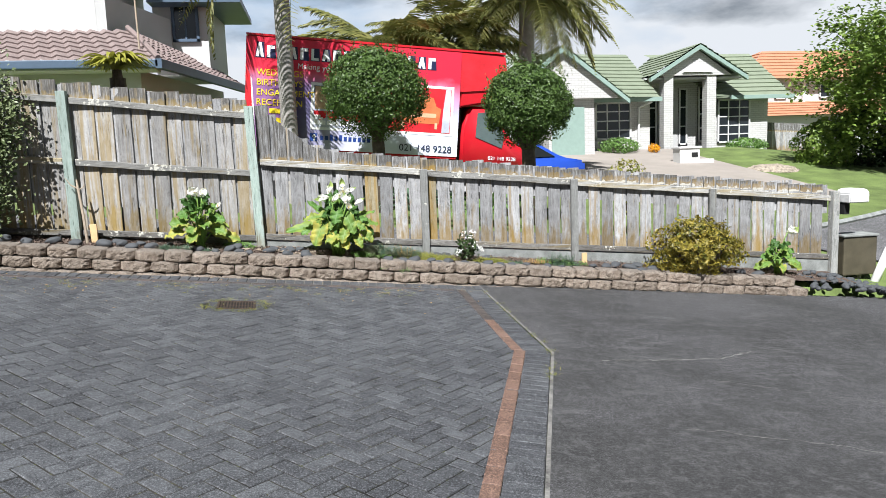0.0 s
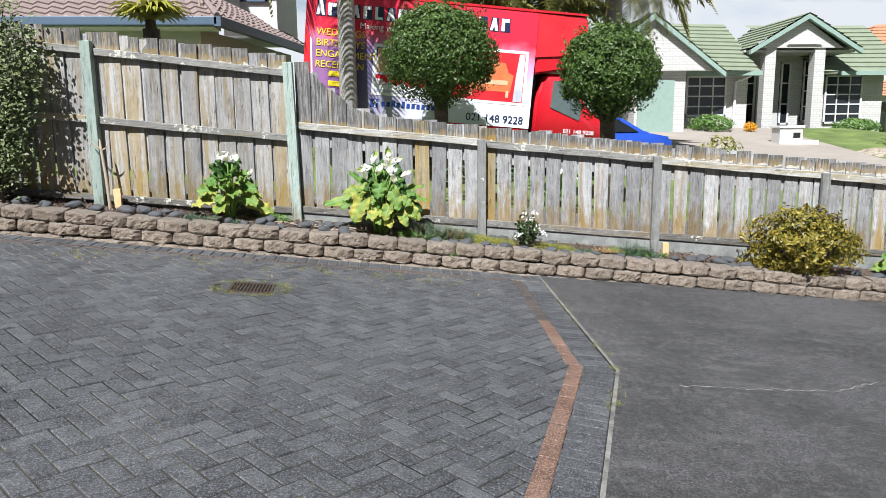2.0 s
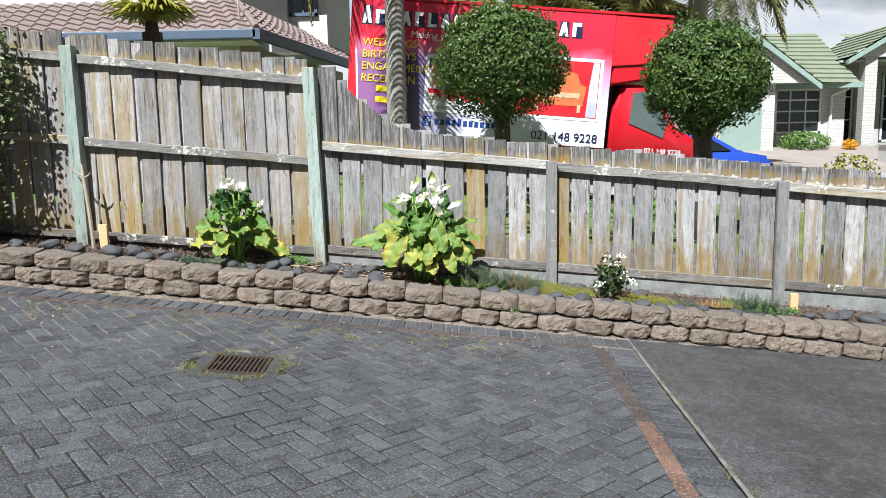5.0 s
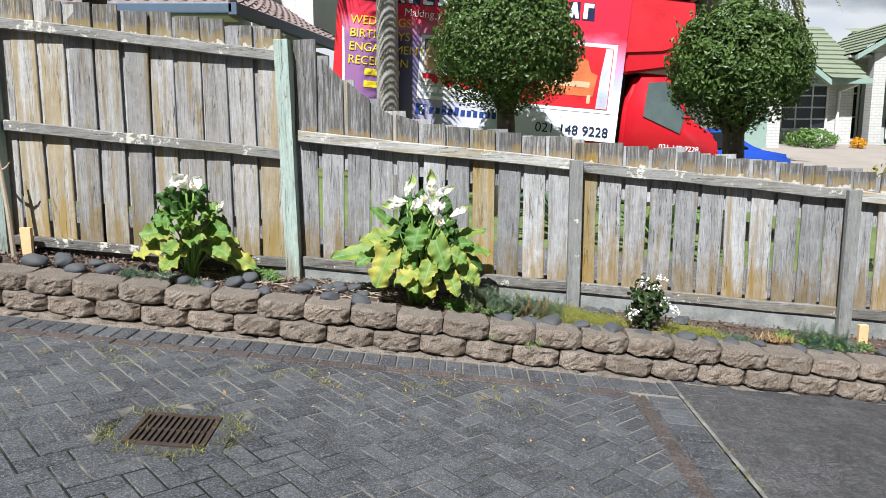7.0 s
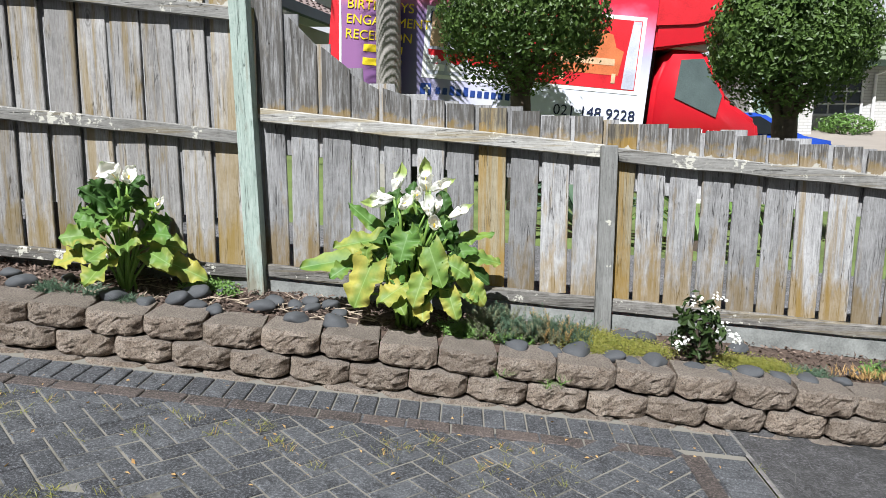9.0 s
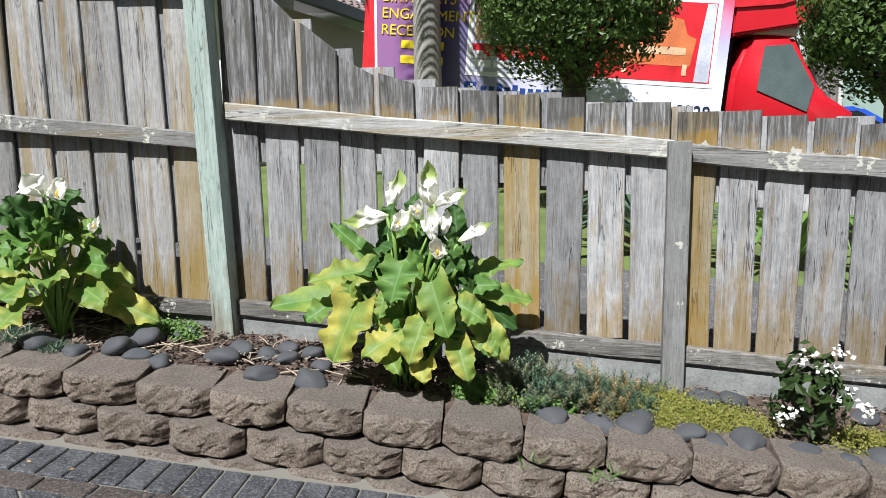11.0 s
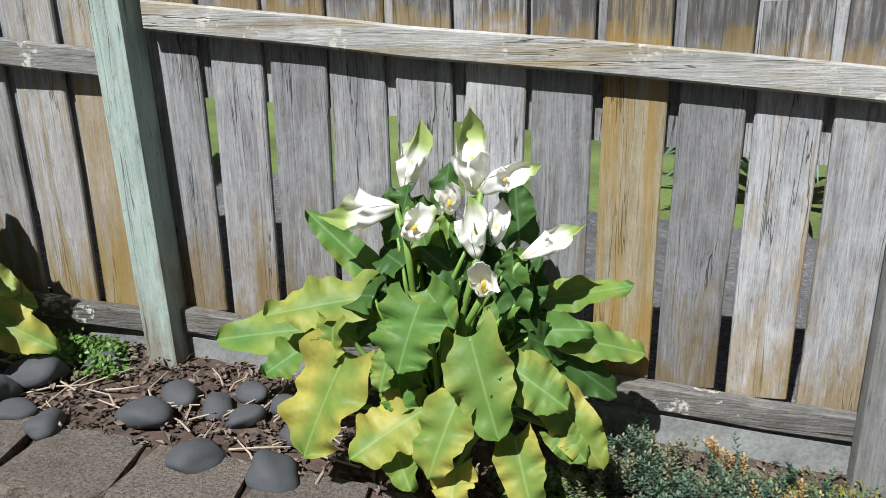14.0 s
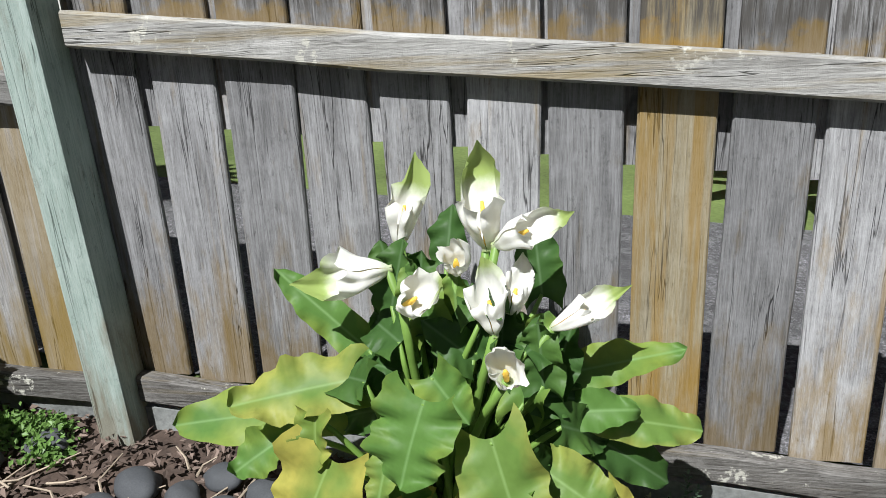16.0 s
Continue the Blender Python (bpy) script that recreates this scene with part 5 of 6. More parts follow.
def leafy_tree(x, y, base, height, crown, seed):
    r = np.random.default_rng(seed)
    t = thing("street_tree", "young street tree with fresh green leaves on the lawn", "tree", (x, y, base))
    bm = bmesh.new()
    tube(bm, [(0, 0, -0.2), (0.05, 0, height * 0.2), (0.0, 0.03, height * 0.4), (0.1, 0, height * 0.8)], [0.17, 0.12, 0.10, 0.03], 10)
    tips = []
    for k in range(16):
        a = k * 2.4
        z0 = height * (0.26 + 0.032 * k)
        ln = crown * r.uniform(0.6, 1.0)
        mid = (ln * 0.5 * math.cos(a), ln * 0.5 * math.sin(a), z0 + ln * 0.22)
        tip = (ln * math.cos(a), ln * math.sin(a), z0 + ln * r.uniform(0.15, 0.5))
        tube(bm, [(0.03, 0, z0), mid, tip], [0.05, 0.03, 0.008], 6)
        tips += [mid, tip, tuple((Vector(mid) + Vector(tip)) / 2)]
    part("trunk", bm, M["trunk"], t, smooth=True)
    pts, nrm = [], []
    for c in tips:
        for _ in range(8):
            cc = Vector(c) + Vector(r.normal(0, 0.42, 3))
            for _ in range(48):
                pts.append(tuple(cc + Vector(r.normal(0, 0.2, 3))))
                nrm.append(Vector((0, -0.2, 1)))
    part("crown", leaves_mesh("crown", M["maple_leaf"], pts, nrm, 0.12, r, 1.2), M["maple_leaf"], t)
    return t


leafy_tree(19.3, 11.5, -0.8, 6.6, 3.1, 41)
# strap-leaved plants behind the fence
def strap_plant(name, label, x, y, z, count, ln, seed, mat, width=0.035, up=0.8):
    r = np.random.default_rng(seed)
    t = thing(name, label, "plant", (x, y, z))
    bm = bmesh.new()
    tube(bm, [(0, 0, -0.15), (0, 0, 0.06)], [0.07, 0.05], 8)
    part("crown_base", bm, M["trunk"], t)
    for k in range(count):
        a = k * 2.399 + r.uniform(-0.3, 0.3)
        L = ln * r.uniform(0.7, 1.1)
        lift = up * r.uniform(0.5, 1.2)
        verts, faces = [], []
        for j in range(8):
            u = j / 7
            rad = L * u * 0.85
            z0 = L * (lift * u - 0.75 * lift * u * u * 1.15)
            w = width * (1 - u ** 2.5) * (0.6 + 0.8 * min(1, 3 * u))
            c, s = math.cos(a), math.sin(a)
            verts += [(c * rad - s * w, s * rad + c * w, z0 + w * 0.4), (c * rad, s * rad, z0), (c * rad + s * w, s * rad - c * w, z0 + w * 0.4)]
        for j in range(7):
            i = 3 * j
            faces += [(i, i + 1, i + 4, i + 3), (i + 1, i + 2, i + 5, i + 4)]
        me = bpy.data.meshes.new("strap_leaf")
        me.from_pydata(verts, [], faces)
        me.materials.append(mat)
        part("strap_leaf", me, mat, t)
    return t


def on_stump(x, y, z):
    st = thing("tree_fern_stump", "old trunk behind the fence under a strap-leaved plant", "stump", (x, y, -0.2))
    part("stump", tube(bmesh.new(), [(0, 0, 0), (0.02, 0, 1.0), (0, 0, z + 0.2)], [0.12, 0.10, 0.09], 10), M["trunk"], st)


on_stump(-1.64, 0.55, 2.10)
strap_plant("strap_plant", "yellow green strap-leaved plant above the fence", -1.64, 0.55, 2.16, 120, 0.52, 51, M["brome_leaf"], 0.032, 1.25)
strap_plant("agave_plant", "pointed blue green plant behind the fence", 2.25, 2.6, 0.02, 26, 1.15, 52, M["blue_weed"], 0.035, 1.5)
strap_plant("agave_plant", "pointed blue green plant behind the fence", 3.3, 2.6, -0.1, 22, 1.1, 53, M["fresh_weed"], 0.035, 1.5)

# ---- garden bed: calla lilies ----


def calla_material(name, base, edge, amount, rough=0.52):
    """Leaf colour with a pale midrib, faint side veins and yellowing from the margin."""
    m, n, l, b = material(name, rough, 0, 0.28)
    co = n.new("ShaderNodeTexCoord")
    sep = n.new("ShaderNodeSeparateXYZ")
    l.new(co.outputs["Object"], sep.inputs[0])
    v = coords(n, l, (1, 1, 1), True)
    patch = noise_tex(n, l, v, 7.5, 3, 0.55)
    across = n.new("ShaderNodeMath")
    across.operation = "ABSOLUTE"
    l.new(sep.outputs["Y"], across.inputs[0])
    far = n.new("ShaderNodeMapRange")
    far.inputs["From Max"].default_value = 0.075
    far.inputs["To Max"].default_value = 0.34
    l.new(across.outputs[0], far.inputs["Value"])
    add = n.new("ShaderNodeMath")
    l.new(patch, add.inputs[0])
    l.new(far.outputs[0], add.inputs[1])
    info = n.new("ShaderNodeObjectInfo")
    rnd = n.new("ShaderNodeMath")
    rnd.operation = "MULTIPLY_ADD"
    rnd.inputs[1].default_value = 0.22
    l.new(info.outputs["Random"], rnd.inputs[0])
    l.new(add.outputs[0], rnd.inputs[2])
    lo = 0.98 - amount
    col = ramp(n, l, rnd.outputs[0], [(lo - 0.12, base), (lo + 0.16, edge)])
    mott = noise_tex(n, l, v, 55, 4)
    col = mixed(n, l, ramp(n, l, mott, [(0.4, grey(0)), (0.7, grey(0.22))]), col, tuple(c * 0.6 for c in base))
    vein = n.new("ShaderNodeMath")
    vein.operation = "MULTIPLY_ADD"
    vein.inputs[1].default_value = -0.85
    l.new(across.outputs[0], vein.inputs[0])
    l.new(sep.outputs["X"], vein.inputs[2])
    wave = n.new("ShaderNodeMath")
    wave.operation = "PINGPONG"
    wave.inputs[1].default_value = 0.011
    l.new(vein.outputs[0], wave.inputs[0])
    rib = ramp(n, l, across.outputs[0], [(0.0010, grey(0.5)), (0.0032, grey(0))])
    col = mixed(n, l, rib, col, tuple(min(1, c * 1.5 + 0.08) for c in base))
    l.new(col, b.inputs["Base Color"])
    hgt = n.new("ShaderNodeMath")
    hgt.operation = "MULTIPLY"
    hgt.inputs[1].default_value = 60.0
    l.new(wave.outputs[0], hgt.inputs[0])
    bump(n, l, b, hgt.outputs[0], 0.10, 0.002)
    t = n.new("ShaderNodeBsdfTranslucent")
    l.new(col, t.inputs["Color"])
    mx = n.new("ShaderNodeMixShader")
    mx.inputs[0].default_value = 0.28
    l.new(b.outputs[0], mx.inputs[1])
    l.new(t.outputs[0], mx.inputs[2])
    l.new(mx.outputs[0], n["Material Output"].inputs["Surface"])
    return m


M["calla_dark"] = calla_material("calla_dark_green", (0.050, 0.115, 0.027), (0.085, 0.17, 0.035), 0.15)
M["calla_green"] = calla_material("calla_green", (0.105, 0.215, 0.045), (0.23, 0.31, 0.055), 0.18)
M["calla_lime"] = calla_material("calla_lime", (0.14, 0.24, 0.05), (0.34, 0.36, 0.08), 0.20)
M["calla_yellow"] = calla_material("calla_yellow", (0.17, 0.26, 0.05), (0.43, 0.40, 0.085), 0.25)
M["calla_stalk"] = plain("calla_stalk", (0.15, 0.26, 0.05), 0.5, vary=0.2)


def spathe_material():
    m, n, l, b = material("calla_spathe", 0.45, 0, 0.35)
    co = n.new("ShaderNodeTexCoord")
    sep = n.new("ShaderNodeSeparateXYZ")
    l.new(co.outputs["Object"], sep.inputs[0])
    wob = noise_tex(n, l, co.outputs["Object"], 40, 4, 0.6)
    add = n.new("ShaderNodeMath")
    add.operation = "MULTIPLY_ADD"
    add.inputs[1].default_value = 0.035
    l.new(wob, add.inputs[0])
    l.new(sep.outputs["X"], add.inputs[2])
    white, green = (0.84, 0.84, 0.78), (0.34, 0.44, 0.13)
    col = ramp(n, l, add.outputs[0], [(0.012, green), (0.042, white), (0.112, white), (0.150, green)])
    l.new(col, b.inputs["Base Color"])
    t = n.new("ShaderNodeBsdfTranslucent")
    l.new(col, t.inputs["Color"])
    mx = n.new("ShaderNodeMixShader")
    mx.inputs[0].default_value = 0.25
    l.new(b.outputs[0], mx.inputs[1])
    l.new(t.outputs[0], mx.inputs[2])
    l.new(mx.outputs[0], n["Material Output"].inputs["Surface"])
    return m


M["spathe"] = spathe_material()
M["spadix"] = plain("calla_spadix", (0.70, 0.45, 0.06), 0.6)


def blade_mesh(length, width, seed, droop=0.25, fold=0.18, wave=0.10, mat=None):
    """A heart-shaped blade along +x with lobed base, folded midrib and a ruffled margin."""
    r = np.random.default_rng(seed)
    nu, nv = 22, 13
    ph = r.uniform(0, 6.28, 4)
    fr = r.uniform(2.6, 4.2)
    curl = r.uniform(-0.25, 0.25)
    verts, faces = [], []
    for i in range(nu):
        u = i / (nu - 1)
        half = width / 2 * (math.sin(math.pi * min(1, (u * 0.80 + 0.20)) ** 0.95) ** 0.52 if u < 0.999 else 0.0)
        half *= 1 + 0.024 * math.sin(21 * u + ph[3]) + 0.014 * math.sin(40 * u + ph[1])
        for j in range(nv):
            s = (j / (nv - 1)) * 2 - 1
            lobe = -0.20 * length * (abs(s) ** 2) * max(0, 1 - u * 3.2)
            x = length * u + lobe
            y = half * s * (1 - 0.10 * fold)
            z = fold * half * abs(s) - droop * length * u * u
            z += wave * width * abs(s) ** 1.7 * (math.sin(fr * 3.6 * u + ph[0] + (2.1 if s > 0 else 0)) * 0.7 + 0.45 * math.sin(fr * 8.3 * u + ph[1] + 3 * s))
            z += curl * width * 0.5 * s * u
            x += 0.012 * length * math.sin(9 * u + ph[2]) * s * s
            y *= 1 - 0.05 * abs(math.sin(fr * 4.2 * u + ph[2])) * abs(s)
            verts.append((x, y, z))
    for i in range(nu - 1):
        for j in range(nv - 1):
            k = i * nv + j
            faces.append((k, k + 1, k + nv + 1, k + nv))
    me = bpy.data.meshes.new("leaf")
    me.from_pydata(verts, [], faces)
    me.materials.append(mat)
    for p in me.polygons:
        p.use_smooth = True
    return me


def frame_pose(base, tip, facing):
    """A pose at base whose x runs to tip and whose z leans towards facing."""
    bx = (Vector(tip) - Vector(base)).normalized()
    bz = Vector(facing) - bx * Vector(facing).dot(bx)
    bz.normalize()
    by = bz.cross(bx)
    m = Matrix((bx, by, bz)).transposed().to_4x4()
    m.translation = base
    return m


def calla_leaf(plant, root, base, tip, width, mat, seed, facing=(-0.15, -0.72, 0.68), droop=0.16, fold=0.20, wave=0.21):
    base, tip = Vector(base), Vector(tip)
    ln = (tip - base).length
    ob = part("leaf", blade_mesh(ln * 1.05, width, seed, droop, fold, wave, M[mat]), M[mat], plant)
    ob.matrix_basis = frame_pose(base, tip + Vector((0, 0, droop * ln * 0.6)), facing)
    bm = bmesh.new()
    root = Vector(root)
    mid = root.lerp(base, 0.55) + Vector((0, 0, 0.05 + 0.10 * (base - root).length))
    tube(bm, [root, root.lerp(mid, 0.5) + Vector((0, 0, 0.02)), mid, mid.lerp(base, 0.6), base + (tip - base) * 0.04], [0.009, 0.008, 0.007, 0.006, 0.004], 6)
    part("leaf_stalk", bm, M["calla_stalk"], plant, smooth=True)


def spathe_mesh(length, width, seed, open_front=1.0):
    """A rolled funnel along +x with a flared, slightly torn lip and a drawn-out tip."""
    r = np.random.default_rng(seed)
    nu, nv = 14, 34
    verts, faces = [], []
    ph = r.uniform(0, 6.28, 3)
    for i in range(nu):
        u = i / (nu - 1)
        for j in range(nv):
            a = (j / (nv - 1) - 0.5) * 2 * math.pi * 0.985
            reach = 0.46 + 0.54 * max(0, math.cos(a / 2)) ** 4.0 + 0.05 * math.sin(5 * a + ph[1]) * min(1, abs(a))
            x = length * u * reach
            rad = width * (0.10 + 0.46 * max(0, u - 0.10) ** 0.6) * (1 - 0.10 * u)
            taper = 1 - 0.80 * max(0, u - 0.72) / 0.28 * max(0, math.cos(a / 2)) ** 9
            rad *= taper * (1 + 0.28 * u * math.sin(2 * a + ph[0]) * min(1, abs(a)) + 0.10 * u * math.sin(5 * a + ph[2]) + 0.15 * u ** 3 * math.sin(9 * a + ph[1]) + 0.06 * u ** 3 * math.sin(17 * a + ph[2]))
            y = rad * math.sin(a)
            z = -rad * math.cos(a) * (0.85 if abs(a) < 1.6 else 1.0)
            z += 0.10 * length * max(0, u - 0.7) * math.cos(a / 2) + 0.07 * width * math.sin(11 * u + ph[1]) * u
            y += 0.10 * width * math.sin(4.5 * u + ph[2]) * u * u
            verts.append((x, y, z))
    for i in range(nu - 1):
        for j in range(nv - 1):
            k = i * nv + j
            faces.append((k, k + nv, k + nv + 1, k + 1))
    me = bpy.data.meshes.new("spathe")
    me.from_pydata(verts, [], faces)
    me.materials.append(M["spathe"])
    for p in me.polygons:
        p.use_smooth = True
    return me


def calla_flower(plant, root, base, tip, width, seed, facing=(-0.1, -0.8, 0.55)):
    base, tip, root = Vector(base), Vector(tip), Vector(root)
    ln = (tip - base).length * 1.04
    ob = part("spathe", spathe_mesh(ln, width, seed), M["spathe"], plant, "white funnel-shaped flower with green tip")
    ob.matrix_basis = frame_pose(base, tip, facing)
    sp = part("spadix", tube(bmesh.new(), [(0.01, 0, 0), (ln * 0.3, 0, 0.001), (ln * 0.46, 0, 0.003)], [0.005, 0.006, 0.003], 7), M["spadix"], ob, smooth=True)
    bm = bmesh.new()
    tube(bm, [root, root.lerp(base, 0.35) + Vector((0, 0.01, 0.08)), root.lerp(base, 0.75) + Vector((0, 0, 0.05)), base + (tip - base) * 0.05], [0.010, 0.009, 0.008, 0.008], 7)
    part("flower_stalk", bm, M["calla_stalk"], plant, smooth=True)


def plan(px, pz, y):
    """Plan of the large plant: columns and rows of 1.56 mm over the bed, drawn at the middle of the plant."""
    k = (1.99 + y) / 1.74
    x0, z0 = 1.236, 1.042
    xm, zm = 0.27 + (px - 340) * 0.00156, 0.808 - (pz - 270) * 0.00161
    return (x0 + (xm - x0) * k, y, z0 + (zm - z0) * k)


big = thing("calla_lily", "large calla lily with white flowers and yellowing leaves", "plant", (0, 0, 0), "calla lilies along the fence")
ROOT = Vector((0.86, -0.27, -0.09))


def big_leaf(a, b, c, d, y0, y1, w, mat, seed, **kw):
    calla_leaf(big, ROOT + Vector((rng.normal(0, 0.03), rng.normal(0, 0.03), 0)), plan(a, b, y0), plan(c, d, y1), w * 0.00156 * 1.05, mat, seed, **kw)


big_leaf(610, 590, 338, 640, -0.22, -0.27, 92, "calla_green", 1, droop=0.08, wave=0.09)
big_leaf(598, 548, 436, 588, -0.32, -0.38, 84, "calla_lime", 2, droop=0.08)
big_leaf(562, 648, 478, 826, -0.42, -0.50, 118, "calla_yellow", 3, droop=0.10)
big_leaf(690, 552, 650, 662, -0.46, -0.52, 96, "calla_green", 4)
big_leaf(700, 528, 738, 588, -0.40, -0.43, 55, "calla_green", 5)
big_leaf(628, 520, 514, 418, -0.24, -0.22, 52, "calla_green", 6, droop=0.02, fold=0.35)
big_leaf(768, 598, 806, 760, -0.46, -0.54, 92, "calla_lime", 7, droop=0.10)
big_leaf(838, 648, 912, 706, -0.42, -0.46, 74, "calla_lime", 8)
big_leaf(902, 690, 968, 800, -0.38, -0.44, 72, "calla_yellow", 9)
big_leaf(852, 542, 1000, 508, -0.22, -0.18, 56, "calla_green", 10, droop=0.03)
big_leaf(858, 584, 948, 580, -0.28, -0.28, 50, "calla_green", 11)
big_leaf(918, 592, 1028, 612, -0.24, -0.22, 60, "calla_lime", 12)
big_leaf(900, 618, 990, 684, -0.24, -0.24, 58, "calla_dark", 13)
big_leaf(692, 728, 570, 826, -0.44, -0.54, 92, "calla_yellow", 14)
big_leaf(748, 704, 696, 842, -0.48, -0.56, 74, "calla_yellow", 15)
big_leaf(838, 758, 862, 884, -0.46, -0.54, 66, "calla_yellow", 16)
big_leaf(742, 822, 734, 892, -0.48, -0.54, 66, "calla_yellow", 17)
big_leaf(652, 660, 652, 736, -0.40, -0.46, 68, "calla_green", 18)
big_leaf(548, 588, 538, 664, -0.40, -0.42, 52, "calla_yellow", 19, fold=0.5)
big_leaf(512, 628, 420, 690, -0.30, -0.36, 62, "calla_green", 20)
big_leaf(812, 574, 838, 462, -0.32, -0.28, 58, "calla_green", 21, droop=0.0)
big_leaf(842, 446, 834, 366, -0.16, -0.13, 62, "calla_dark", 22, droop=0.0)
big_leaf(676, 526, 654, 436, -0.26, -0.22, 66, "calla_dark", 23, droop=0.0)
big_leaf(756, 514, 696, 470, -0.34, -0.36, 48, "calla_dark", 24)
big_leaf(728, 404, 738, 338, -0.20, -0.16, 48, "calla_dark", 25, droop=0.0)
big_leaf(640, 630, 618, 700, -0.44, -0.48, 40, "calla_lime", 26)
big_leaf(800, 650, 770, 700, -0.46, -0.48, 60, "calla_green", 27)
big_leaf(640, 790, 660, 872, -0.48, -0.54, 52, "calla_yellow", 28)
big_leaf(545, 735, 520, 790, -0.30, -0.36, 46, "calla_yellow", 29, fold=0.5)
big_leaf(900, 740, 945, 790, -0.40, -0.44, 50, "calla_lime", 30)
for k in range(18):
    px, pz = 650 + 210 * ((k * 0.618) % 1), 540 - 110 * ((k * 0.382) % 1)
    big_leaf(px, pz + 20, px + rng.uniform(-35, 35), pz - 62, -0.20 - 0.008 * k, -0.19 - 0.008 * k, 56, "calla_dark" if k % 3 else "calla_green", 90 + k, droop=0.02)
for k in range(26):
    a = k * 2.399
    px, pz = 740 + 130 * math.cos(a) * math.sqrt(k / 26), 600 + 130 * math.sin(a) * math.sqrt(k / 26) - 20
    big_leaf(px, pz, px + 60 * math.cos(a), pz + 60 * math.sin(a) + 25, -0.24 - 0.005 * k, -0.26, 58, "calla_dark", 60 + k)


def big_flower(a, b, c, d, y0, y1, w, seed, facing=(-0.1, -0.8, 0.55)):
    calla_flower(big, ROOT + Vector((rng.normal(0, 0.02), 0.02, 0)), plan(a, b, y0), plan(c, d, y1), w * 0.00156 * 0.70, seed, facing)


big_flower(672, 388, 694, 278, -0.20, -0.18, 62, 1)
big_flower(776, 384, 768, 266, -0.26, -0.24, 92, 2, (0, -0.9, 0.3))
big_flower(782, 378, 868, 338, -0.28, -0.30, 66, 3)
big_flower(662, 404, 538, 428, -0.30, -0.34, 66, 4)
big_flower(668, 448, 716, 412, -0.36, -0.44, 60, 5, (0.2, -0.8, 0.7))
big_flower(738, 412, 742, 368, -0.28, -0.34, 50, 6, (0, -0.7, 0.8))
big_flower(780, 480, 768, 388, -0.36, -0.35, 58, 7)
big_flower(800, 462, 816, 388, -0.30, -0.28, 56, 8)
big_flower(842, 474, 934, 424, -0.32, -0.30, 44, 9)
big_flower(790, 530, 786, 486, -0.42, -0.48, 58, 10, (0, -0.8, 0.7))


def small_calla(x, y, z, spread, height, seed, count, flowers, label):
    """A smaller clump: arching yellow-green leaves low down, dark upright ones within."""
    r = np.random.default_rng(seed)
    t = thing("calla_lily", label, "plant", (x, y, z), "calla lilies along the fence")
    for k in range(count):
        u = k / count
        a = k * 2.399 + r.uniform(-0.3, 0.3)
        out = spread * (0.95 - 0.75 * u)
        up = height * (0.22 + 0.50 * u)
        bx, by = 0.55 * out * math.cos(a), 0.40 * out * math.sin(a) * 0.8
        ln = spread * r.uniform(0.50, 0.66)
        tip = (bx + ln * math.cos(a) * (0.9 - 0.6 * u), by + 0.55 * ln * math.sin(a) - 0.03, up + ln * (-0.42 + 0.95 * u))
        mat = "calla_yellow" if u < 0.16 else "calla_lime" if u < 0.42 else "calla_green" if u < 0.8 else "calla_dark"
        calla_leaf(t, (r.normal(0, 0.02), r.normal(0, 0.02), -0.03), (bx, by, up), tip, spread * 0.36, mat, seed * 100 + k, droop=0.10)
    for fx, fz, tx, tz, w in flowers:
        calla_flower(t, (0, 0, 0), (fx, -0.02, fz), (tx, -0.05, tz), w, seed + int(100 * fx))
    return t


small_calla(-0.70, -0.26, 0.09, 0.40, 0.72, 5, 30, ((0.0, 0.60, -0.06, 0.70, 0.11), (0.05, 0.58, 0.10, 0.68, 0.10), (0.20, 0.44, 0.25, 0.52, 0.05)), "calla lily clump with white flowers before the fence")
small_calla(6.62, -0.24, -0.66, 0.34, 0.46, 6, 20, ((0.12, 0.52, 0.26, 0.58, 0.13),), "small calla lily with one white flower by the fence end")

# ---- shrubs and weeds in the bed ----
bush("golden_shrub", "rounded golden green shrub growing over the wall", 5.40, -0.40, -0.60, 0.55, 0.35, M["gold_leaf"], 61, 5200, 0.030, ry=0.33, lumps=0.34)
bush("white_flower_shrub", "small dark shrub with clusters of white flowers", 2.40, -0.34, -0.24, 0.12, 0.16, M["hedge_leaf"], 62, 260, 0.034, lumps=0.4)
r = np.random.default_rng(63)
wf = bpy.data.objects["white_flower_shrub"]
for cx, cy, cz in ((-0.15, -0.10, 0.10), (-0.12, -0.12, 0.14), (0.02, -0.10, 0.30), (-0.06, -0.08, 0.33), (0.08, -0.12, 0.20), (0.13, -0.10, 0.16), (0.17, -0.08, 0.12), (0.05, -0.1, 0.36)):
    pts = [(cx + r.normal(0, 0.018), cy + r.normal(0, 0.015), cz + r.normal(0, 0.014)) for _ in range(13)]
    part("blossom", leaves_mesh("blossom", M["petal"], pts, [(0, -0.6, 0.8)] * 13, 0.016, r, 1.1), M["petal"], wf, "cluster of small white flowers")["kind"] = "stuff"


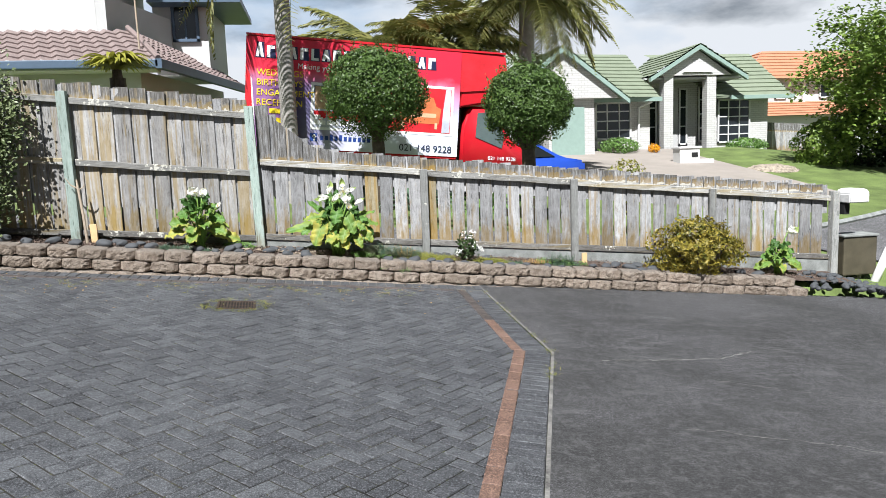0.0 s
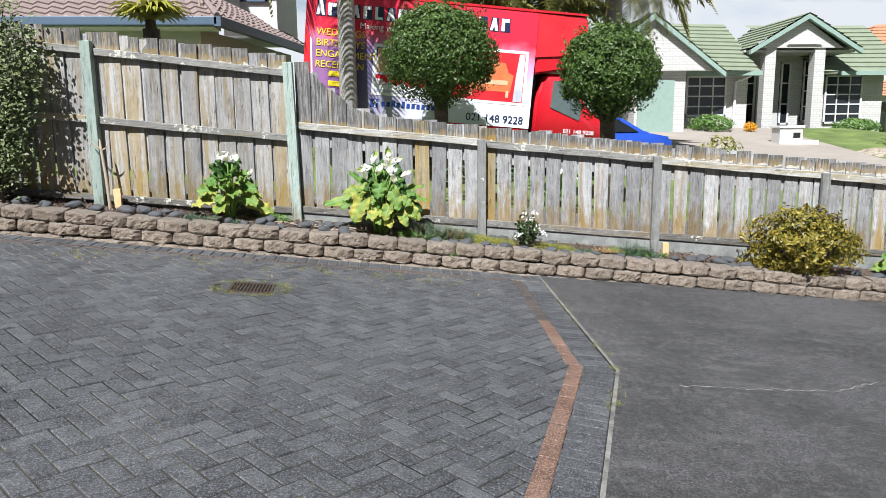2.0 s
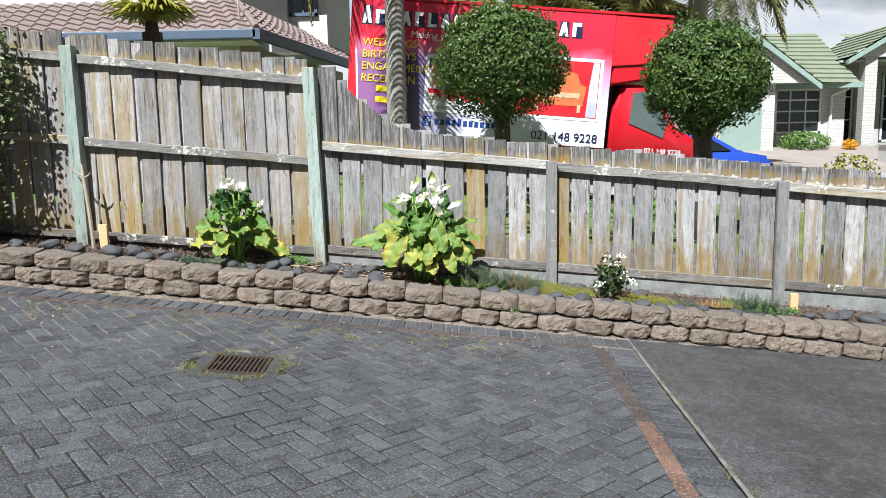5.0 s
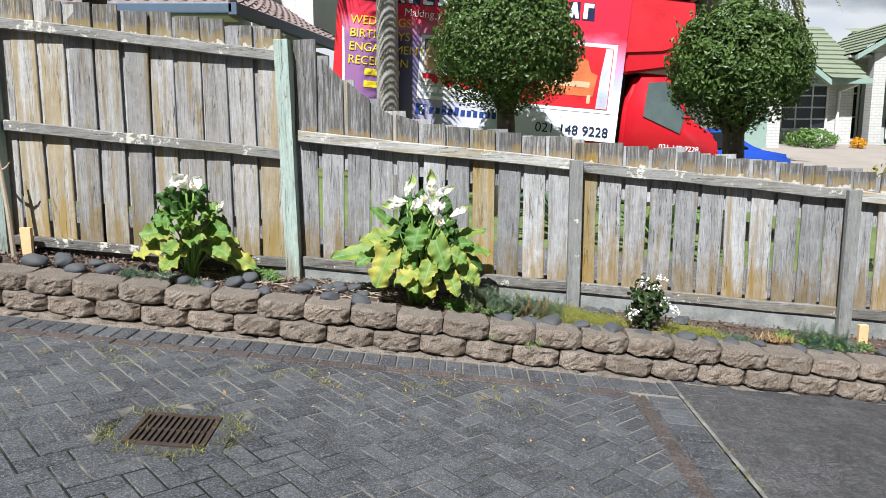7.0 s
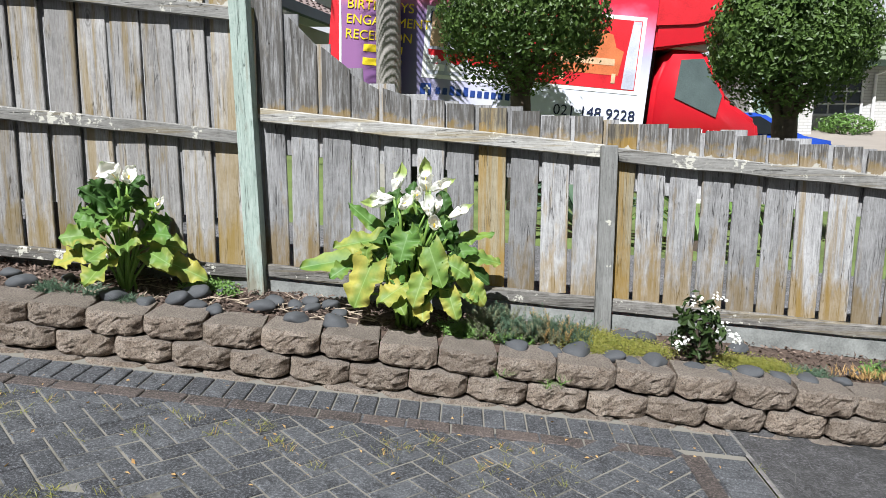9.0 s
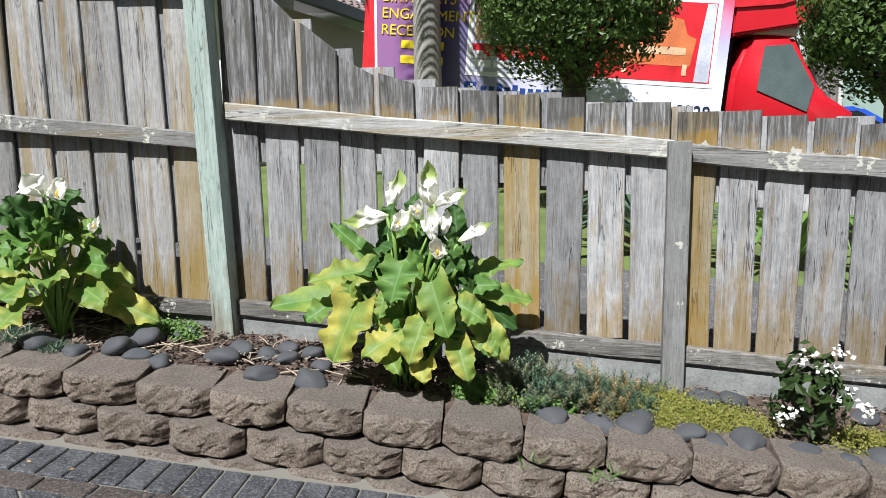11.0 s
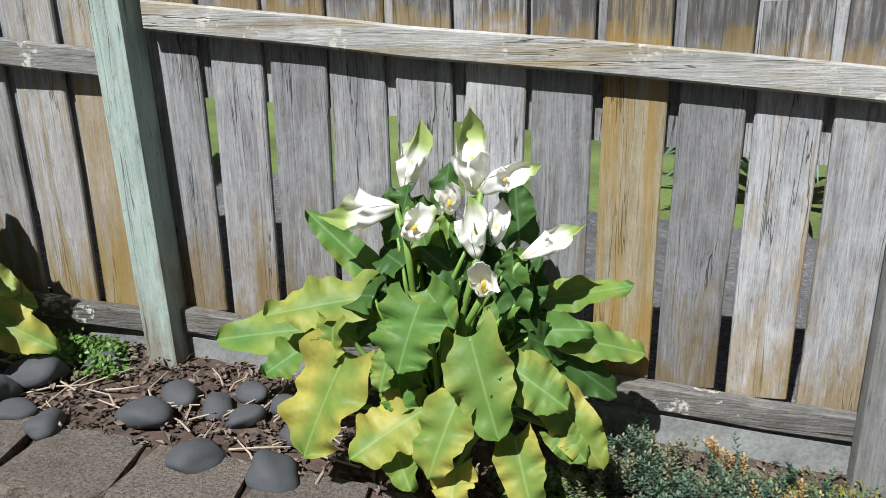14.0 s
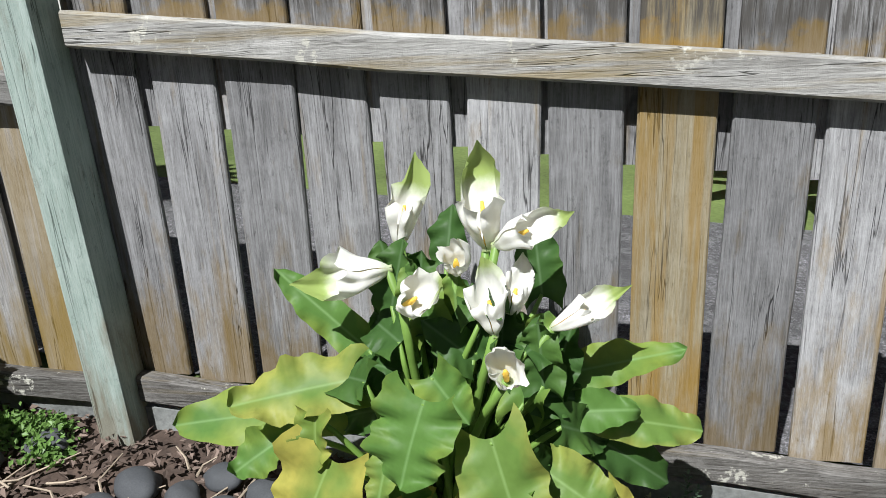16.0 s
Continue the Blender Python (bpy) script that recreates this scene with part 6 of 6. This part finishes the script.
def left_shrub(x, y, z, seed):
    """A tall loose shrub at the fence's shaded end."""
    r = np.random.default_rng(seed)
    t = thing("tall_shrub", "tall loose grey green shrub leaning along the fence", "shrub", (x, y, z), "shrubs at the shaded end")
    bm = bmesh.new()
    tips = []
    for k in range(26):
        a = k * 2.1
        h = r.uniform(0.5, 2.0)
        sx, sy = r.uniform(-0.5, 0.62) * (0.5 + h * 0.35), r.uniform(-0.22, 0.22)
        mid = (sx * 0.4, sy * 0.5, h * 0.55)
        tip = (sx, sy, h)
        tube(bm, [(0.05 * math.cos(a), 0.05 * math.sin(a), -0.1), mid, tip], [0.016, 0.011, 0.004], 5)
        tips += [mid, tip, tuple(Vector(mid).lerp(Vector(tip), 0.5)), tuple(Vector(mid).lerp(Vector(tip), 0.8))]
    part("branch", bm, M["trunk"], t)
    pts, nrm = [], []
    for c in tips:
        for _ in range(58):
            pts.append(tuple(Vector(c) + Vector(r.normal(0, 0.10, 3))))
            nrm.append(Vector((-0.1, -0.5, 0.7)))
    part("foliage", leaves_mesh("foliage", M["shrub_leaf"], pts, nrm, 0.030, r, 1.5), M["shrub_leaf"], t)


left_shrub(-3.0, -0.36, 0.24, 64)
left_shrub(-3.75, -0.45, 0.30, 65)


def low_plants(name, label, mat, spots, size, per, spread, rise, seed, long=2.2):
    r = np.random.default_rng(seed)
    pts, nrm = [], []
    for x, y in spots:
        for _ in range(per):
            px, py = x + r.normal(0, spread), y + r.normal(0, spread * 0.6)
            py = min(max(py, -0.44), -0.05)
            pts.append((px, py, bed_z(px, py) + abs(r.normal(0, rise)) + 0.012))
            nrm.append(Vector((r.normal(0, 0.5), -0.4, 0.8)))
    me = leaves_mesh(name, mat, pts, nrm, size, r, long)
    tagged(part(name, me, mat), label, "ground cover", kind="stuff")


def blades(name, label, mat, spots, per, ln, seed, lean=0.6):
    """Tufts of narrow upright shoots."""
    r = np.random.default_rng(seed)
    verts, faces = [], []
    for x, y, z in spots:
        for _ in range(per):
            a = r.uniform(0, 6.28)
            L = ln * r.uniform(0.5, 1.2)
            px, py = x + r.normal(0, 0.025), y + r.normal(0, 0.02)
            d = Vector((lean * r.normal(0, 0.7), lean * r.normal(0, 0.7), 1)).normalized() * L
            w = Vector((math.cos(a), math.sin(a), 0)) * L * 0.045
            p = Vector((px, py, z))
            i = len(verts)
            verts += [tuple(p - w), tuple(p + w), tuple(p + d * 0.6 + w * 0.8), tuple(p + d * 0.6 - w * 0.8), tuple(p + d + Vector((d.x, d.y, 0)) * 0.3)]
            faces += [(i, i + 1, i + 2, i + 3), (i + 3, i + 2, i + 4)]
    me = bpy.data.meshes.new(name)
    me.from_pydata(verts, [], faces)
    me.materials.append(mat)
    tagged(part(name, me, mat), label, "weeds", kind="stuff")


r = np.random.default_rng(70)


def spots_between(x0, x1, y0, y1, k):
    return [(r.uniform(x0, x1), r.uniform(y0, y1)) for _ in range(k)]


low_plants("yellow_ground_cover", "mossy yellow green ground cover on the bed", M["moss"], spots_between(1.72, 2.25, -0.40, -0.12, 34) + spots_between(2.45, 2.85, -0.42, -0.30, 16), 0.0062, 380, 0.05, 0.018, 71, 1.6)
low_plants("fresh_ground_cover", "fresh green weeds on the bed", M["fresh_weed"], spots_between(1.05, 1.25, -0.42, -0.25, 12) + spots_between(-0.42, -0.16, -0.18, -0.04, 14) + spots_between(3.3, 3.9, -0.35, -0.2, 10) + spots_between(1.3, 1.55, -0.44, -0.38, 6), 0.011, 110, 0.03, 0.022, 72, 1.6)
blades("blue_green_weeds", "needle-leaved blue green weeds on the bed", M["blue_weed"], [(x, y, bed_z(x, y)) for x, y in spots_between(-1.1, -0.75, -0.42, -0.30, 16) + spots_between(-0.85, -0.55, -0.45, -0.38, 8) + spots_between(3.45, 3.78, -0.38, -0.22, 26) + spots_between(2.85, 3.1, -0.42, -0.3, 8)], 60, 0.058, 73, 1.5)


def bristle_shoots(name, label, mat, spots, low, high, seed):
    """Upright shoots set all round with short needle leaves, like small bottle brushes."""
    r = np.random.default_rng(seed)
    verts, faces = [], []
    for x, y in spots:
        for _ in range(4):
            foot = Vector((x + r.normal(0, 0.03), min(-0.06, y + r.normal(0, 0.025)), 0))
            foot.z = bed_z(foot.x, foot.y)
            rise = Vector((r.normal(0, 0.35), r.normal(0, 0.30) - 0.1, 1)).normalized() * r.uniform(low, high)
            for k in range(34):
                u = 0.12 + 0.88 * k / 34
                a = k * 2.399
                p = foot + rise * u
                out = Vector((math.cos(a), math.sin(a), 0.55)).normalized() * (0.024 * (1.15 - 0.6 * u))
                w = Vector((-math.sin(a), math.cos(a), 0)) * 0.0022
                i = len(verts)
                verts += [tuple(p - w), tuple(p + w), tuple(p + out * 0.6 + w * 1.2), tuple(p + out), tuple(p + out * 0.6 - w * 1.2)]
                faces += [(i, i + 1, i + 2, i + 3, i + 4)]
    me = bpy.data.meshes.new(name)
    me.from_pydata(verts, [], faces)
    me.materials.append(mat)
    tagged(part(name, me, mat), label, "weeds", kind="stuff")


M["grey_weed"] = leaf_material("grey_green_weed", (0.10, 0.12, 0.07), (0.27, 0.28, 0.17), 0.7)
bristle_shoots("spurge_weeds", "bushy blue green weeds with needle leaves on the bed", M["blue_weed"], spots_between(1.25, 1.82, -0.40, -0.10, 46) + spots_between(3.45, 3.80, -0.36, -0.2, 14), 0.06, 0.17, 81)
bristle_shoots("faded_weeds", "faded grey green weeds with needle leaves on the bed", M["grey_weed"], spots_between(1.18, 1.62, -0.42, -0.12, 34), 0.05, 0.15, 82)
bristle_shoots("russet_weeds", "withered russet shoots among the weeds", M["dry_leaf"], spots_between(1.55, 1.80, -0.36, -0.18, 5) + [(1.56, -0.06)], 0.07, 0.16, 83)
blades("dry_weeds", "dry russet weed tufts on the bed", M["dry_leaf"], [(x, y, bed_z(x, y) + 0.03) for x, y in spots_between(3.1, 3.4, -0.4, -0.3, 6)], 26, 0.06, 74, 0.9)
r2 = np.random.default_rng(75)
grass_spots = []
for k in range(70):
    gx = r2.uniform(-2.6, 1.6)
    gy = -1.0 - abs(r2.normal(0, 0.22)) - 0.12
    grass_spots.append((gx, gy, drive_z(gx, gy)))
for k in range(46):
    a = r2.uniform(0, 6.28)
    gx, gy = -0.13 + 0.26 * math.cos(a) + r2.normal(0, 0.03), -2.07 + 0.24 * math.sin(a) + r2.normal(0, 0.03)
    grass_spots.append((gx, gy, drive_z(gx, gy)))
for k in range(30):
    gy = r2.uniform(-4.2, -1.0)
    gx = edge_x(gy) + r2.normal(-0.01, 0.012)
    grass_spots.append((gx, gy, drive_z(gx, gy)))
blades("joint_weeds", "small yellow green grass tufts in the paving joints", M["moss"], grass_spots, 15, 0.035, 76, 1.6)
blades("dry_grass", "dry straw scattered over the paving joints", M["dry_leaf"], [(x, y, z + 0.002) for x, y, z in grass_spots[:60:2]], 6, 0.045, 77, 4.0)
bits = []
for k in range(260):
    gx, gy = r2.uniform(-5, 2.3), -0.78 - abs(r2.normal(0, 0.55))
    bits.append((gx, gy, drive_z(gx, gy) + 0.008))
me = leaves_mesh("leaf_litter", M["dry_leaf"], bits, [(0, 0, 1)] * len(bits), 0.012, r2, 1.8)
tagged(part("leaf_litter", me, M["dry_leaf"]), "scattered dry leaf litter on the paving", "litter", kind="stuff")
blades("wall_weeds", "small weed growing out of the wall joint", M["fresh_weed"], [(1.56 + 0.03 * k, -0.705, -0.275 + 0.01 * k) for k in range(3)] + [(1.33, -0.70, -0.22)], 10, 0.05, 78, 1.8)

# bark chips and twigs
chips = []
for k in range(6500):
    x, y = r2.uniform(-3.2, 1.3) if k < 4300 else r2.uniform(1.3, 7.2), r2.uniform(-0.42, 0.0)
    chips.append((x, y, bed_z(x, y) + 0.012 + abs(r2.normal(0, 0.006))))
me = leaves_mesh("bark_chips", M["bark_chip"], chips, [(0, 0, 1)] * len(chips), 0.013, r2, 2.1, 0.3)
tagged(part("bark_chips", me, M["bark_chip"]), "loose dark bark chips on the bed", "mulch", kind="stuff")
for k in range(60):
    x, y = r2.uniform(-0.9, 0.62), r2.uniform(-0.40, -0.10)
    a, L = r2.uniform(0, 3.14), r2.uniform(0.06, 0.22)
    bm = tube(bmesh.new(), [(-L / 2, 0, 0), (0, r2.normal(0, 0.012), 0.006), (L / 2, 0, r2.uniform(0, 0.02))], [0.0035, 0.003, 0.002], 5)
    tw = tagged(part("twig", bm, M["twig"]), "dry pale twig lying on the mulch", "twig", "twigs on the bed")
    tw.matrix_basis = pose(x, y, bed_z(x, y) + 0.018, 0, 0, math.degrees(a))

# ---- stones ----
STONES = []
for s in range(7):
    bm = bmesh.new()
    bmesh.ops.create_icosphere(bm, subdivisions=3, radius=1.0)
    for v in bm.verts:
        v.co *= 1 + 0.30 * noise.noise(v.co * 1.1 + Vector((s * 3.1, 0, 0))) + 0.05 * noise.noise(v.co * 3 + Vector((0, s, 0)))
    STONES.append(finish(bm, "stone", M["pebble"], True))


def stone(x, y, z, a, b, c, turn, group="stones along the bed", label="smooth dark grey river stone on the bed"):
    ob = tagged(part("river_stone", STONES[int(rng.integers(7))], M["pebble"]), label, "stone", group)
    ob.matrix_basis = pose(x, y, z, rng.normal(0, 8), rng.normal(0, 8), turn) @ Matrix.Diagonal((a, b, c, 1))


for x, y, s in ((0.10, -0.20, 0.062), (0.06, -0.31, 0.070), (0.22, -0.22, 0.052), (0.31, -0.24, 0.050), (0.28, -0.13, 0.052), (0.40, -0.16, 0.058), (0.47, -0.27, 0.05),
                (-0.33, -0.24, 0.085), (-0.37, -0.36, 0.085), (-0.20, -0.12, 0.055), (-0.27, -0.40, 0.055), (-0.16, -0.42, 0.055), (-0.70, -0.40, 0.075), (-0.52, -0.43, 0.055),
                (0.28, -0.43, 0.070), (0.48, -0.43, 0.075), (-1.22, -0.36, 0.075), (-1.05, -0.20, 0.05), (-1.36, -0.24, 0.06), (-1.55, -0.30, 0.08), (-1.42, -0.42, 0.07), (-1.72, -0.36, 0.09), (-1.62, -0.18, 0.06), (-2.0, -0.38, 0.08), (-2.25, -0.34, 0.08), (-2.5, -0.38, 0.07), (-2.75, -0.36, 0.09)):
    stone(x, y, bed_z(x, y) + s * 0.30, s * 1.05, s * 0.80, s * 0.58, rng.uniform(0, 180))
for x, y, s in ((1.42, -0.44, 0.07), (1.60, -0.45, 0.06), (1.74, -0.43, 0.085), (1.92, -0.44, 0.065), (2.02, -0.47, 0.055), (2.14, -0.44, 0.08), (2.33, -0.46, 0.06), (2.48, -0.47, 0.05), (2.62, -0.44, 0.075), (2.78, -0.45, 0.06),
                (2.05, -0.12, 0.065), (2.18, -0.10, 0.07), (2.70, -0.10, 0.06), (2.92, -0.45, 0.07), (3.10, -0.42, 0.06), (3.25, -0.30, 0.055), (3.38, -0.42, 0.06), (3.55, -0.44, 0.05), (4.0, -0.35, 0.07), (4.2, -0.3, 0.07), (4.35, -0.22, 0.08), (4.5, -0.32, 0.09), (4.65, -0.2, 0.08), (4.8, -0.33, 0.08), (4.62, -0.42, 0.07), (6.05, -0.3, 0.08), (6.25, -0.36, 0.08)):
    stone(x, y, bed_z(x, y) + s * 0.25, s * 1.1, s * 0.8, s * 0.5, rng.uniform(0, 180))
for k in range(150):
    x = rng.uniform(6.85, 8.1)
    y = rng.uniform(-0.75, 0.1)
    s = rng.uniform(0.03, 0.058)
    z = -0.87 - 0.10 * (x - 7) + 0.15 * max(0, 1 - abs(y + 0.2) / 0.7) * max(0, 1 - abs(x - 7.25) / 0.9) + 0.04 * rng.uniform()
    stone(x, y, max(z, drive_z(x, y) + 0.02), s, s * 0.85, s * 0.7, rng.uniform(0, 180), "stones heaped at the wall end", "rough grey stone in a heap at the wall end")

# ---- small fixtures ----
stake = thing("plant_stake", "bare forked stick standing before the fence post", "stick", (-1.93, -0.26, 0.16))
part("stem", tube(bmesh.new(), [(0.02, 0, -0.05), (0, 0, 0.35), (-0.03, 0, 0.68), (-0.04, 0.01, 0.76)], [0.017, 0.016, 0.013, 0.008], 7), M["twig"], stake)
part("fork", tube(bmesh.new(), [(-0.03, 0, 0.66), (-0.10, 0, 0.70), (-0.15, 0, 0.78)], [0.010, 0.008, 0.004], 6), M["twig"], stake)
part("fork", tube(bmesh.new(), [(-0.03, 0, 0.64), (0.02, 0, 0.67), (0.04, 0, 0.70)], [0.008, 0.006, 0.004], 6), M["twig"], stake)
off = thing("timber_offcut", "raw pine offcut standing by the fence post", "timber", (-1.85, -0.20, 0.14))
part("board", boxed((-0.045, -0.012, -0.02), (0.03, 0.02, 0.27), 0.003), M["raw_wood"], off)
off2 = thing("timber_offcut", "raw pine offcut standing by the fence post", "timber", (3.98, -0.10, -0.38))
part("board", boxed((-0.03, -0.012, -0.03), (0.035, 0.02, 0.11), 0.003), M["raw_wood"], off2)

mail = thing("mailbox", "small white rounded mailbox on the end post", "mailbox", (7.82, -0.06, 0.20))
bm = bmesh.new()
prism(bm, [(-0.13, 0), (0.17, 0), (0.17, 0.12), (0.15, 0.165), (0.10, 0.19), (-0.05, 0.19), (-0.11, 0.165), (-0.13, 0.12)], 0.28, "xz", -0.16)
bmesh.ops.bevel(bm, geom=bm.edges[:], offset=0.012, segments=2, affect="EDGES")
part("body", bm, M["white_paint"], mail)
part("bracket", boxed((-0.12, -0.05, -0.16), (-0.04, 0.1, -0.002), 0.004), M["black"], mail)
M["olive_box"] = plain("olive_box", (0.075, 0.065, 0.042), 0.6, vary=0.3)
meter = thing("meter_box", "dark grey utility box beside the end post", "utility box", (8.06, 0.12, -0.93))
part("cabinet", boxed((-0.28, -0.15, 0.1), (0.24, 0.15, 0.64), 0.02), M["olive_box"], meter)
part("lid", boxed((-0.30, -0.17, 0.642), (0.26, 0.17, 0.67), 0.008), M["concrete"], meter)
part("leg", boxed((-0.22, -0.05, -0.2), (-0.15, 0.05, 0.1), 0.004), M["rail"], meter)
part("leg", boxed((0.02, -0.05, -0.2), (0.09, 0.05, 0.1), 0.004), M["rail"], meter)
pipe = thing("white_pipe", "leaning white pipe beside the utility box", "pipe", (8.12, -0.12, -1.08))
part("tube", tube(bmesh.new(), [(0, 0, 0), (0.30, 0, 0.62)], 0.055, 14), M["white_paint"], pipe, smooth=True)

# drain grate
grate = thing("drain_grate", "rusty iron drain grate set in the paving", "drain", (-0.135, -2.065, drive_z(-0.135, -2.065)))
grate.matrix_basis = pose(-0.135, -2.065, drive_z(-0.135, -2.065), math.degrees(math.atan(0.022)), math.degrees(math.atan(0.1)), 4)
for lo, hi in (((-0.17, -0.16), (0.17, -0.135)), ((-0.17, 0.135), (0.17, 0.16)), ((-0.17, -0.134), (-0.148, 0.134)), ((0.148, -0.134), (0.17, 0.134))):
    part("frame_bar", boxed((lo[0], lo[1], -0.03), (hi[0], hi[1], 0.012), 0.002), M["iron"], grate)
for k in range(11):
    bx = -0.132 + 0.0264 * k
    part("grate_bar", boxed((bx - 0.0065, -0.134, -0.03), (bx + 0.0065, 0.134, 0.011), 0.002), M["iron"], grate)
part("cross_bar", boxed((-0.147, -0.008, -0.034), (0.147, 0.008, 0.006), 0.001), M["iron"], grate)
part("sump", boxed((-0.15, -0.137, -0.055), (0.15, 0.137, 0.0006), 0.0005), M["black"], grate)
mortar = bmesh.new()
for lo, hi in (((-0.25, -0.24), (0.25, -0.162)), ((-0.25, 0.162), (0.25, 0.24)), ((-0.25, -0.162), (-0.172, 0.162)), ((0.172, -0.162), (0.25, 0.162))):
    box(mortar, (lo[0], lo[1], -0.03), (hi[0], hi[1], 0.004))
part("surround", mortar, M["paver"], grate, "mortar surround with weeds")

# ---- paving pieces ----


def paver_verts(cx, cy, ang, lx, ly, lift=0.0):
    """A chamfered paver: top, shoulder and foot rings."""
    c, s = math.cos(ang), math.sin(ang)
    out = []
    dz = rng.normal(0, 0.0012) + lift
    tx, ty = rng.normal(0, 0.006), rng.normal(0, 0.006)
    for inset, z in ((0.0045, 0.0), (0.0, -0.004), (0.0, -0.03)):
        for sx, sy in ((-1, -1), (1, -1), (1, 1), (-1, 1)):
            px, py = sx * (lx / 2 - inset), sy * (ly / 2 - inset)
            x, y = cx + c * px - s * py, cy + s * px + c * py
            out.append((x, y, drive_z(x, y) + 0.004 + z + dz + tx * px + ty * py))
    return out


PAVER_FACES = [(0, 1, 2, 3)] + [(r + k, r + 4 + k, r + 4 + (k + 1) % 4, r + (k + 1) % 4)[::-1] for r in (0, 4) for k in range(4)]
LONG, SHORT, GAP = 0.2, 0.1, 0.009
many_v, many_f = [], []


def lay(cx, cy, ang, lx, ly, near, mat, lift=0.0):
    v = paver_verts(cx, cy, ang, lx - GAP, ly - GAP, lift)
    if near:
        me = bpy.data.meshes.new("paver")
        z = drive_z(cx, cy)
        me.from_pydata([(a - cx, b - cy, c - z) for a, b, c in v], [], [f[::-1] for f in PAVER_FACES])
        me.materials.append(mat)
        ob = part("paver", me, mat, paving)
        ob.location = (cx, cy, z)
    else:
        k = len(many_v)
        many_v.extend(v)
        many_f.extend([tuple(k + i for i in f[::-1]) for f in PAVER_FACES])


# herringbone at 45 degrees to the wall
q = math.radians(45)
ca, sa = math.cos(q), math.sin(q)


def inner_edge(y):
    return edge_x(y) - 0.325


count_near = 0
for i in range(-190, 80):
    for j in range(-190, 80):
        d = (i - j) % 4
        if d == 0:
            px, py, a = (i + 1) * SHORT, (j + 0.5) * SHORT, q
        elif d == 3:
            px, py, a = (i + 0.5) * SHORT, (j + 1) * SHORT, q + math.pi / 2
        else:
            continue
        cx, cy = ca * px - sa * py + 0.03, sa * px + ca * py
        if cy > -0.975 or cy < -9.6 or cx > inner_edge(cy) + 0.13 or cx < -7.5:
            continue
        if -0.36 < cx < 0.08 and -2.29 < cy < -1.84:
            continue
        near = cy > -2.35 and -0.9 < cx < 2.2 and count_near < 270
        count_near += near
        lay(cx, cy, a, LONG, SHORT, near, M["paver"])
# soldier course and red stretcher along the wall
x = -6.0
red = []
while x < 2.43:
    lay(x, -0.85, math.pi / 2, LONG, SHORT, False, M["paver"], 0.005)
    x += SHORT
x = -6.0
while x < 2.1:
    red.append((x, -1.005, 0.0))
    x += LONG
# soldier band and red stretcher along the asphalt
y = -1.05
while y > -9.6:
    ex = edge_x(y)
    ang = 0.0 if y > -3.46 else math.atan2(EDGE[2][1] - EDGE[1][1], EDGE[2][0] - EDGE[1][0]) + math.pi / 2
    lay(ex - 0.118, y, ang, LONG, SHORT, False, M["paver"], 0.005)
    y -= SHORT * math.cos(ang)
y = -1.1
while y > -9.6:
    ex = edge_x(y)
    ang = math.pi / 2 if y > -3.46 else math.atan2(EDGE[2][1] - EDGE[1][1], EDGE[2][0] - EDGE[1][0])
    red.append((ex - 0.272, y, ang))
    y -= LONG * abs(math.sin(ang))
me = bpy.data.meshes.new("pavers")
me.from_pydata(many_v, [], many_f)
me.materials.append(M["paver_many"])
tagged(part("pavers", me, M["paver_many"], paving), "dark grey herringbone pavers", kind="stuff")
for rx, ry, ra in red:
    lay(rx, ry, ra, LONG, SHORT, True, M["paver_brown" if ry > -2.4 else "paver_red"], 0.005)
